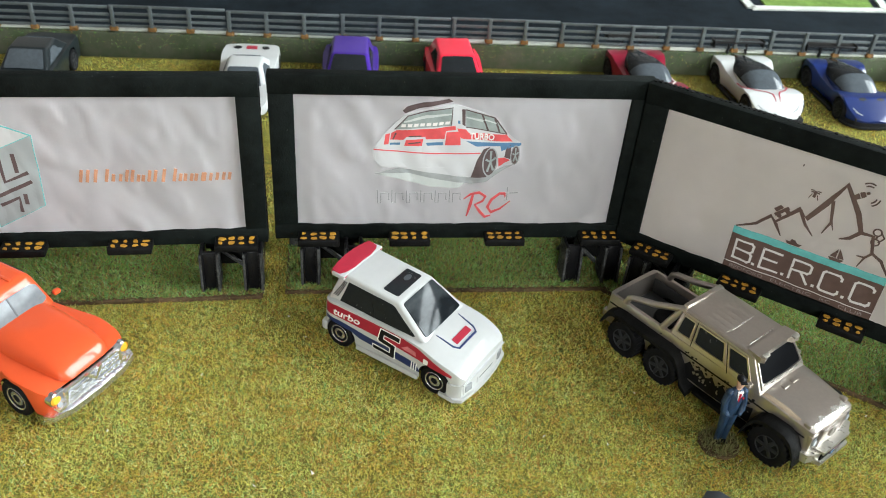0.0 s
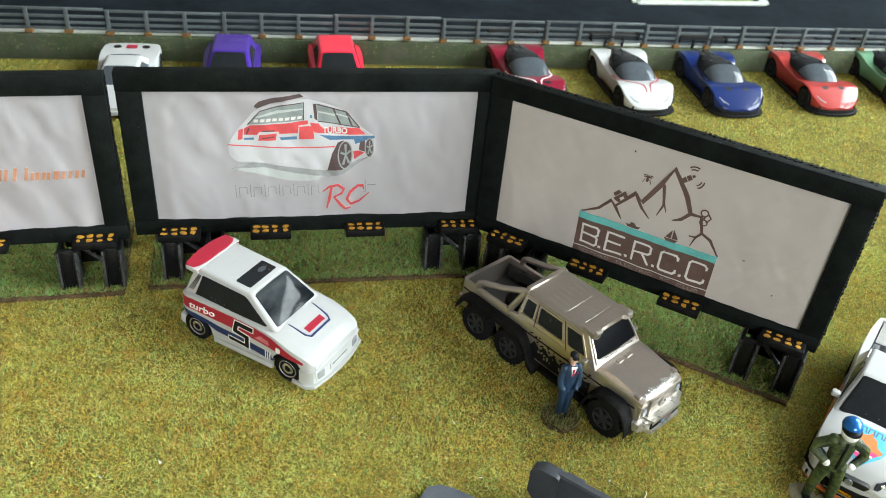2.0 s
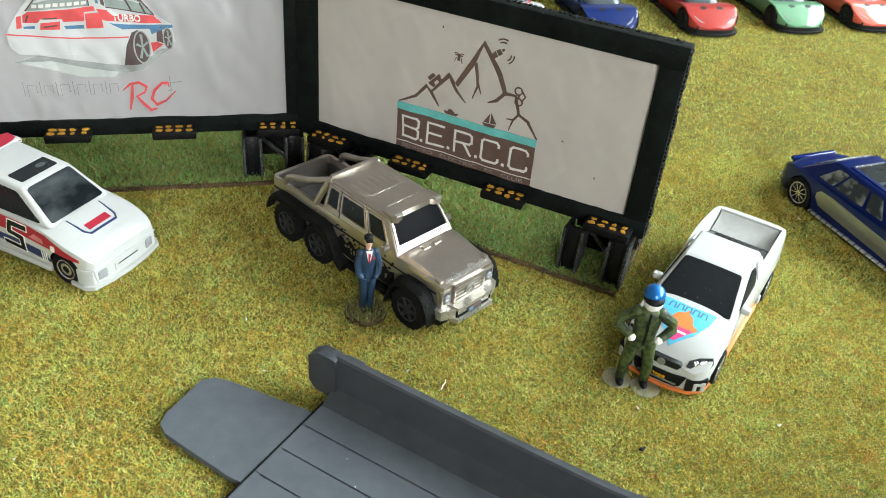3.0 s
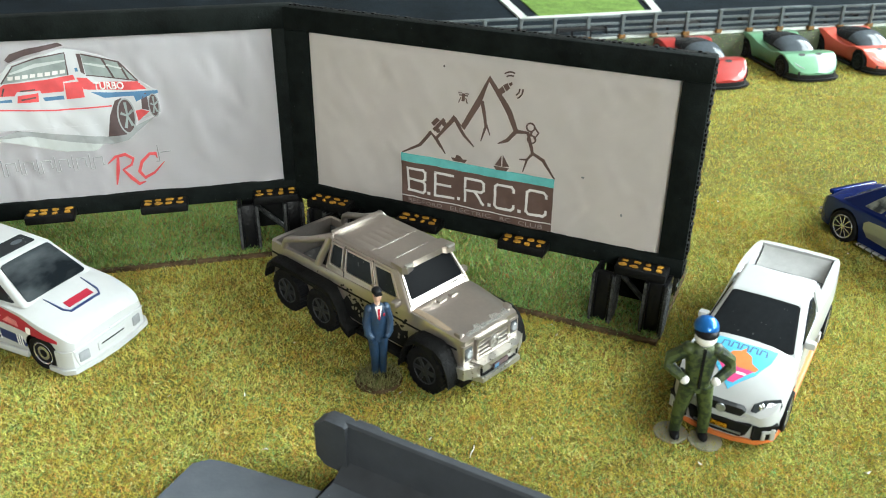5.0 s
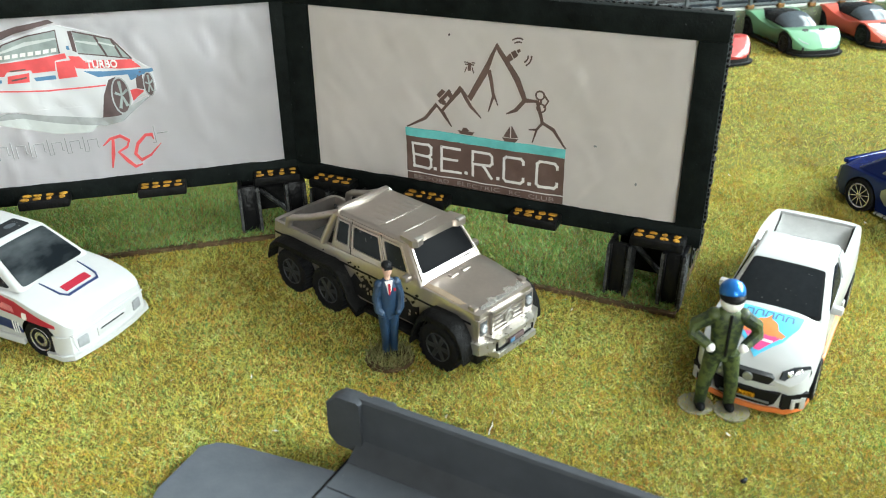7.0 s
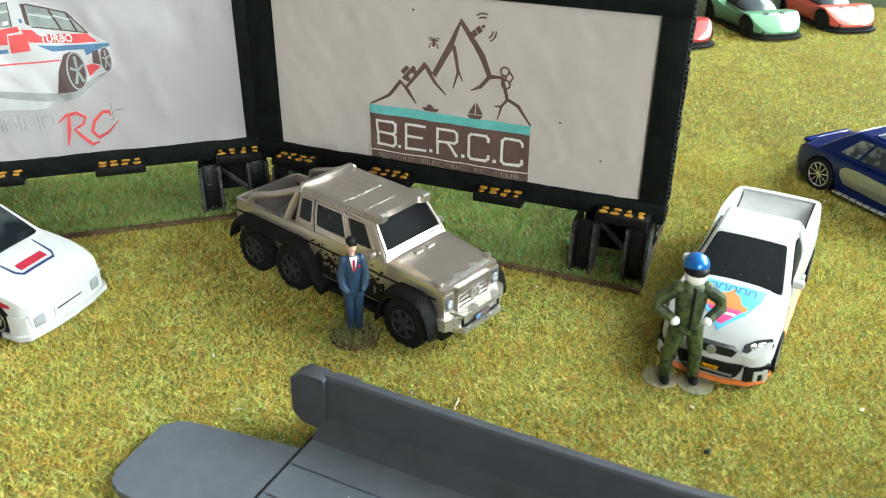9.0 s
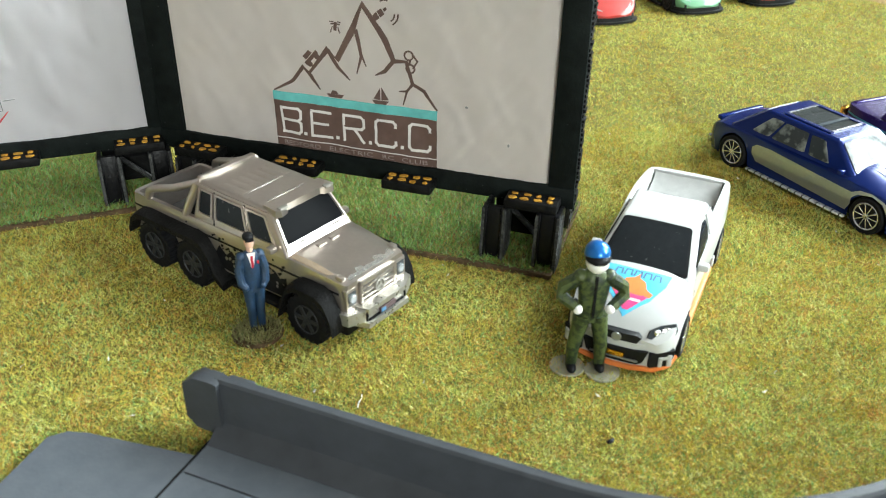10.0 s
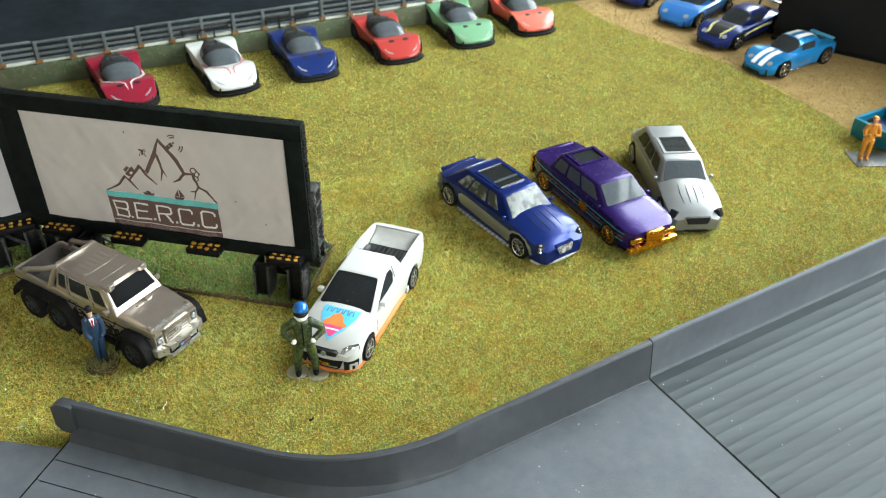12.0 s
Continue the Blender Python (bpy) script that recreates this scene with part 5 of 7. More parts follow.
# white rally hatchback
def hatchback(m):
    ax = (-18.7, 18.7)
    sh = Shell([(-25.6, 10.8), (-24.6, 12.2), (-21, 13.1), (-12, 12.9), (0, 12.6), (12, 12.8), (19, 13.3), (25, 12.9), (27.6, 12.2), (28.6, 11.2)],
               [(-25.6, 16.4), (-20, 17.2), (0, 16.6), (10, 15.8), (20, 13.6), (26, 11.4), (28.6, 9.6)],
               [(-25.6, 16.8), (-20, 17.6), (8, 17.3), (12, 17.0), (20, 14.8), (26, 12.6), (28.6, 10.4)], 2.6, ax, 6.1, 5.2, 3.2)
    cb = Cabin(-25.0, -21.6, 1.2, 13.2, 10.9, 8.4, 16.4, 26.4, 24.9)
    car = car_base("toy_hatchback", m, "white toy rally hatchback with red and blue stripes", sh, cb, M_WHITE, (ax, 5.2, 4.0, 13.0, "ring", M_WHEEL_SILVER), bevel=0.9)
    part("windscreen", cb.pane("front", rounded(0.07, 0.06, 0.93, 0.93, 0.05)), M_STREAKED, car, "dark windscreen with pale painted reflections")
    part("rear_window", cb.pane("rear", rounded(0.1, 0.15, 0.9, 0.85, 0.05)), M_SMOKED, car)
    for side in ("left", "right"):
        for o in ([(0.125, 0.06), (0.505, 0.06), (0.51, 0.83), (0.17, 0.83)], [(0.512, 0.06), (0.90, 0.06), (0.93, 0.1), (0.87, 0.78), (0.84, 0.83), (0.517, 0.83)]):
            part("side_window", cb.pane(side, o), M_SMOKED, car)
        for k in range(3):
            part("vent", cb.pane(side, [(0.035 + 0.022 * k, 0.2), (0.045 + 0.022 * k, 0.2), (0.108 + 0.018 * k, 0.8), (0.098 + 0.018 * k, 0.8)], 0.1), M_BLACK_INK, car)
    part("sunroof", cb.pane("roof", rounded(0.655, 0.13, 0.915, 0.87, 0.03), 0.14), M_SMOKED, car, "dark sunroof")
    part("sunroof_rest", cb.pane("roof", oval(0.78, 0.66, 0.045, 0.1, 14), 0.2), M_CLEAR, car, "pale round spot under the sunroof")
    bm = bmesh.new()
    slab(bm, [(-25.6, 26.0), (-20.4, 26.0), (-19.6, 26.6), (-20.8, 27.0), (-25.2, 27.7)], -9.2, 9.2, lambda x, z, h: (x - 0.9 * (1 - (h / 9.2) ** 2) + 0.6, h, z - 0.7 * (h / 9.2) ** 2), cuts=3)
    part("spoiler", bm, M_RED_INK, car, "red roof spoiler")
    bm = bmesh.new()
    box(bm, -24.4, -19.4, -9.7, 9.7, 25.0, 26.5, bevel=0.3)
    part("spoiler_mount", bm, M_WHITE, car)
    # deep front apron and bumper
    bm = bmesh.new()
    slab(bm, [(21.0, -13.6), (26.6, -13.9), (29.0, -12.4), (30.2, -6), (30.5, 0), (30.2, 6), (29.0, 12.4), (26.6, 13.9), (21.0, 13.6)], 1.2, 2.5)
    slab(bm, [(23.6, -13.2), (26.4, -13.2), (28.2, -11.8), (29.2, -6), (29.5, 0), (29.2, 6), (28.2, 11.8), (26.4, 13.2), (23.6, 13.2)], 2.4, 7.6)
    bmesh.ops.bevel(bm, geom=[e for e in bm.edges if len(e.link_faces) == 2 and e.calc_face_angle() > 1], offset=0.4, segments=2, affect="EDGES")
    part("front_apron", bm, M_WHITE, car, "white front apron with a splitter lip")
    part("intake", boxed(29.1, 29.62, -3.9, 3.9, 5.2, 5.75, bevel=0.15), M_BLACK_INK, car, "narrow black intake slot")
    part("intake_panel", boxed(28.8, 29.58, -4.8, 4.8, 3.6, 6.3, bevel=0.3), M_WHITE, car)
    both(lambda s: part("fog_lamp", boxed(-0.6, 0.55, -1.5, 1.5, -1.5, 1.4, bevel=0.35, turn=Matrix.Translation((28.6, s * 8.8, 5.0)) @ Matrix.Rotation(s * 0.2, 4, "Z")), M_LAMP, car, "pale square fog lamp"))
    both(lambda s: part("nose_shadow_line", boxed(25.0, 28.9, min(s * 0.2, s * 11.6), max(s * 0.2, s * 11.6), 7.55, 7.9), M_LIGHT_SIGN, car))
    def head_lamp(s):
        ring = Matrix.Translation((25.8, s * 9.2, 10.7)) @ Matrix.Rotation(0.55, 4, "Y")
        for name, r, low, material in (("lamp_seam", 2.05, 0.5, M_LIGHT_SIGN), ("headlight", 1.75, 0.85, M_WHITE)):
            bm = lathe(bmesh.new(), [(0.05, -1.0), (r, -1.0), (r, low * 0.7), (r * 0.8, low + 0.25), (0.05, low + 0.45)], 22, "z")
            bmesh.ops.transform(bm, matrix=ring, verts=bm.verts)
            part(name, bm, material, car, "white round headlight cover" if name == "headlight" else "")
    both(head_lamp)
    both(lambda s: part("side_skirt", boxed(-12.2, 12.2, min(s * 11.6, s * 12.7), max(s * 11.6, s * 12.7), 1.6, 3.6, bevel=0.5), M_WHITE, car))
    part("rear_bumper", boxed(-26.9, -24.4, -12.2, 12.2, 3.0, 7.0, bevel=0.8), M_WHITE, car)
    # printed livery, both flanks and the bonnet
    def flank(s):
        part("red_stripe", sh.side_decal([(-25.0, 16.0), (-25.2, 12.6), (-18, 12.5), (-8, 12.0), (6, 11.3), (16, 10.5), (24.8, 9.8), (24.8, 10.6), (18, 12.9), (12, 14.7), (6, 15.7), (-6, 16.2), (-20, 16.6)], s), M_RED_INK, car, "red flank stripe")
        part("blue_stripe", sh.side_decal([(-25.1, 11.4), (-25.0, 9.8), (-23.5, 10.0), (-13.5, 8.8), (-10.5, 7.2), (11.6, 5.2), (13.0, 5.8), (11.4, 8.6), (2, 9.2), (-8, 9.8), (-16, 11.0)], s), M_BLUE_INK, car, "blue flank stripe")
        word = lettering("turbo", 2.5, lambda u, v, h: ((-21.0 + u if s < 0 else -10.4 - u), s * (sh.side(-21.0 + u if s < 0 else -10.4 - u, 13.0 + v) + h), 13.0 + v), -0.1, 0.2, 10.6, 0.1, 0.02)
        part("turbo_word", word, M_WHITE_INK, car, "white word turbo", smooth=False)
        path = [(4.4, 14.4), (-1.6, 14.6), (-2.2, 11.4), (2.6, 10.6), (2.2, 6.4), (-4.6, 7.0)]
        path = path if s < 0 else [(-x, z) for x, z in path]
        edge_ = bmesh.new()
        for a, b in zip(path, path[1:]):
            d = Vector((b[0] - a[0], b[1] - a[1])).normalized() * 0.9
            slab(edge_, stroke([(a[0] - d.x, a[1] - d.y), (b[0] + d.x, b[1] + d.y)], 2.3), -0.15, 0.17, lambda x, z, h: (x, s * (sh.side(x, z) + h), z), cuts=1.6)
        part("number_edge", edge_, M_WHITE_INK, car, "white edge of the numeral", smooth=False)
        five = bmesh.new()
        for a, b in zip(path, path[1:]):
            d = Vector((b[0] - a[0], b[1] - a[1])).normalized() * 0.55
            slab(five, stroke([(a[0] - d.x, a[1] - d.y), (b[0] + d.x, b[1] + d.y)], 1.55), -0.15, 0.24, lambda x, z, h: (x, s * (sh.side(x, z) + h), z), cuts=1.6)
        part("number_five", five, M_BLACK_INK, car, "black block numeral 5", smooth=False)
        part("badge", sh.side_decal([(5.8, 12.2), (11.6, 11.6), (11.2, 13.2), (8, 13.8)], s, 0.2), M_BADGE, car)
        part("badge", sh.side_decal(rounded(14.4, 10.6, 16.2, 12.4, 0.4), s, 0.2), M_WHITE_INK, car)
        for x in (9.4, 10.3, 11.2):
            part("thin_bar", sh.side_decal([(x, 5.0), (x + 0.4, 5.0), (x + 0.9, 8.8), (x + 0.5, 8.8)], s, 0.2), M_WHITE_INK, car)
    both(flank)
    part("bonnet_flash", sh.top_decal([(18.4, -3.9), (20.6, -3.9), (20.6, 3.9), (18.4, 3.9)], 0.2), M_RED_INK, car, "red bonnet flash")
    part("bonnet_line", sh.top_decal(stroke([(14.0, -6.0), (20.2, -5.6), (21.9, -4.6), (21.9, 4.6), (20.2, 5.6), (14.0, 6.0)], [0.15, 0.5, 0.6, 0.6, 0.5, 0.15]), 0.24), M_BLUE_INK, car, "blue line round the bonnet flash")
    return car


hatchback(at(-5.2, 226.2, 0, -29.4) @ Matrix.Diagonal((1, 1.09, 1, 1)))


# champagne six-wheeled off-road pickup
def six_wheeler(m):
    ax = (-28.4, -12.6, 28.7)
    sh = Shell([(-39.4, 11.4), (-38.6, 12.2), (-20, 12.4), (0, 12.3), (20, 12.0), (33, 11.2), (37.2, 10.9), (38.0, 10.4)],
               [(-39.4, 18.2), (-15, 18.6), (14, 18.8), (22, 18.6), (30, 17.8), (38.0, 17.0)],
               [(-39.4, 18.4), (14, 19.2), (22, 19.2), (30, 18.5), (36, 17.9), (38.0, 17.2)], 6.6, ax, 7.5, 6.4, 9.0, 0.98, (-37.8, -14.6, 10.6, 10.2))
    cb = Cabin(-14.2, -12.6, 13.4, 20.8, 11.7, 9.5, 18.2, 29.0, 28.7)
    car = car_base("toy_six_wheeler", m, "champagne silver six-wheeled toy off-road pickup with black flares", sh, cb, M_SILVER, (ax, 6.4, 5.6, 15.2, "block", M_RIM_BLACK), bevel=0.8)
    part("windscreen", cb.pane("front", rounded(0.07, 0.265, 0.93, 0.9, 0.03), 0.1), M_BLACK_PANE, car, "black windscreen")
    for o in (stroke([(0.03, 0.225), (0.97, 0.225)], 0.04), stroke([(0.045, 0.15), (0.045, 0.93)], 0.03), stroke([(0.965, 0.15), (0.965, 0.93)], 0.025)):
        part("windscreen_surround", cb.pane("front", o, 0.35), M_SILVER, car, "worn silver windscreen surround")
    for y in (-6.8, 0.8):
        part("wiper", boxed(-0.22, 0.22, y, y + 6.2, 0, 0.35, bevel=0.1, turn=Matrix.Translation((19.9, 0, 20.7))), M_EDGE_SILVER, car, "bare-metal wiper")
    part("rear_window", cb.pane("rear", rounded(0.12, 0.2, 0.88, 0.85, 0.04)), M_SMOKED, car)
    for side in ("left", "right"):
        for u0, u1 in ((0.065, 0.205), (0.275, 0.60), (0.675, 0.885)):
            part("side_window", cb.pane(side, rounded(u0, 0.24, u1, 0.77, 0.035, 3), 0.05), M_SMOKED, car)
            for o in (stroke([(u0 - 0.012, 0.2), (u0 - 0.012, 0.81)], 0.02), stroke([(u1 + 0.012, 0.2), (u1 + 0.012, 0.81)], 0.02), stroke([(u0 - 0.02, 0.8), (u1 + 0.02, 0.8)], 0.05), stroke([(u0 - 0.02, 0.205), (u1 + 0.02, 0.205)], 0.05)):
                part("window_frame", cb.pane(side, o, 0.28), M_SILVER, car)
        part("door_seam", cb.pane(side, [(0.236, 0.0), (0.243, 0.0), (0.243, 0.92), (0.236, 0.92)], 0.06), M_BLACK_INK, car)
        part("door_seam", cb.pane(side, [(0.637, 0.0), (0.644, 0.0), (0.644, 0.92), (0.637, 0.92)], 0.06), M_BLACK_INK, car)
        part("gutter", cb.pane(side, stroke([(0.0, 0.9), (1.0, 0.9)], 0.035), 0.45), M_SILVER, car, "raised rain gutter")
    # roof: visor, ribs, raised hatch
    bm = bmesh.new()
    slab(bm, [(11.0, -9.4), (15.8, -9.9), (16.8, -8.9), (16.2, -6.4), (15.2, -5.6), (15.2, 5.6), (16.2, 6.4), (16.8, 8.9), (15.8, 9.9), (11.0, 9.4)], 27.5, 29.3)
    bmesh.ops.bevel(bm, geom=[e for e in bm.edges if len(e.link_faces) == 2 and e.calc_face_angle() > 1], offset=0.3, segments=2, affect="EDGES")
    part("roof_visor", bm, M_SILVER, car, "silver visor over the windscreen")
    both(lambda s: part("visor_lamp", boxed(15.2, 16.7, min(s * 6.4, s * 9.0), max(s * 6.4, s * 9.0), 28.9, 29.75, bevel=0.25), M_DULL_RIM, car))
    for y in (-7.4, -4.9, -2.45, 0, 2.45, 4.9, 7.4):
        part("roof_rib", boxed(-11.6, 2.4, y - 1.0, y + 1.0, 28.6, 28.92, bevel=0.12), M_SILVER, car)
    for x in (2.6, 9.6):
        part("roof_seam", boxed(x, x + 0.28, -6.6, 5.2, 28.5, 28.95, bevel=0.1), M_EDGE_SILVER, car)
    part("roof_bar", boxed(-13.4, -11.7, -9.3, 9.3, 28.4, 29.8, bevel=0.5), M_SILVER, car)
    # bed liner and roll bars
    part("bed_floor", boxed(-37.4, -15.0, -9.9, 9.9, 10.1, 10.6, bevel=0.2), M_INNER, car, "dark bed liner")
    both(lambda s: part("bed_wall", boxed(-37.4, -15.0, min(s * 9.6, s * 10.1), max(s * 9.6, s * 10.1), 10.4, 16.2, bevel=0.15), M_INNER, car))
    part("spare_wheel", lathe(bmesh.new(), [(1.5, 10.7), (5.0, 10.7), (5.4, 11.4), (5.4, 13.2), (5.0, 14.0), (2.4, 14.0), (1.5, 13.4)], 24, "z", (-22, 0, 0)), M_TYRE, car, "black spare tyre in the bed")

    def roll_bar(s):
        bm = bmesh.new()
        tube(bm, [(-11.8, s * 8.9, 28.4), (-14.6, s * 9.4, 27.2), (-22, s * 10.4, 24.0), (-30.0, s * 11.2, 21.6), (-31.8, s * 11.3, 20.6), (-32.6, s * 11.4, 18.2)], 1.1, 10)
        tube(bm, [(-13.2, s * 9.3, 27.6), (-15.2, s * 10.6, 23.0), (-17.2, s * 11.4, 18.4)], 1.15, 10)
        part("roll_bar", bm, M_SILVER, car, "silver roll bar")
    both(roll_bar)
    # fender flares: black arches that stand out over the wheels
    def flare(s, points):
        bm = bmesh.new()
        rings = []
        for i, (x, z) in enumerate(points):
            rings.append([bm.verts.new((x, s * y, z + dz)) for y, dz in ((11.4, 0.9), (14.4, 0.6), (15.5, -0.2), (15.5, -1.7), (11.4, -1.4))])
        for a, b in zip(rings, rings[1:]):
            for k in range(5):
                bm.faces.new((a[k], a[(k + 1) % 5], b[(k + 1) % 5], b[k]))
        bm.faces.new(rings[0])
        bm.faces.new(rings[-1])
        part("fender_flare", bm, M_BLACK_RAW, car, "black fender flare")
    both(lambda s: flare(s, [(19.4, 5.2), (20.8, 9.6), (22.6, 13.0), (25.2, 14.7), (32.2, 14.7), (34.8, 13.2), (36.6, 10.0), (37.4, 6.6)]))
    both(lambda s: flare(s, [(-38.4, 9.0), (-36.8, 12.6), (-34.2, 14.6), (-31, 15.0), (-10.4, 15.0), (-7.8, 14.0), (-5.2, 10.8), (-3.6, 6.6), (-0.6, 4.6)]))
    both(lambda s: part("side_step", boxed(0, 20.4, min(s * 10.5, s * 13.6), max(s * 10.5, s * 13.6), 4.0, 5.4, bevel=0.4), M_BLACK_RAW, car))
    # jagged mud print; its solid foot paints the shade of the lower side
    both(lambda s: part("mud_and_shade_print", sh.side_decal([(-4, 7.4), (2, 7.0), (19.5, 7.0), (19.8, 13.0), (17.5, 12.2), (16.2, 13.6), (14.4, 12.2), (12.5, 13.8), (10.4, 11.8), (8.5, 13.4), (6.4, 11.6), (4.8, 13.6), (2.5, 12.0), (0.6, 13.8), (-1.6, 12.0), (-4, 14.0), (-5.4, 12.0)], s, 0.08), M_BLACK_INK, car, "black mud-splash print with painted shade along its foot"))
    both(lambda s: part("belt_line", sh.side_decal(stroke([(-38.4, 14.9), (-14, 15.4), (15, 15.2), (36, 14.4)], 0.55), s, 0.07), M_BLACK_INK, car, "thin black belt line"))
    rnd = random.Random(11)
    for s in (-1, 1):
        spots, chips = bmesh.new(), bmesh.new()
        for _ in range(46):
            x, r = rnd.uniform(-20, 19), rnd.uniform(0.12, 0.42)
            z = 13.4 + rnd.random() ** 2 * 3.4
            slab(spots, oval(x, z, r * 1.4, r, 6, rnd.uniform(-0.6, 0.6)), -0.1, 0.09, lambda x, z, h: (x, s * (sh.side(x, min(z, 17.4)) + h), z))
        for k in range(22):
            x, z, r = rnd.uniform(-2, 19), rnd.uniform(9.4, 12.4), rnd.uniform(0.2, 0.5)
            slab(chips, oval(x, z, r, r * 1.3, 5, rnd.uniform(-0.6, 0.6)), -0.1, 0.13, lambda x, z, h: (x, s * (sh.side(x, z) + h), z))
        tagged(part("mud_spots", spots, M_BLACK_INK, car, "black splash spots", smooth=False), "black splash spots", kind="stuff")
        tagged(part("bare_chips", chips, M_SILVER, car, "silver chips in the splash print", smooth=False), "silver chips in the splash print", kind="stuff")
    for s in (-1,):
        part("worn_edge", sh.top_decal([(21, s * 9.4), (28, s * 8.8), (33, s * 9.2), (32, s * 10.3), (24, s * 10.9), (20, s * 11.0)], 0.05), M_WORN, car, "tan worn bonnet edge")
    # front: grille, lamps, bumper, badge
    part("grille", boxed(37.3, 38.3, -6.2, 6.2, 10.2, 16.0, bevel=0.2), M_INNER, car, "dark grille recess")
    for y0, y1, z0, z1 in ((-6.4, 6.4, 15.2, 16.4), (-6.4, 6.4, 10.0, 10.9), (-6.4, -5.6, 10.0, 16.4), (5.6, 6.4, 10.0, 16.4)):
        part("grille_frame", boxed(37.6, 38.9, y0, y1, z0, z1, bevel=0.25), M_SILVER, car)
    for z in (11.2, 12.55, 13.9):
        part("grille_bar", boxed(38.1, 38.75, -5.7, 5.7, z, z + 0.85, bevel=0.2), M_SILVER, car)
    part("emblem", lathe(bmesh.new(), [(1.75, 38.6), (1.75, 39.3), (1.35, 39.4), (1.3, 38.8)], 18, "x", (0, 0, 13.0)), M_DULL_RIM, car, "silver ring emblem")
    for a in (90, 210, 330):
        part("emblem_spoke", boxed(38.7, 39.2, -0.16, 0.16, 0, 1.5, turn=Matrix.Translation((0, 0, 13.0)) @ Matrix.Rotation(radians(a - 90), 4, "X")), M_DULL_RIM, car)
    def lamp_unit(s):
        unit = part("lamp_box", boxed(36.6, 38.2, min(s * 6.9, s * 10.8), max(s * 6.9, s * 10.8), 10.4, 15.8, bevel=0.3), M_SILVER, car, "silver square lamp surround")
        part("lamp_well", boxed(37.8, 38.26, min(s * 7.5, s * 10.2), max(s * 7.5, s * 10.2), 11.2, 15.0, bevel=0.1), M_INNER, unit)
        part("headlight", lathe(bmesh.new(), [(1.15, 38.0), (1.15, 38.6), (0.9, 38.8), (0.2, 38.6)], 16, "x", (0, s * 8.8, 13.1)), M_LAMP, unit)
    both(lamp_unit)
    both(lambda s: part("indicator", boxed(34.2, 36.4, min(s * 8.6, s * 10.2), max(s * 8.6, s * 10.2), 17.0, 18.5, bevel=0.35), M_SILVER, car))
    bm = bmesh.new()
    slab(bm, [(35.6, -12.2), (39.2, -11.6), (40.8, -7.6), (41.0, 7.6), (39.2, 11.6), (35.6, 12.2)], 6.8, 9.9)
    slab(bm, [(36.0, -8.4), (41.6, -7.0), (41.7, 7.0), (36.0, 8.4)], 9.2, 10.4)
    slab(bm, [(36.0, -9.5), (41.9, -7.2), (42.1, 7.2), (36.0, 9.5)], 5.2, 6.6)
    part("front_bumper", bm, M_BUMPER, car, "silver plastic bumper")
    part("bumper_slot", boxed(40.6, 41.35, -6.4, 6.4, 6.7, 7.2, bevel=0.1), M_BLACK_RAW, car, "dark slot under the bumper")
    for y in (-6.9, 6.9):
        part("bumper_seam", boxed(39.8, 41.3, y - 0.25, y + 0.25, 6.9, 9.7, bevel=0.1), M_BLACK_RAW, car)
    rnd = random.Random(4)
    ragged = [(37.2, 8.2), (37.2, -8.2)] + [(36.3 - rnd.random() ** 2 * 1.8, -8.2 + 0.7 * k) for k in range(24)]
    part("bonnet_wear", sh.top_decal(ragged, 0.05), M_EDGE_SILVER, car, "bare metal along the bonnet edge")
    part("number_plate", boxed(41.1, 41.75, -2.8, 2.8, 7.3, 8.6, bevel=0.1), M_DARK_SIGN, car, "dark number plate with a blue end")
    part("plate_band", boxed(41.3, 41.85, -2.7, -1.0, 7.4, 8.5, bevel=0.05), M_BLUE_SIGN, car)
    part("bonnet_bulge", boxed(20.5, 35.6, -6.2, 6.2, 17.4, 18.9, bevel=0.5, turn=Matrix.Shear("XY", 4, (0, 0)) @ Matrix.Rotation(0.03, 4, "Y")), M_SILVER, car)
    both(lambda s: part("bonnet_vent", boxed(21.8, 23.2, min(s * 0.9, s * 3.6), max(s * 0.9, s * 3.6), 18.9, 19.6, bevel=0.1), M_SILVER, car))
    part("rear_bumper", boxed(-41.2, -38.9, -11.6, 11.6, 7.2, 10.2, bevel=0.6), M_SILVER, car)
    mirror_pair(car, 16.4, 11.6, 19.4, M_SILVER, 1.1)
    return car


six_wheeler(at(96.2, 219.7, 0, -48.3))


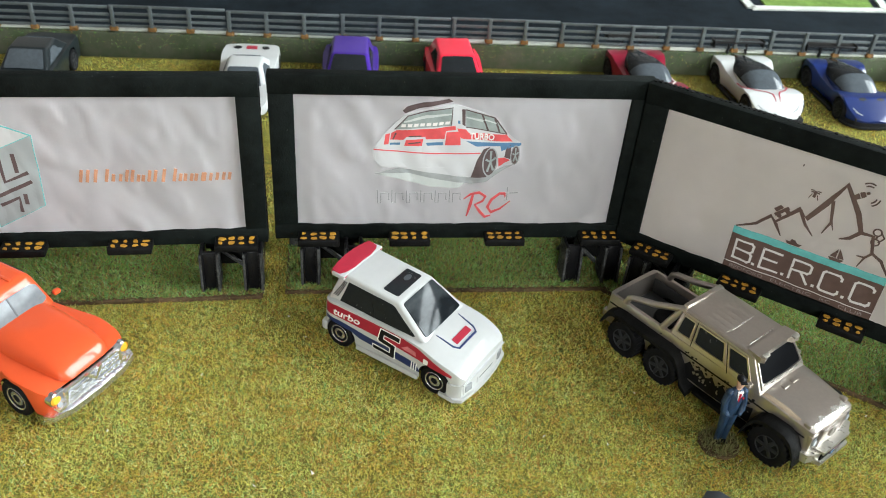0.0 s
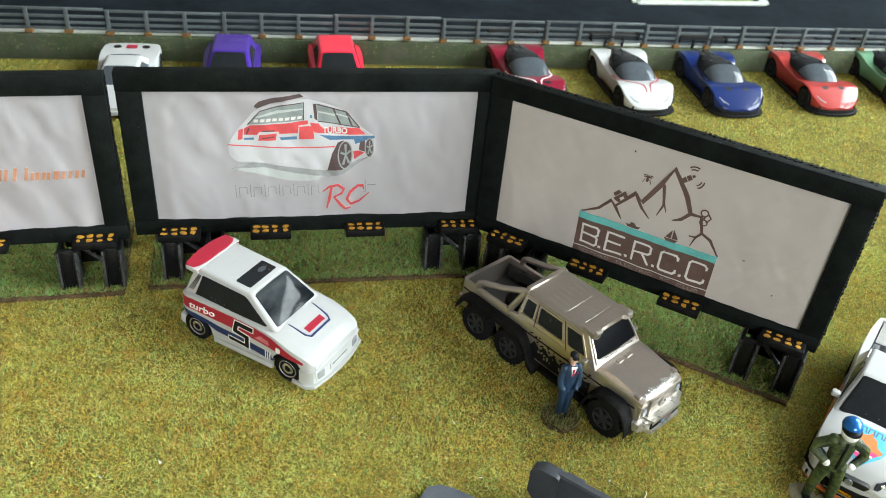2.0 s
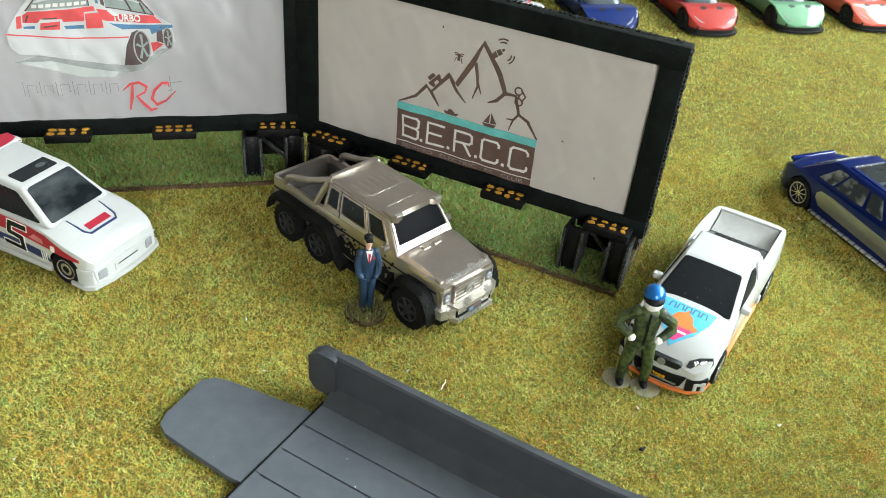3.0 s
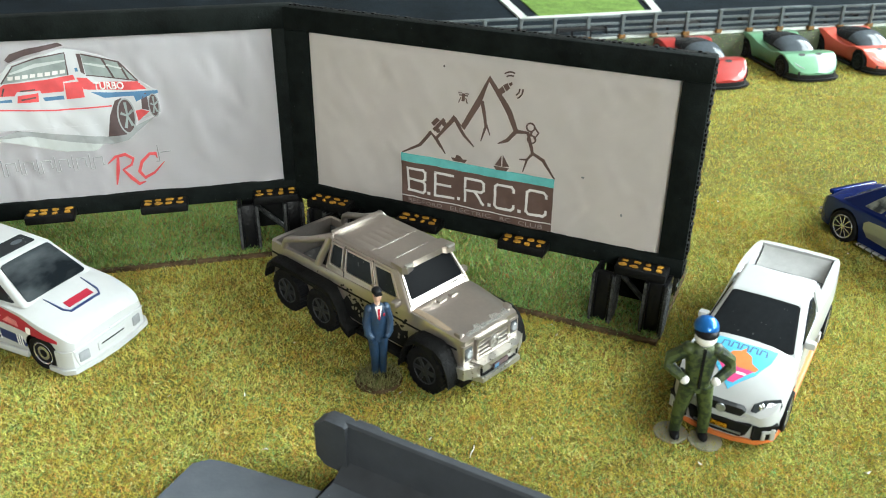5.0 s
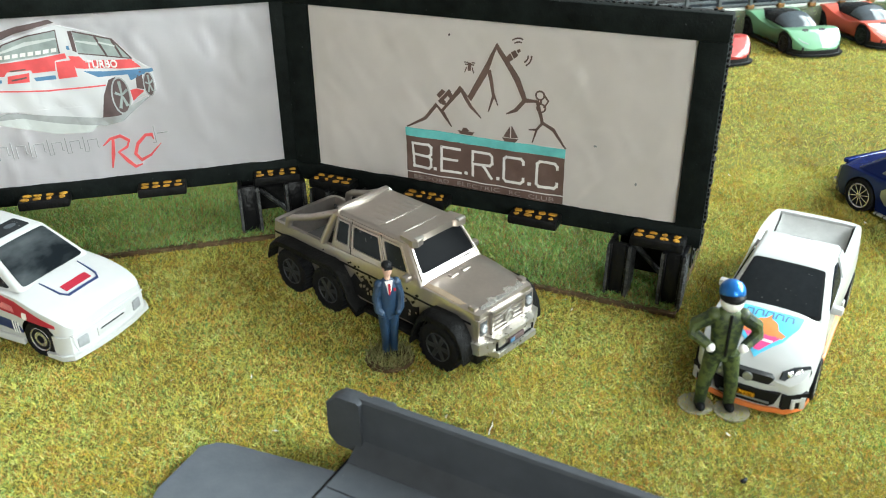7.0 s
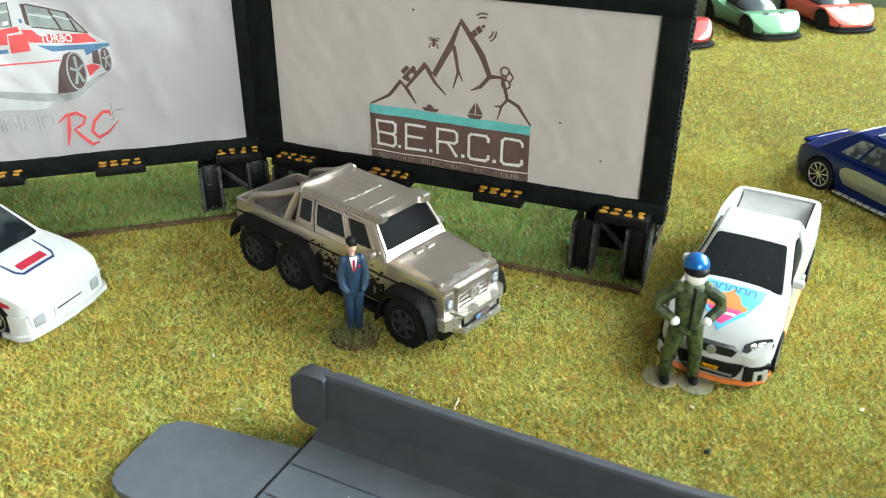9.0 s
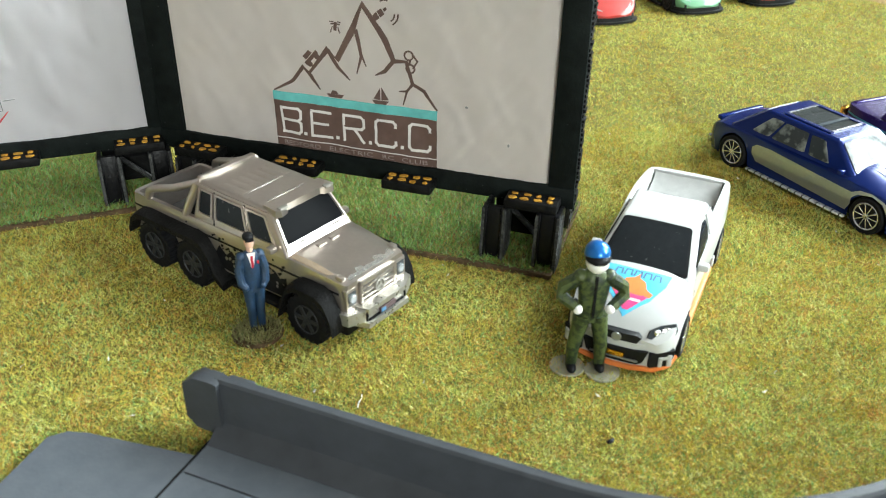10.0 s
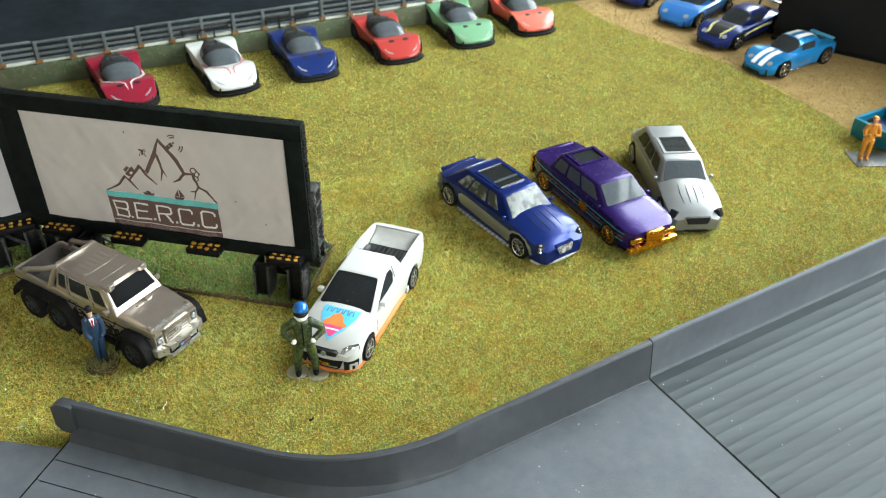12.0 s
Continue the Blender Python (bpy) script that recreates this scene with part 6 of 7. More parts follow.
# white open-bed coupe utility with a crest on its bonnet
def utility(m):
    ax = (-24.6, 22.4)
    sh = Shell([(-42.2, 10.0), (-41.2, 11.8), (-36, 12.8), (-24, 13.4), (-5, 12.8), (10, 12.8), (23, 13.4), (29, 12.8), (32.5, 11.6), (34.2, 9.4)],
               [(-42.2, 17.2), (-30, 17.4), (-10, 17.0), (8, 16.0), (22, 14.2), (29, 12.0), (34.2, 9.0)],
               [(-42.2, 17.4), (-12, 17.2), (8, 17.0), (16, 16.8), (24, 15.4), (30, 13.0), (34.2, 9.6)], 2.6, ax, 6.3, 5.3, 2.6, 0.9, (-40.2, -15.0, 10.2, 11.0))
    cb = Cabin(-18.0, -14.4, 0.6, 15.2, 12.0, 9.2, 15.8, 22.9, 22.7)
    car = car_base("toy_utility_car", m, "white toy coupe utility with open bed and orange skirts", sh, cb, M_WHITE, (ax, 5.3, 4.2, 13.6, "five", M_WHEEL_SILVER), bevel=1.0)
    part("windscreen_seal", cb.pane("front", rounded(0.045, 0.03, 0.955, 0.95, 0.05), 0.08), M_BLACK_INK, car, "black windscreen seal")
    part("windscreen", cb.pane("front", rounded(0.075, 0.07, 0.925, 0.91, 0.05), 0.16), M_SMOKED, car, "black windscreen")
    part("rear_window", cb.pane("rear", rounded(0.1, 0.2, 0.9, 0.85, 0.06)), M_SMOKED, car)
    for side in ("left", "right"):
        part("side_window", cb.pane(side, [(0.40, 0.10), (0.86, 0.10), (0.72, 0.62), (0.58, 0.82), (0.42, 0.78), (0.36, 0.5)]), M_SMOKED, car)
        part("sail_panel", cb.pane(side, [(0.02, 0.0), (0.3, 0.0), (0.34, 0.86), (0.06, 0.86)], 0.35), M_WHITE, car)
    part("bed_floor", boxed(-39.8, -15.4, -9.9, 9.9, 10.9, 13.4, bevel=0.2), M_CHASSIS, car, "dark ribbed bed floor")
    bm = bmesh.new()
    slab(bm, [(-40.0, 13.2), (-31.0, 13.2), (-32.6, 14.0), (-38.2, 15.4), (-39.2, 16.4), (-40.0, 16.7)], -9.6, 9.6, lambda x, z, h: (x, h, z))
    part("bed_end", bm, M_BED_PALE, car, "pale sloping tailgate liner")
    for y in range(-8, 9, 2):
        part("bed_rib", boxed(-31.2, -15.8, y - 0.35, y + 0.35, 13.3, 13.75, bevel=0.1), M_CHASSIS, car)
    both(lambda s: part("bed_box", boxed(-28.5, -20.5, min(s * 7.6, s * 9.9), max(s * 7.6, s * 9.9), 13.3, 15.0, bevel=0.6), M_INNER, car))
    part("bed_rim", boxed(-16.0, -14.8, -10.2, 10.2, 14.8, 17.0, bevel=0.4), M_INNER, car)
    both(lambda s: part("skirt", boxed(-15.8, 15.8, min(s * 11.9, s * 13.2), max(s * 11.9, s * 13.2), 1.6, 3.4, bevel=0.3), M_ORANGE_INK, car, "orange side skirt"))
    bm = bmesh.new()
    slab(bm, [(25.5, -13.2), (30.6, -12.4), (34.2, -9.2), (35.6, -4), (35.8, 0), (35.6, 4), (34.2, 9.2), (30.6, 12.4), (25.5, 13.2)], 1.4, 2.6)
    part("front_lip", bm, M_ORANGE_INK, car, "orange front lip")
    bm = bmesh.new()
    slab(bm, [(28.0, -12.6), (30.6, -12.0), (33.6, -9.0), (35.0, -4), (35.2, 0), (35.0, 4), (33.6, 9.0), (30.6, 12.0), (28.0, 12.6)], 2.6, 8.4)
    part("front_bumper", bm, M_WHITE, car)
    both(lambda s: part("wheel_lip", boxed(-20.0, -17.4, min(s * 12.4, s * 13.2), max(s * 12.4, s * 13.2), 2.0, 5.0, bevel=0.4), M_WHITE, car))
    bm = bmesh.new()
    slab(bm, [(-7.6, 6.9), (7.6, 6.9), (6.6, 4.0), (5.4, 3.2), (-5.4, 3.2), (-6.6, 4.0)], 34.2, 35.7, lambda u, v, h: (h - (u / 9) ** 2 * 0.9, u, v), cuts=3)
    part("lower_grille", bm, M_BLACK_INK, car, "black lower grille")
    bm = bmesh.new()
    slab(bm, [(-5.6, 9.9), (-4.8, 10.5), (4.8, 10.5), (5.6, 9.9), (4.4, 8.0), (-4.4, 8.0)], 33.0, 34.95, lambda u, v, h: (h - (u / 9) ** 2 * 0.9, u, v), cuts=3)
    part("upper_grille", bm, M_CHASSIS, car, "black slotted upper grille")
    part("emblem", lathe(bmesh.new(), [(1.15, 34.5), (1.15, 35.3), (0.8, 35.4), (0.2, 35.2)], 16, "x", (0, 0, 9.3)), M_GREY_SILVER, car, "round silver emblem")
    part("number_plate", boxed(35.5, 36.1, -2.4, 2.4, 4.6, 5.9, bevel=0.1), M_GOLD, car)
    part("bumper_bar", boxed(35.2, 35.9, -5.6, 5.6, 4.0, 4.4, bevel=0.1), M_GREY_SILVER, car)
    turn = lambda s: Matrix.Translation((30.9, s * 9.0, 10.6)) @ Matrix.Rotation(s * 0.6, 4, "Z") @ Matrix.Rotation(-0.45, 4, "Y")
    def headlight(s):
        bm = bmesh.new()
        slab(bm, [(-3.6, -1.0), (-2.6, -1.4), (3.0, -1.2), (3.8, 0.2), (3.5, 1.7), (0.0, 1.5), (-2.6, 0.6)], -1.2, 0.95, lambda u, v, h: (h, s * u, v))
        bmesh.ops.transform(bm, matrix=turn(s), verts=bm.verts)
        lamp = part("headlight", bm, M_TAN_GLASS, car, "dark headlight with two silver lamps")
        for off, r in ((-1.2, 0.75), (1.0, 1.05)):
            bm = lathe(bmesh.new(), [(r, 0.7), (r, 1.1), (r * 0.75, 1.2), (r * 0.6, 1.0), (0.1, 1.12)], 16, "x", (0, s * off, 0.1))
            bmesh.ops.transform(bm, matrix=turn(s), verts=bm.verts)
            part("lamp", bm, M_CHROME, lamp)
    both(headlight)
    def side_intake(s):
        m_ = Matrix.Translation((32.3, s * 9.9, 4.9)) @ Matrix.Rotation(s * 0.62, 4, "Z")
        bm = bmesh.new()
        slab(bm, [(-2.9, -1.9), (2.2, -1.9), (3.0, 2.2), (-2.9, 1.9)], -1.2, 1.3, lambda u, v, h: (h, s * u, v))
        bmesh.ops.transform(bm, matrix=m_, verts=bm.verts)
        part("side_intake", bm, M_BLACK_INK, car, "black corner intake")
        for u0, u1, v0, v1 in ((-0.9, 0.1, -1.9, 0.6), (1.2, 2.4, -1.9, 1.2), (-0.9, 2.4, 0.0, 0.8)):
            part("intake_frame", boxed(0.9, 1.6, min(s * u0, s * u1), max(s * u0, s * u1), v0, v1, bevel=0.15, turn=m_), M_WHITE, car)
    both(side_intake)
    # printed crest: sky-blue shield, orange hill, pink stripes; its wording is plain bars
    part("crest", sh.top_decal([(16.2, -7.6), (17.0, 0), (16.2, 7.6), (20.5, 7.1), (26, 4.8), (31.2, 0), (26, -4.8), (20.5, -7.1)], 0.16), M_SKY_INK, car, "sky-blue crest on the bonnet")
    part("crest_hill", sh.top_decal([(18.4, 0.6), (20.0, 0.9), (21.0, 2.4), (23.2, 3.2), (24.2, 5.0), (25.4, 4.4), (25.4, -4.2), (24.0, -5.1), (22.6, -3.0), (20.8, -2.2), (20.0, -0.4)], 0.22), M_ORANGE_INK, car)
    part("crest_stripes", sh.top_decal([(25.2, 4.2), (29.6, 0.6), (29.6, -0.6), (25.2, -4.2)], 0.22), M_PINK_INK, car)
    for k in range(5):
        part("crest_bar", sh.top_decal(stroke([(19.6, -5.4 + 2.3 * k), (17.6, -5.2 + 2.3 * k), (17.6, -3.9 + 2.3 * k), (19.6, -3.7 + 2.3 * k)], 0.45), 0.24), M_BLUE_SIGN, car)
    part("crest_band", sh.top_decal([(26.6, -2.8), (27.2, -2.6), (27.2, 2.6), (26.6, 2.8)], 0.28), M_WHITE_INK, car)
    mirror_pair(car, 8.2, 12.0, 15.4, M_WHITE, 1.25)
    both(lambda s: part("door_seam", sh.side_decal(stroke([(13.2, 12.6), (13.0, 6.0), (10.0, 4.2)], 0.16), s, 0.05), M_BLACK_INK, car))
    return car


utility(at(193.8, 192.9, 0, -127))


# stretched limousines
def limousine(m, label, paint_, lower, wheels_style, rim, style):
    ax = (-28.0, 27.0) if style == "wedge" else (-26.6, 26.4)
    nose = 40.0 if style == "box" else 41.0
    d, g = nose - 38.5, 2.2
    shoulder = {"round": [(-39.6, 11.2), (-34, 13.6), (-20, 13.8), (0, 13.6), (16, 13.8), (28, 13.2), (36, 11.6), (nose, 9.2)],
                "box": [(-39.6, 15.6), (-20, 15.4), (10, 15.0), (22, 14.6), (33, 13.4), (nose, 12.0)],
                "wedge": [(-39.6, 13.2), (-20, 13.8), (10, 13.8), (25, 12.8), (36, 10.4), (nose, 8.4)]}[style]
    deck = {"round": [(-39.6, 11.8), (-35, 15.2), (-25, 15.8), (0, 15.2), (17, 16.4), (27, 15.2), (36, 13.0), (nose, 9.8)],
            "box": [(-39.6, 15.8), (-20, 15.8), (18, 16.2), (30, 14.8), (nose, 12.6)],
            "wedge": [(-39.6, 14.0), (-30, 15.8), (0, 15.4), (16, 16.2), (27, 14.6), (36, 11.8), (nose, 9.0)]}[style]
    sh = Shell([(-39.6, 9.8), (-38.2, 11.6), (-30, 13.0), (-10, 13.1), (10, 13.1), (28, 13.2), (35, 12.6), (nose - 1.4, 11.0), (nose, 9.4)], shoulder, deck, 2.8, ax, 6.5, 5.6, 2.6 if style != "box" else 7, 0.92)
    if style == "round":
        cb = Cabin(-31.0, -19.0, 8.8, 18.6, 11.6, 9.1, 14.2, 22.9, 22.4)
    elif style == "box":
        cb = Cabin(-25.0, -21.0, 9.6, 20.5, 11.6, 9.3, 15.2, 22.9, 22.5)
    else:
        cb = Cabin(-35.0, -26.0, 8.6, 16.8, 11.5, 9.0, 14.2, 22.8, 22.4)
    car = car_base("toy_limousine", m, label, sh, cb, paint_, (ax, 5.7, 4.2, 13.4, wheels_style, rim), "toy limousines", bevel=1.2)
    glass = {"wedge": M_CLEAR, "box": M_CLEAR, "round": M_PALE_GLASS}[style]
    part("windscreen", cb.pane("front", rounded(0.06, 0.08, 0.94, 0.92, 0.06)), glass, car, "pale clear windscreen")
    part("rear_window", cb.pane("rear", rounded(0.1, 0.2, 0.9, 0.85, 0.06)), glass, car)
    spans = ((0.17, 0.315), (0.345, 0.62), (0.66, 0.82)) if style == "round" else ((0.08, 0.27), (0.32, 0.55), (0.60, 0.88)) if style == "box" else ((0.14, 0.36), (0.40, 0.62), (0.66, 0.86))
    for side in ("left", "right"):
        for o in panes(*spans, low=0.12, high=0.82):
            part("side_window", cb.pane(side, o), M_PALE_GLASS if style == "round" else M_CLEAR if style == "box" else M_SMOKED, car)
    a, b = {"round": (0.22, 0.80), "box": (0.10, 0.42), "wedge": (0.38, 0.80)}[style]
    # open sunroof: raised frame round a flat black pane painted as shaded well, seat tops
    for u0, u1, v0, v1 in ((a - 0.035, b + 0.035, 0.09, 0.16), (a - 0.035, b + 0.035, 0.84, 0.91), (a - 0.035, a, 0.16, 0.84), (b, b + 0.035, 0.16, 0.84)):
        # round style: front and rear bars take silver to paint in their white highlights
        part("sunroof_frame", cb.pane("roof", [(u0, v0), (u1, v0), (u1, v1), (u0, v1)], 0.75 if style == "box" else 0.4), M_WHEEL_SILVER if style == "round" and v1 - v0 > 0.5 else paint_, car)
    part("sunroof", cb.pane("roof", rounded(a, 0.16, b, 0.84, 0.02), 0.06), M_BLACK, car, "flat black pane painted as the sunroof's shaded well")
    wide = b - a
    for u0, u1 in ((0.08, 0.2), (0.5, 0.62)):
        for v0, v1 in ((0.24, 0.46), (0.54, 0.76)):
            part("seat_top", cb.pane("roof", rounded(a + u0 * wide, v0, a + u1 * wide, v1, 0.02), 0.14), M_BLACK, car, "seat top in the sunroof, painted black with shade")
    if style == "round":
        part("cross_bar", cb.pane("roof", [(a + 0.66 * wide, 0.16), (a + 0.74 * wide, 0.16), (a + 0.74 * wide, 0.84), (a + 0.66 * wide, 0.84)], 0.5), M_CLEAR, car)
    both(lambda s: part("lower_panel", sh.side_decal([(-18.6, 8.6), (-16.5, 6.2), (19.0, 4.6), (20.2, 7.0), (20.4, 10.9), (8, 11.3), (-12, 12.2), (-17.2, 11.8), (-18.8, 10.6)] if style == "round" else [(-19.5, 3.4), (19.5, 3.4), (19.5, 5.4), (-19.5, 5.4)], s), lower, car, "paler lower side panel"))
    if style == "round":
        for k in range(14):
            both(lambda s, x=-18.4 + 2.8 * k: part("sill_gap", boxed(x, x + 0.4, min(s * 12.4, s * 13.56), max(s * 12.4, s * 13.56), 2.1, 2.86, bevel=0.05), M_BLACK_RAW, car))
        both(lambda s: part("sill_trim", boxed(-19.5, 19.5, min(s * 12.2, s * 13.5), max(s * 12.2, s * 13.5), 2.0, 2.8, bevel=0.3), M_TRIM, car, "bright sill trim"))
    if style == "box":
        for k, z in enumerate((7.2, 9.0, 10.8)):
            both(lambda s, z=z: part("pinstripe", sh.side_decal(stroke([(-38.0, z + 2.2), (-18, z + 1.4), (18, z + 0.8), (36, z + 0.4)], 0.45), s, 0.16), M_PINSTRIPE if k % 2 == 0 else M_GOLD, car))
        both(lambda s: part("flank_emblem", sh.side_decal(oval(6, 9.6, 3.4, 2.6, 12), s, 0.2), M_GOLD, car))
        part("grille", boxed(38.0 + d, 40.4 + d, -4.4, 4.4, 3.4, 12.6, bevel=0.5), M_GOLD, car, "gold upright grille")
        for y in (-3, -1.8, -0.6, 0.6, 1.8, 3):
            part("grille_bar", boxed(40.2 + d, 40.7 + d, y - 0.25, y + 0.25, 4.4, 11.8, bevel=0.1), M_GOLD, car)
        part("front_bumper", boxed(37.4 + d, 40.6 + d, -12.4, 12.4, 3.0, 6.4, bevel=0.7), M_GOLD, car, "gold bumper")
        part("rear_bumper", boxed(-41.2, -39.0, -12.2, 12.2, 3.0, 14.0, bevel=0.6), M_GOLD, car)
        both(lambda s: part("headlight", boxed(37.6 + d, 39.4 + d, min(s * 5.2, s * 11.2), max(s * 5.2, s * 11.2), 7.6, 10.2, bevel=0.4), M_GOLD, car))
        both(lambda s: part("sill_trim", boxed(-19.5, 19.5, min(s * 12.2, s * 13.4), max(s * 12.2, s * 13.4), 2.0, 3.2, bevel=0.3), M_GOLD, car))
    else:
        trim = M_WHEEL_SILVER if style == "round" else M_BLACK_INK
        bm = bmesh.new()
        slab(bm, [(-5.0, 7.6), (-4.4, 8.6), (4.4, 8.6), (5.0, 7.6), (3.6, 4.0), (-3.6, 4.0)] if style == "round" else [(-5.6, 7.6), (5.6, 7.6), (4.4, 4.6), (-4.4, 4.6)], 0, 1.4, lambda u, v, h: (37.8 + d + h - (v - 6) * 0.25, u, v + g))
        part("grille", bm, paint_ if style == "round" else trim, car, "front grille")
        if style == "round":
            bm = bmesh.new()
            slab(bm, [(-4.1, 7.4), (-3.7, 8.0), (3.7, 8.0), (4.1, 7.4), (3.0, 4.6), (-3.0, 4.6)], 0, 1.6, lambda u, v, h: (37.8 + d + h - (v - 6) * 0.25, u, v + g))
            part("grille_mesh", bm, M_GRILLE, car, "bright speckled grille mesh")
        both(lambda s: part("headlight", boxed(-1.2, 1.3, -1.7, 1.7, -1.8, 2.4, bevel=0.5, turn=Matrix.Translation((35.0 + d, s * 10.2, 7.4 + g)) @ Matrix.Rotation(s * 0.8, 4, "Z") @ Matrix.Rotation(-0.5, 4, "Y")), M_SMOKED, car))
        if style == "round":
            for v in (-0.9, 0.5, 1.9):
                both(lambda s, v=v: part("lamp_bulb", boxed(1.1, 1.75, -0.75, 0.75, v - 0.5, v + 0.5, bevel=0.3, turn=Matrix.Translation((35.0 + d, s * 10.2, 7.4 + g)) @ Matrix.Rotation(s * 0.8, 4, "Z") @ Matrix.Rotation(-0.5, 4, "Y")), M_CHROME, car))
            both(lambda s: part("fender_panel", sh.side_decal([(33.6, 5.4), (35.0, 6.4), (34.0, 9.4), (30.5, 12.0), (26.6, 12.9), (22.5, 12.4), (20.0, 11.0), (20.2, 9.2), (22.0, 11.0), (26.6, 12.2), (30.4, 11.2), (33.2, 7.6)], s, 0.1), lower, car, "grey front fender panel"))
        bm = bmesh.new()
        slab(bm, [(x + d - 0.6, y * 0.94) for x, y in ((32.5, -13.2), (36.0, -12.2), (38.8, -8.0), (39.8, 0), (38.8, 8.0), (36.0, 12.2), (32.5, 13.2), (31, 12), (31, -12))], 2.2, 3.2)
        part("front_lip", bm, M_TRIM if style == "round" else trim, car, "chrome lip" if style == "round" else "")
        part("rear_bumper", boxed(-40.6, -38.6, -11.0, 11.0, 4.0, 7.0, bevel=0.7), trim if style == "round" else paint_, car)
        for y in (-5.2, -1.8, 1.8, 5.2):
            part("bonnet_crease", sh.top_decal(stroke([(20.5, y * 0.9), (27, y), (33, y * 0.9)], [0.15, 0.45, 0.15]), 0.12), M_BLACK_INK, car)
    mirror_pair(car, cb.c["front"] - 3.5, 11.9, 14.6, paint_, 0.95)
    bm = bmesh.new()
    box(bm, -39.2, -37.0, -9.4, 9.4, *((15.0, 16.2) if style == "box" else (12.6, 14.2)), bevel=0.5)
    part("boot_lip", bm, paint_, car)
    return car


limousine(at(275.5, 241.4, 0, -72) @ Matrix.Diagonal((1, 1.1, 1, 1)), "metallic blue toy limousine with grey lower panels and open sunroof", M_BLUE, M_GREY_SILVER, "multi", M_WHEEL_SILVER, "round")
limousine(at(322.6, 237.9, 0, -79.5) @ Matrix.Diagonal((1, 1.1, 1, 1)), "purple toy limousine with gold grille and bumpers", M_PURPLE, M_BLUE_INK, "multi", M_GOLD, "box")
limousine(at(366.6, 244.0, 0, -104) @ Matrix.Diagonal((1, 1.06, 1, 1)), "silver toy limousine with dark sunroof and black grille", M_LIMO_SILVER, M_LIMO_SILVER, "multi", M_WHEEL_SILVER, "wedge")


# orange old-style panel pickup
def old_truck(m):
    ax = (-22.5, 23.0)
    sh = Shell([(-38, 11.0), (-36, 12.6), (-22, 13.6), (-6, 12.2), (6, 12.0), (16, 13.2), (24, 14.2), (31, 13.8), (34.4, 12.6), (35.8, 11.4)],
               [(-38, 13.6), (0, 13.6), (14, 13.0), (24, 12.4), (31, 11.4), (35.8, 9.8)],
               [(-38, 14.2), (-2, 15.2), (8, 15.0), (20, 13.4), (31, 12.0), (35.8, 10.2)], 3.0, ax, 6.6, 5.6, 3.0, 0.94)
    cb = Cabin(-30.0, -26.0, 3.4, 9.4, 11.2, 9.2, 14.6, 24.2)
    car = car_base("toy_pickup_truck", m, "glossy orange old-style toy truck with chrome front", sh, cb, M_ORANGE, (ax, 5.7, 4.4, 14.0, "ring", M_WHEEL_SILVER), bevel=2.2)
    part("windscreen", cb.pane("front", rounded(0.06, 0.16, 0.94, 0.74, 0.12)), M_WRAP_GLASS, car, "pale wrapped windscreen")
    part("screen_divider", cb.pane("front", [(0.49, 0.16), (0.51, 0.16), (0.51, 0.74), (0.49, 0.74)], 0.3), M_INNER, car)
    for side in ("left", "right"):
        for o in panes((0.45, 0.86), (0.1, 0.4), low=0.16, high=0.8, corner=0.05):
            part("side_window", cb.pane(side, o), M_CLEAR, car)
    for y in (-4, 0, 4):
        part("roof_rib", boxed(-2.5, 2.6, y - 0.5, y + 0.5, 24.0, 24.5, bevel=0.2), M_ORANGE, car)
    bm = bmesh.new()
    hood = Canopy([(7.6, 9.6), (14, 9.4), (24, 8.8), (32, 7.8), (35.0, 6.8), (36.0, 5.4)], [(7.6, 17.2), (14, 17.2), (24, 16.4), (31, 15.2), (34.4, 13.6), (36.0, 11.0)], 11.0, 3.6)
    bm = hood.skin()
    part("bonnet", bm, M_ORANGE, car, "raised orange bonnet")
    bm = bmesh.new()
    box(bm, 34.8, 37.6, -11.8, 11.8, 5.2, 6.2, bevel=0.4)
    box(bm, 34.8, 37.4, -10.0, 10.0, 6.9, 7.5, bevel=0.25)
    box(bm, 34.8, 37.4, -9.4, 9.4, 8.2, 8.8, bevel=0.25)
    box(bm, 34.8, 37.2, -8.6, 8.6, 9.6, 10.4, bevel=0.3)
    for y in (-8.6, 8.6):
        box(bm, 35.0, 37.5, y - 0.5, y + 0.5, 5.4, 10.2, bevel=0.2)
    slab(bm, [(-2.6, 10.4), (0, 6.8), (2.6, 10.4), (1.6, 10.6), (0, 8.2), (-1.6, 10.6)], 37.0, 37.9, lambda u, v, h: (h, u, v))
    part("grille_recess", boxed(34.0, 36.3, -11.0, 11.0, 5.0, 10.4, bevel=0.3), M_GREY_SILVER, car)
    part("grille", bm, M_BRIGHT, car, "chrome grille")
    bm = bmesh.new()
    slab(bm, [(33.8, -14.2), (36.6, -13.2), (38.6, -8), (39.0, 0), (38.6, 8), (36.6, 13.2), (33.8, 14.2), (34, 11), (34, -11)], 2.8, 4.6)
    part("front_bumper", bm, M_BRIGHT, car, "chrome bumper")
    both(lambda s: part("headlight", lathe(bmesh.new(), [(1.5, 34.2), (1.5, 35.9), (1.1, 36.4), (0.2, 36.6)], 18, "x", (0, s * 10.9, 8.6)), M_AMBER, car, "yellow headlight"))
    both(lambda s: part("lamp_ring", lathe(bmesh.new(), [(1.95, 34.0), (1.95, 35.9), (1.7, 36.1), (1.5, 35.0)], 18, "x", (0, s * 10.9, 8.6)), M_CHROME, car))
    mirror_pair(car, 7.6, 12.0, 15.4, M_ORANGE, 0.9)
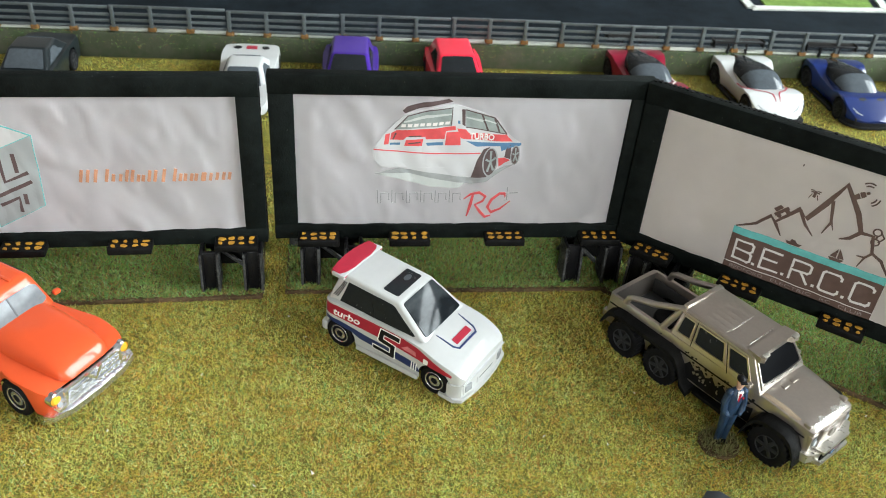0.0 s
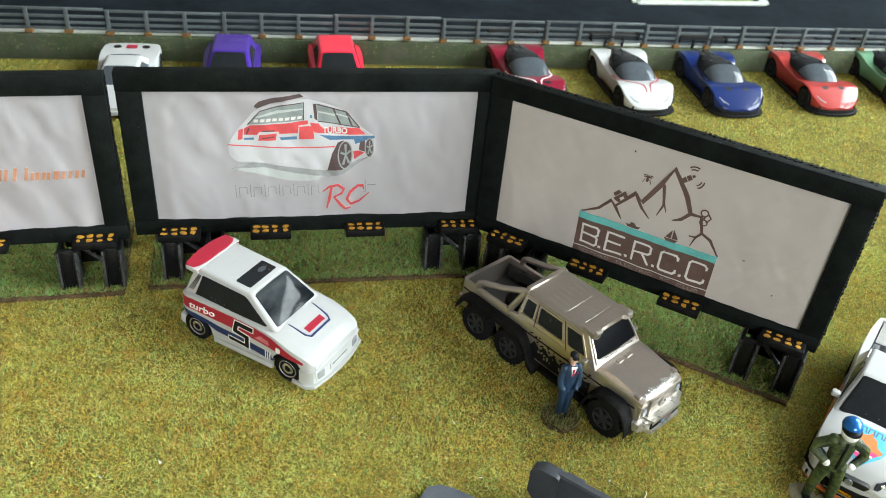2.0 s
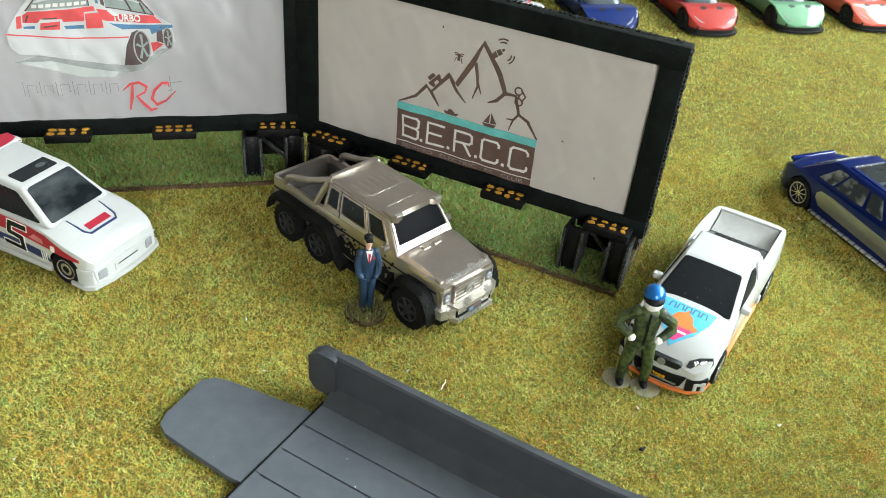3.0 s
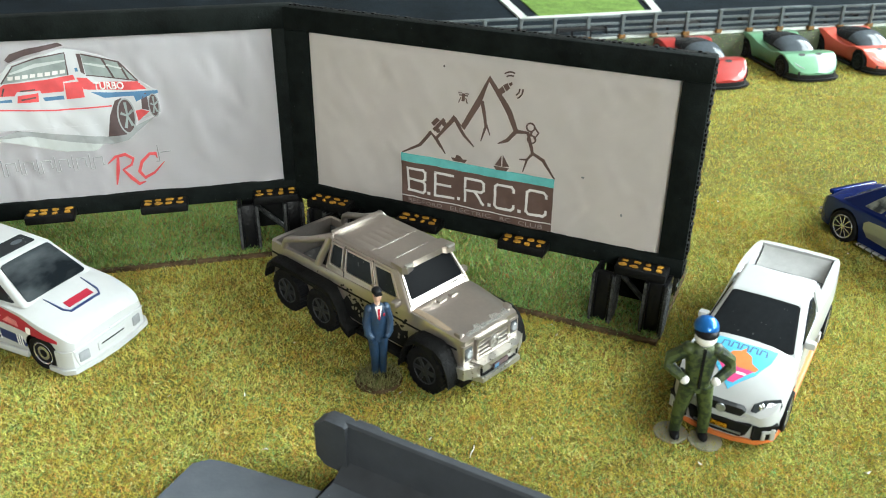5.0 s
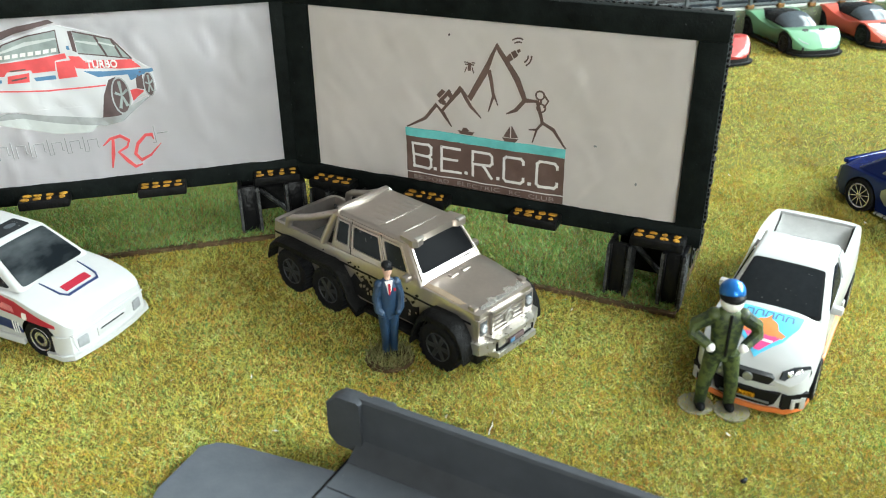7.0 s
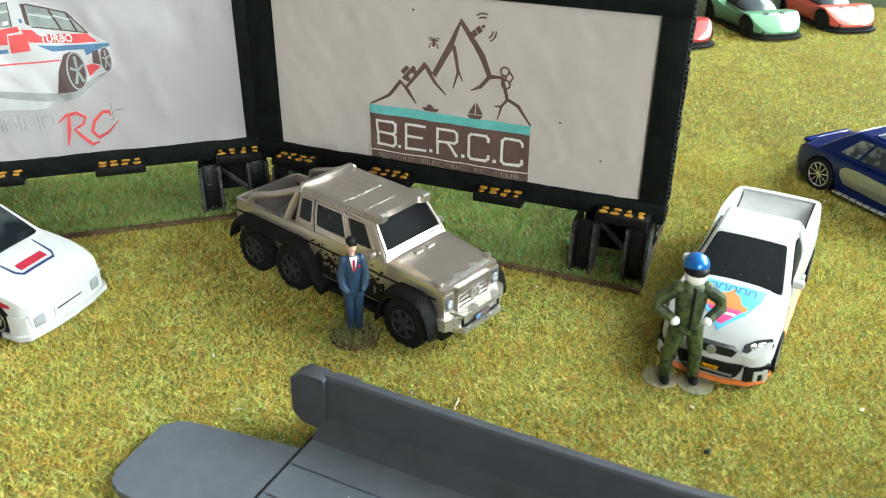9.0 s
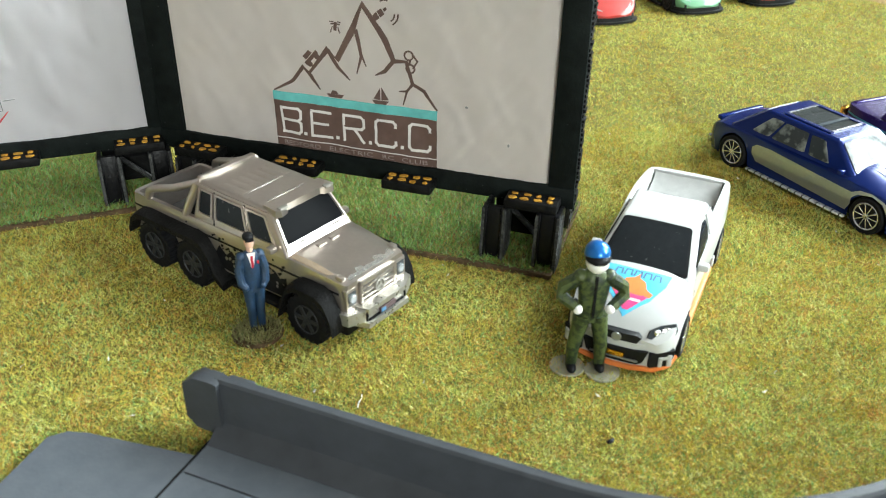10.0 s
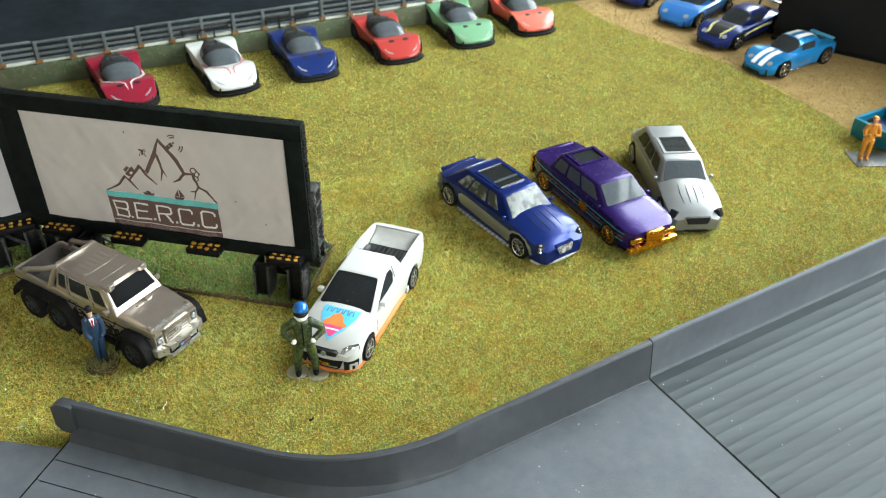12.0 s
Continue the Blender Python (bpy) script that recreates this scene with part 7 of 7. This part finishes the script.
    part("bonnet_seam", sh.top_decal(stroke([(9.9, -10), (9.9, 10)], 0.25), 0.06), M_BLACK_INK, car)
    return car


old_truck(at(-130.8, 206.0, 0, -24) @ Matrix.Diagonal((1, 1.2, 1.13, 1)))


# track-day coupes in a row before the fence
def track_coupe(m, body, label, trim=None):
    ax = (-19.6, 20.0)
    sh = Shell([(-30, 12.0), (-28, 13.8), (-20, 15.0), (-6, 13.0), (6, 12.8), (19, 14.6), (25, 13.7), (29, 11.6), (31.6, 8.6), (32.8, 4.4)],
               [(-30, 12.4), (-24, 14.0), (-18, 14.4), (-8, 11.0), (5, 9.8), (14, 12.0), (20, 12.6), (26, 9.4), (32.6, 4.6)],
               [(-30, 12.6), (-18, 14.4), (-4, 11.8), (8, 11.4), (20, 12.7), (28, 8.6), (32.6, 5.2)], 2.8, ax, 6.4, 5.6, 2.0, 0.88)
    dome = Canopy([(-29, 6.0), (-20, 8.2), (-8, 9.8), (2, 10.6), (10, 9.4), (16, 5.6), (17.4, 2.0)], [(-29, 13.4), (-16, 15.8), (-6, 17.6), (0, 17.8), (6, 16.2), (13, 12.4), (17.4, 10.4)], 9.4)
    car = car_base("toy_sports_car", m, label, sh, None, body, (ax, 5.5, 4.2, 14.6, "multi", M_RIM_BLACK), "coupes in a row by the fence")
    part("canopy", dome.skin(), M_SMOKED, car, "black glazed canopy")
    part("windscreen", dome.skin(1.5, 15.6, 20, 160, 0.14), M_CLEAR, car, "grey windscreen")
    both(lambda s: part("pillar", dome.skin(-9, 16.6, *((0, 14) if s > 0 else (166, 180)), 0.22), body, car))
    bm = bmesh.new()
    slab(bm, [(25, -14.8), (29.6, -13.6), (32.4, -10.8), (34.2, -6.5), (34.8, 0), (34.2, 6.5), (32.4, 10.8), (29.6, 13.6), (25, 14.8)], 0.8, 1.9)
    part("splitter", bm, M_CHASSIS, car, "black front splitter")
    bm = bmesh.new()
    slab(bm, [(25, -13.6), (29.0, -11.9), (31.6, -9.0), (32.9, -4.8), (33.3, 0), (32.9, 4.8), (31.6, 9.0), (29.0, 11.9), (25, 13.6)], 1.9, 3.9)
    part("front_intake", bm, M_CHASSIS, car)
    both(lambda s: part("side_skirt", boxed(-13.6, 14, min(s * 12.4, s * 14.6), max(s * 12.4, s * 14.6), 1.0, 2.4, bevel=0.3), M_CHASSIS, car))
    if body is not M_WHITE:
        both(lambda s: part("bonnet_vent", sh.top_decal(oval(22.0, s * 4.6, 1.1, 1.9, 12), 0.1), M_CHASSIS, car))
    both(lambda s: part("headlight", sh.top_decal(stroke([(26.4, s * 10.6), (28.6, s * 9.0), (30.2, s * 6.4)], [0.3, 0.7, 0.3]), 0.16), M_LAMP, car))
    if trim:
        both(lambda s: part("trim_line", sh.top_decal(stroke([(2.0, s * 11.6), (10.0, s * 11.0), (15.4, s * 7.6), (18.2, s * 3.4), (21, s * 1.6), (25, s * 1.1)], [0.5, 0.8, 0.9, 0.8, 0.7, 0.3]), 0.2), trim, car, "contrasting bonnet line"))
    wing = part("rear_wing", boxed(-35.0, -28.6, -13.4, 13.4, 19.2, 20.2, bevel=0.3), M_CHASSIS, car, "black rear wing")
    both(lambda s: part("end_plate", boxed(-34, -28.4, min(s * 13.2, s * 13.9), max(s * 13.2, s * 13.9), 17.2, 21.0, bevel=0.2), M_CHASSIS, wing))
    both(lambda s: part("wing_post", boxed(-31.6, -29.6, min(s * 4.6, s * 5.4), max(s * 4.6, s * 5.4), 11.4, 19.3), M_CHASSIS, wing))
    return car


P_MAROON, P_RED, P_GREEN, P_CORAL, P_DEEP = paint("maroon_enamel", (0.18, 0.006, 0.022)), paint("red_enamel", (0.30, 0.032, 0.028)), paint("pale_green_enamel", (0.12, 0.25, 0.145)), paint("coral_enamel", (0.58, 0.10, 0.07)), paint("deep_blue_enamel", (0.005, 0.016, 0.095))
for nose_x, nose_y, turn, body, label, trim in (
        (109.0, 411.0, -78, P_MAROON, "glossy maroon toy sports coupe with black roof and wing", M_PALE_INK),
        (168.5, 415.0, -79, M_WHITE, "white toy sports coupe with red trim lines and black wing", M_RED_INK),
        (219.0, 420.5, -82, P_DEEP, "deep blue toy sports coupe with black wing", None),
        (277.5, 431.0, -82, P_RED, "red toy sports coupe with black wing", None),
        (332.0, 442.0, -84, P_GREEN, "pale green toy sports coupe with black wing", None),
        (381.0, 451.0, -84, P_CORAL, "coral red toy sports coupe with black wing", None)):
    c, s = math.cos(radians(turn)), math.sin(radians(turn))
    track_coupe(at(nose_x + 1.5 - 34 * c, nose_y - 34 * s, 0, turn) @ Matrix.Diagonal((1, 1.08, 1, 1)), body, label, trim)


# other small cars, of a few body styles
def small_car(m, body, label, style, glass):
    ax = (-20.5, 21.0)
    low = style == "low"
    if style == "muscle":
        sh = Shell([(-35, 11.6), (-33, 13), (0, 13.2), (30, 13), (34, 11.8), (35, 10.6)], [(-35, 13.4), (-14, 13.8), (0, 12.4), (34, 11.2), (35, 10.2)], [(-35, 13.8), (14, 13.2), (33, 12.2), (35, 10.8)], 2.6, ax, 6.4, 5.5, 6, 0.93)
        cb = Cabin(-24, -13, 0.5, 10, 11.2, 9.0, 13, 20.5)
    elif style == "estate":
        sh = Shell([(-35, 11.6), (-33, 13.4), (-20, 14.2), (0, 13.4), (20, 14), (30, 13), (35, 10.6)], [(-35, 12.4), (-14, 13.0), (0, 12.4), (34, 11.2), (35, 10.2)], [(-35, 13.0), (14, 13.0), (33, 12.2), (35, 10.8)], 2.6, ax, 6.4, 5.5, 6, 0.93)
        cb = Cabin(-33, -29, -6, 8, 11.2, 8.6, 12.6, 21)
    else:
        sh = Shell([(-32, 12), (-30, 13.6), (-20, 14.2), (0, 13.2), (20, 13.8), (29, 12.4), (33, 9.0)], [(-32, 12.5), (-18, 13.2), (0, 11.0), (14, 12.0), (21, 12.3), (28, 9.6), (33, 6)], [(-32, 13), (-10, 13), (8, 11.2), (22, 10.8), (33, 6.8)], 2.4, ax, 6.3, 5.5, 2.4, 0.9)
        cb = Cabin(-16, -6, 6, 19, 10.8, 7.8, 11, 18.2)
    car = car_base("toy_car", m, label, sh, cb, body, (ax, 5.5, 4.2, 13.8, "five", M_RIM_BLACK), "cars by the fence", bevel=1.3)
    part("windscreen", cb.pane("front", rounded(0.08, 0.06, 0.92, 0.92, 0.06)), glass, car)
    part("rear_window", cb.pane("rear", rounded(0.1, 0.1, 0.9, 0.9, 0.06)), glass, car)
    for side in ("left", "right"):
        part("side_window", cb.pane(side, [(0.24, 0.14), (0.88, 0.12), (0.72, 0.8), (0.44, 0.8)]), glass, car)
    part("front_bumper", boxed(sh.front - 3, sh.front + 0.6, -9.5, 9.5, 2.2, 5.2, bevel=0.8), M_CHASSIS if not low else body, car)
    both(lambda s: part("headlight", boxed(sh.front - 3.4, sh.front - 0.8, min(s * 5.6, s * 9.4), max(s * 5.6, s * 9.4), 6.2, 7.8, bevel=0.5), M_LAMP, car))
    if low:
        part("engine_cover", sh.top_decal(rounded(-29, -2.6, -25, 2.6, 0.6), 0.25), M_RED_INK, car, "red engine cover patch")
        both(lambda s: part("rear_vent", sh.top_decal(oval(-27, s * 6.8, 2.0, 1.9, 12), 0.25), M_BLACK_INK, car))
    return car


def gt_coupe(m, body, label, stripe=None, flash=None, panel=None, wing=None):
    """A low coupe with swelling fenders and a teardrop cabin."""
    ax = (-20.5, 21.0)
    sh = Shell([(-33.6, 8.4), (-31, 12.2), (-20.5, 14.2), (-6, 12.4), (8, 12.4), (20.5, 14.0), (28, 12.6), (32.4, 9.4), (34.4, 5.4)],
               [(-33.6, 12.0), (-20.5, 14.2), (-7, 11.2), (8, 11.0), (20, 12.6), (28, 9.8), (34.4, 5.6)],
               [(-33.6, 12.6), (-20, 15.0), (0, 13.2), (12, 13.2), (22, 12.2), (29, 9.8), (34.4, 6.2)], 2.8, ax, 6.8, 5.8, 2.2, 0.88)
    dome = Canopy([(-31, 5.6), (-20, 8.6), (-8, 10.0), (2, 10.0), (9, 8.6), (13, 6.4), (14.2, 4.0)], [(-31, 13.4), (-20, 17.2), (-9, 20.2), (-1, 20.4), (4, 19.0), (10, 15.2), (14.2, 12.8)], 10.4, 3.0)
    car = car_base("toy_car", m, label, sh, None, body, (ax, 6.0, 4.4, 14.2, "five", M_CHROME), "blue cars on the dirt")
    part("cabin", dome.skin(), body, car)
    part("windscreen", dome.skin(2.6, 13.2, 26, 154, 0.14), M_TAN_GLASS, car, "dim curved windscreen")
    for a0, a1 in ((8, 34), (146, 172)):
        part("side_window", dome.skin(-11, 2.0, a0, a1, 0.14), M_TAN_GLASS, car)
    part("rear_window", dome.skin(-28, -17, 40, 140, 0.12), M_TAN_GLASS, car)
    both(lambda s: part("headlight", sh.top_decal(oval(29.0, s * 7.6, 1.5, 1.7, 14), 0.2), M_LAMP, car))
    both(lambda s: part("sill_pipe", boxed(-11.5, 12, min(s * 12.0, s * 13.2), max(s * 12.0, s * 13.2), 2.4, 3.6, bevel=0.5), M_CHROME if stripe else M_CHASSIS, car))
    part("intake", boxed(32.2, 34.6, -5.4, 5.4, 2.8, 4.6, bevel=0.6), M_CHASSIS, car, "dark oval intake")
    if stripe:
        for y in (-2.9, 2.9):
            part("stripe", sh.top_decal([(14.4, y - 1.9), (32.4, y - 1.6), (32.4, y + 1.6), (14.4, y + 1.9)], 0.16), stripe, car, "bonnet stripe")
        for a0, a1 in ((94, 112), (68, 86)):
            part("roof_stripe", dome.skin(-16, 1.8, a0, a1, 0.1), stripe, car)
        both(lambda s: part("flank_bar", sh.side_decal([(-8, 5.2), (8, 5.0), (8, 6.6), (-8, 6.8)], s, 0.12), M_BLUE_SIGN, car))
    if flash:
        both(lambda s: part("pale_flash", sh.side_decal([(-31, 10.0), (-8, 8.4), (16, 7.0), (16, 8.0), (-8, 9.8), (-31, 12.0)], s, 0.16), flash, car, "pale yellow flank flash"))
        both(lambda s: part("bonnet_flame", sh.top_decal(stroke([(15.5, s * 6.4), (22, s * 6.6), (28.4, s * 4.6), (30.6, s * 5.8)], [0.6, 1.6, 1.3, 0.2]), 0.2), flash, car, "pale flame on the bonnet"))
    if panel:
        part("bonnet_panel", sh.top_decal([(14.8, -6.0), (24, -5.4), (31, -3.6), (31, 3.6), (24, 5.4), (14.8, 6.0)], 0.12), panel, car, "black bonnet panel")
    if wing and stripe:
        part("duck_tail", boxed(-35.6, -32.4, -9.0, 9.0, 14.0, 14.7, bevel=0.3, turn=Matrix.Translation((0, 0, -5.5)) @ Matrix.Rotation(0.16, 4, "Y")), wing, car, "pale blue duck tail")
    elif wing:
        part("rear_wing", boxed(-36.0, -32.0, -10.6, 10.6, 16.6, 17.4, bevel=0.3), wing, car, "raised rear wing")
        both(lambda s: part("wing_post", boxed(-34.6, -32.4, min(s * 7, s * 8), max(s * 7, s * 8), 11.5, 16.8, bevel=0.2), body, car))
    return car


SQUAT = Matrix.Diagonal((1, 1.06, 0.9, 1))
P_PURPLE = paint("violet_enamel", (0.045, 0.016, 0.22))
P_BRIGHT_RED = paint("bright_red_enamel", (0.68, 0.02, 0.05))
P_DARK = paint("charcoal_enamel", (0.010, 0.014, 0.016))
P_COBRA = paint("bright_blue_enamel", (0.02, 0.20, 0.48), 0.4)
P_RALLY = paint("rally_blue_enamel", (0.008, 0.02, 0.13), 0.3)
P_SPORT = paint("mid_blue_enamel", (0.03, 0.15, 0.45), 0.3)
P_TEAL = paint("teal_enamel", (0.01, 0.13, 0.22), 0.4)
small_car(at(-104, 407, 0, -83) @ SQUAT, M_WHITE, "white low toy racing car with a red nose patch", "low", M_CLEAR)
small_car(at(-53, 415, 0, -84) @ SQUAT, P_PURPLE, "violet toy estate car parked by the fence", "estate", M_SMOKED)
small_car(at(2, 424, 0, -80) @ SQUAT, P_BRIGHT_RED, "bright red toy estate car parked by the fence", "estate", M_SMOKED)
small_car(at(-206, 392, 0, -84), P_DARK, "charcoal toy coupe parked by the fence", "muscle", M_CLEAR)
gt_coupe(at(522, 363.3, -1, -164.6), P_COBRA, "bright blue toy coupe with white stripes on dirt", stripe=M_WHITE_INK, wing=M_SKY_INK)
gt_coupe(at(519, 416, -1, -156) @ Matrix.Diagonal((1.1, 1.06, 1.0, 1)), P_RALLY, "dark blue toy rally coupe with pale flashes on dirt", flash=M_STRAW_FIBRE, panel=M_BLACK_INK, wing=P_RALLY)
gt_coupe(at(512, 461, -1, -150) @ Matrix.Diagonal((1.1, 1.1, 0.95, 1)), P_SPORT, "mid-blue toy sports coupe on dirt")
gt_coupe(at(498, 506, -1, -150), P_RALLY, "dark blue toy coupe on dirt")


def teal_pickup(m):
    ax = (-20.5, 21.0)
    sh = Shell([(-34, 11.4), (-32, 12.8), (0, 13), (28, 12.8), (33, 10.6)], [(-34, 14.2), (0, 13.6), (28, 11.6), (33, 9.6)], [(-34, 14.4), (6, 14.2), (30, 11.8), (33, 10)], 2.8, ax, 6.4, 5.5, 6, 0.95, (-32.2, -8, 10.4, 7.5))
    cb = Cabin(-8.6, -6, 3, 9.5, 11.2, 9.4, 13.6, 21.5)
    car = car_base("toy_pickup_truck", m, "teal toy pickup with a blue open bed", sh, cb, P_TEAL, (ax, 5.5, 4.2, 13.6, "five", M_CHROME))
    part("windscreen", cb.pane("front", rounded(0.08, 0.08, 0.92, 0.9, 0.06)), M_SMOKED, car)
    for side in ("left", "right"):
        part("side_window", cb.pane(side, rounded(0.15, 0.15, 0.8, 0.82, 0.05)), M_SMOKED, car)
    part("bed_floor", boxed(-31.8, -8.4, -10, 10, 7.4, 8.0, bevel=0.2), M_BLUE_INK, car, "blue bed floor")
    return car


teal_pickup(at(527, 261, 0, 14) @ Matrix.Diagonal((1, 1, 0.86, 1)))

# ---- black building block behind the dirt ----
blockhouse = thing("model_building", at(576, 356, -1, -51), "plain black model building block on the dirt", "building")
part("wall", boxed(-60, 150, 0, 160, 0, 95, bevel=1.2), M_BLOCK, blockhouse)
part("plinth", boxed(-61, 151, -1, 161, 0, 3, bevel=0.4), M_BLACK_RAW, blockhouse)

# ---- painted model figures, one mesh each ----
def ball(bm, centre, r, slot, squash=(1, 1, 1), steps=12):
    made = bmesh.ops.create_uvsphere(bm, u_segments=steps, v_segments=steps * 2 // 3, radius=r)["verts"]
    for v in made:
        v.co = Vector((v.co.x * squash[0], v.co.y * squash[1], v.co.z * squash[2])) + Vector(centre)
    for f in {f for v in made for f in v.link_faces}:
        f.material_index = slot


def figure(name, m, tall, materials, label, pose_):
    """A standing figure facing -y, tall mm high. Material slots: clothes, skin or visor, headgear, gloves, shoes, accent."""
    k = tall / 25.0
    bm = bmesh.new()
    stance = pose_["stance"]
    for s in (-1, 1):
        tube(bm, [(s * stance, 0.1, 0.6), (s * stance * 0.95, 0, 5.0), (s * 1.35, 0, 11.6)], [0.95, 1.15, 1.6], 10)
        ball(bm, (s * stance, -0.7, 0.75), 1.0, 4, (0.9, 1.6, 0.75))
    tube(bm, [(0, 0, 10.6), (0, 0, 12.6), (0, -0.1, 15.4), (0, 0, 18.2), (0, 0, 19.8), (0, 0, 20.6)], [2.3, 2.25, 2.5, 2.8, 2.3, 1.1], 14, 0, 0.62)
    for s in (-1, 1):
        path = pose_["arm"]
        ball(bm, (s * 2.35, 0, 19.1), 1.35, 0, (1, 1, 0.95))
        tube(bm, [(s * 2.4, 0, 18.9)] + [(s * x, y, z) for x, y, z in path], [1.25, 1.2, 1.1, 0.85][: len(path) + 1], 9)
        x, y, z = path[-1]
        ball(bm, (s * x, y - 0.1, z), 0.85, 3)
    tube(bm, [(0, -0.1, 20.2), (0, -0.15, 21.6)], [0.85, 0.8], 8, 1)
    ball(bm, (0, -0.25, 22.7), 1.4, 1, (0.9, 1.0, 1.2))
    if pose_["helmet"]:
        ball(bm, (0, -0.45, 22.1), 2.0, 3, (0.95, 1.08, 0.95), 16)
        ball(bm, (0, -0.4, 22.95), 2.2, 4, (0.96, 1.08, 0.5), 18)
        ball(bm, (0, 0.25, 23.55), 2.16, 2, (0.99, 1.08, 0.88), 18)
    else:
        ball(bm, (0, 0, 23.8), 1.48, 2, (0.98, 1.08, 0.62))
        box(bm, -1.1, 1.1, -2.2, -1.0, 23.4, 23.75, bevel=0.12, slot=2)
        slab(bm, [(-1.0, 20.6), (1.0, 20.6), (0.3, 17.4), (-0.3, 17.4)], -1.95, -1.6, lambda u, v, h: (u, h, v), 6)
        slab(bm, [(-0.35, 20.0), (0.35, 20.0), (0.3, 17.6), (0, 17.0), (-0.3, 17.6)], -2.15, -1.9, lambda u, v, h: (u, h, v), 5)
        box(bm, 1.2, 1.7, -2.1, -1.7, 18.0, 18.6, slot=5)
    if pose_.get("zip"):
        box(bm, -0.2, 0.2, -1.98, -1.6, 12, 20, slot=4)
    bmesh.ops.scale(bm, vec=(k, k, k), verts=bm.verts)
    ob = link_mesh(name, bm, materials)
    ob.matrix_basis = m
    return tagged(ob, label, "figurine")


figure("figurine", at(92.6, 194.2, 0.9, 12) @ Matrix.Diagonal((0.84, 0.9, 1, 1)), 27.6, [M_NAVY, M_SKIN, M_BLACK_INK, M_NAVY, M_BLACK_INK, M_RED_INK, M_WHITE_INK], "painted model figurine in navy suit and cap on tufted base",
       dict(stance=1.15, arm=[(3.2, -0.3, 16.0), (3.0, -1.0, 13.2), (2.2, -1.6, 12.4)], helmet=False))
base = bmesh.new()
lathe(base, [(0.1, 0.1), (6.0, 0.1), (6.4, 0.6), (5.9, 1.2), (0.1, 1.3)], 14, "z")
foot = thing("tufted_disc", at(92.4, 193.4, 0, 0), "rough round brown disc with dry grass tufts under a figurine", "base")
part("disc", base, M_EARTH, foot)
a_, r_ = RNG.uniform(0, 6.28, 700), 6.0 * np.sqrt(RNG.uniform(0, 1, 700))
fibres("tuft", np.column_stack([r_ * np.cos(a_), r_ * np.sin(a_)]), np.full(700, 0.9), 3.4, 0.3, 0.7, mat("dry_tuft", (1, 1, 1), 0.9, island=((0, (0.2, 0.19, 0.06)), (0.5, (0.36, 0.33, 0.14)), (1, (0.1, 0.13, 0.03)))), foot, "dry grass tufts", kind="stuff")

figure("figurine", at(166.2, 165.8, 0.45, -10), 33.0, [M_CAMO, M_WHITE_INK, M_HELMET, M_WHITE_INK, M_BLACK_INK, M_BLACK_INK], "painted model driver figurine in camouflage overalls and blue helmet",
       dict(stance=2.5, arm=[(5.0, 0.5, 16.8), (5.3, 0.2, 15.2), (2.7, -1.8, 13.8)], helmet=True, zip=True))
for x, y in ((162.6, 167.4), (169.9, 164.0)):
    disc = bmesh.new()
    lathe(disc, [(0.1, 0.15), (4.0, 0.15), (4.1, 0.3), (4.0, 0.5), (0.1, 0.5)], 28, "z")
    ob = link_mesh("figurine_disc", disc, M_DISC)
    ob.matrix_basis = at(x, y)
    tagged(ob, "clear round plastic disc under a figurine's foot", "base", "figurine discs")

figure("figurine", at(481.5, 240.5, 0.6, -20), 26.0, [M_OVERALL, M_SKIN, M_OVERALL, M_OVERALL, M_OVERALL, M_OVERALL, M_OVERALL], "painted model figurine in plain orange overalls",
       dict(stance=1.6, arm=[(3.6, -0.2, 16.6), (3.4, -1.4, 14.6), (1.6, -2.0, 15.0)], helmet=False))
slabstone = bmesh.new()
box(slabstone, -9, 14, -9, 8, 0.0, 0.6, bevel=0.2)
ob = link_mesh("figurine_plate", slabstone, M_TRACK_DARK)
ob.matrix_basis = at(484.5, 241, 0, -15)
tagged(ob, "thin grey square plate under an orange figurine", "base")

# ---- stray bits on the grass ----
hair = bmesh.new()
tube(hair, [(0, 0, 0.8), (0.4, 1.4, 1.0), (1.2, 2.6, 1.0), (1.4, 4.0, 0.8)], 0.1, 5)
ob = link_mesh("stray_thread", hair, M_WHITE_INK)
ob.matrix_basis = at(113.0, 161.5)
tagged(ob, "short curled white thread lying on the grass", "debris")
crumb = bmesh.new()
ball(crumb, (0, 0, 1.1), 0.8, 0, (1.2, 0.7, 0.6), 8)
ball(crumb, (0.9, 0.3, 1.0), 0.5, 0, (1.0, 0.8, 0.6), 8)
ob = link_mesh("dark_crumb", crumb, M_BLACK_INK)
ob.matrix_basis = at(163, 141, 0, 20)
tagged(ob, "tiny dark crumb lying on the grass", "debris")
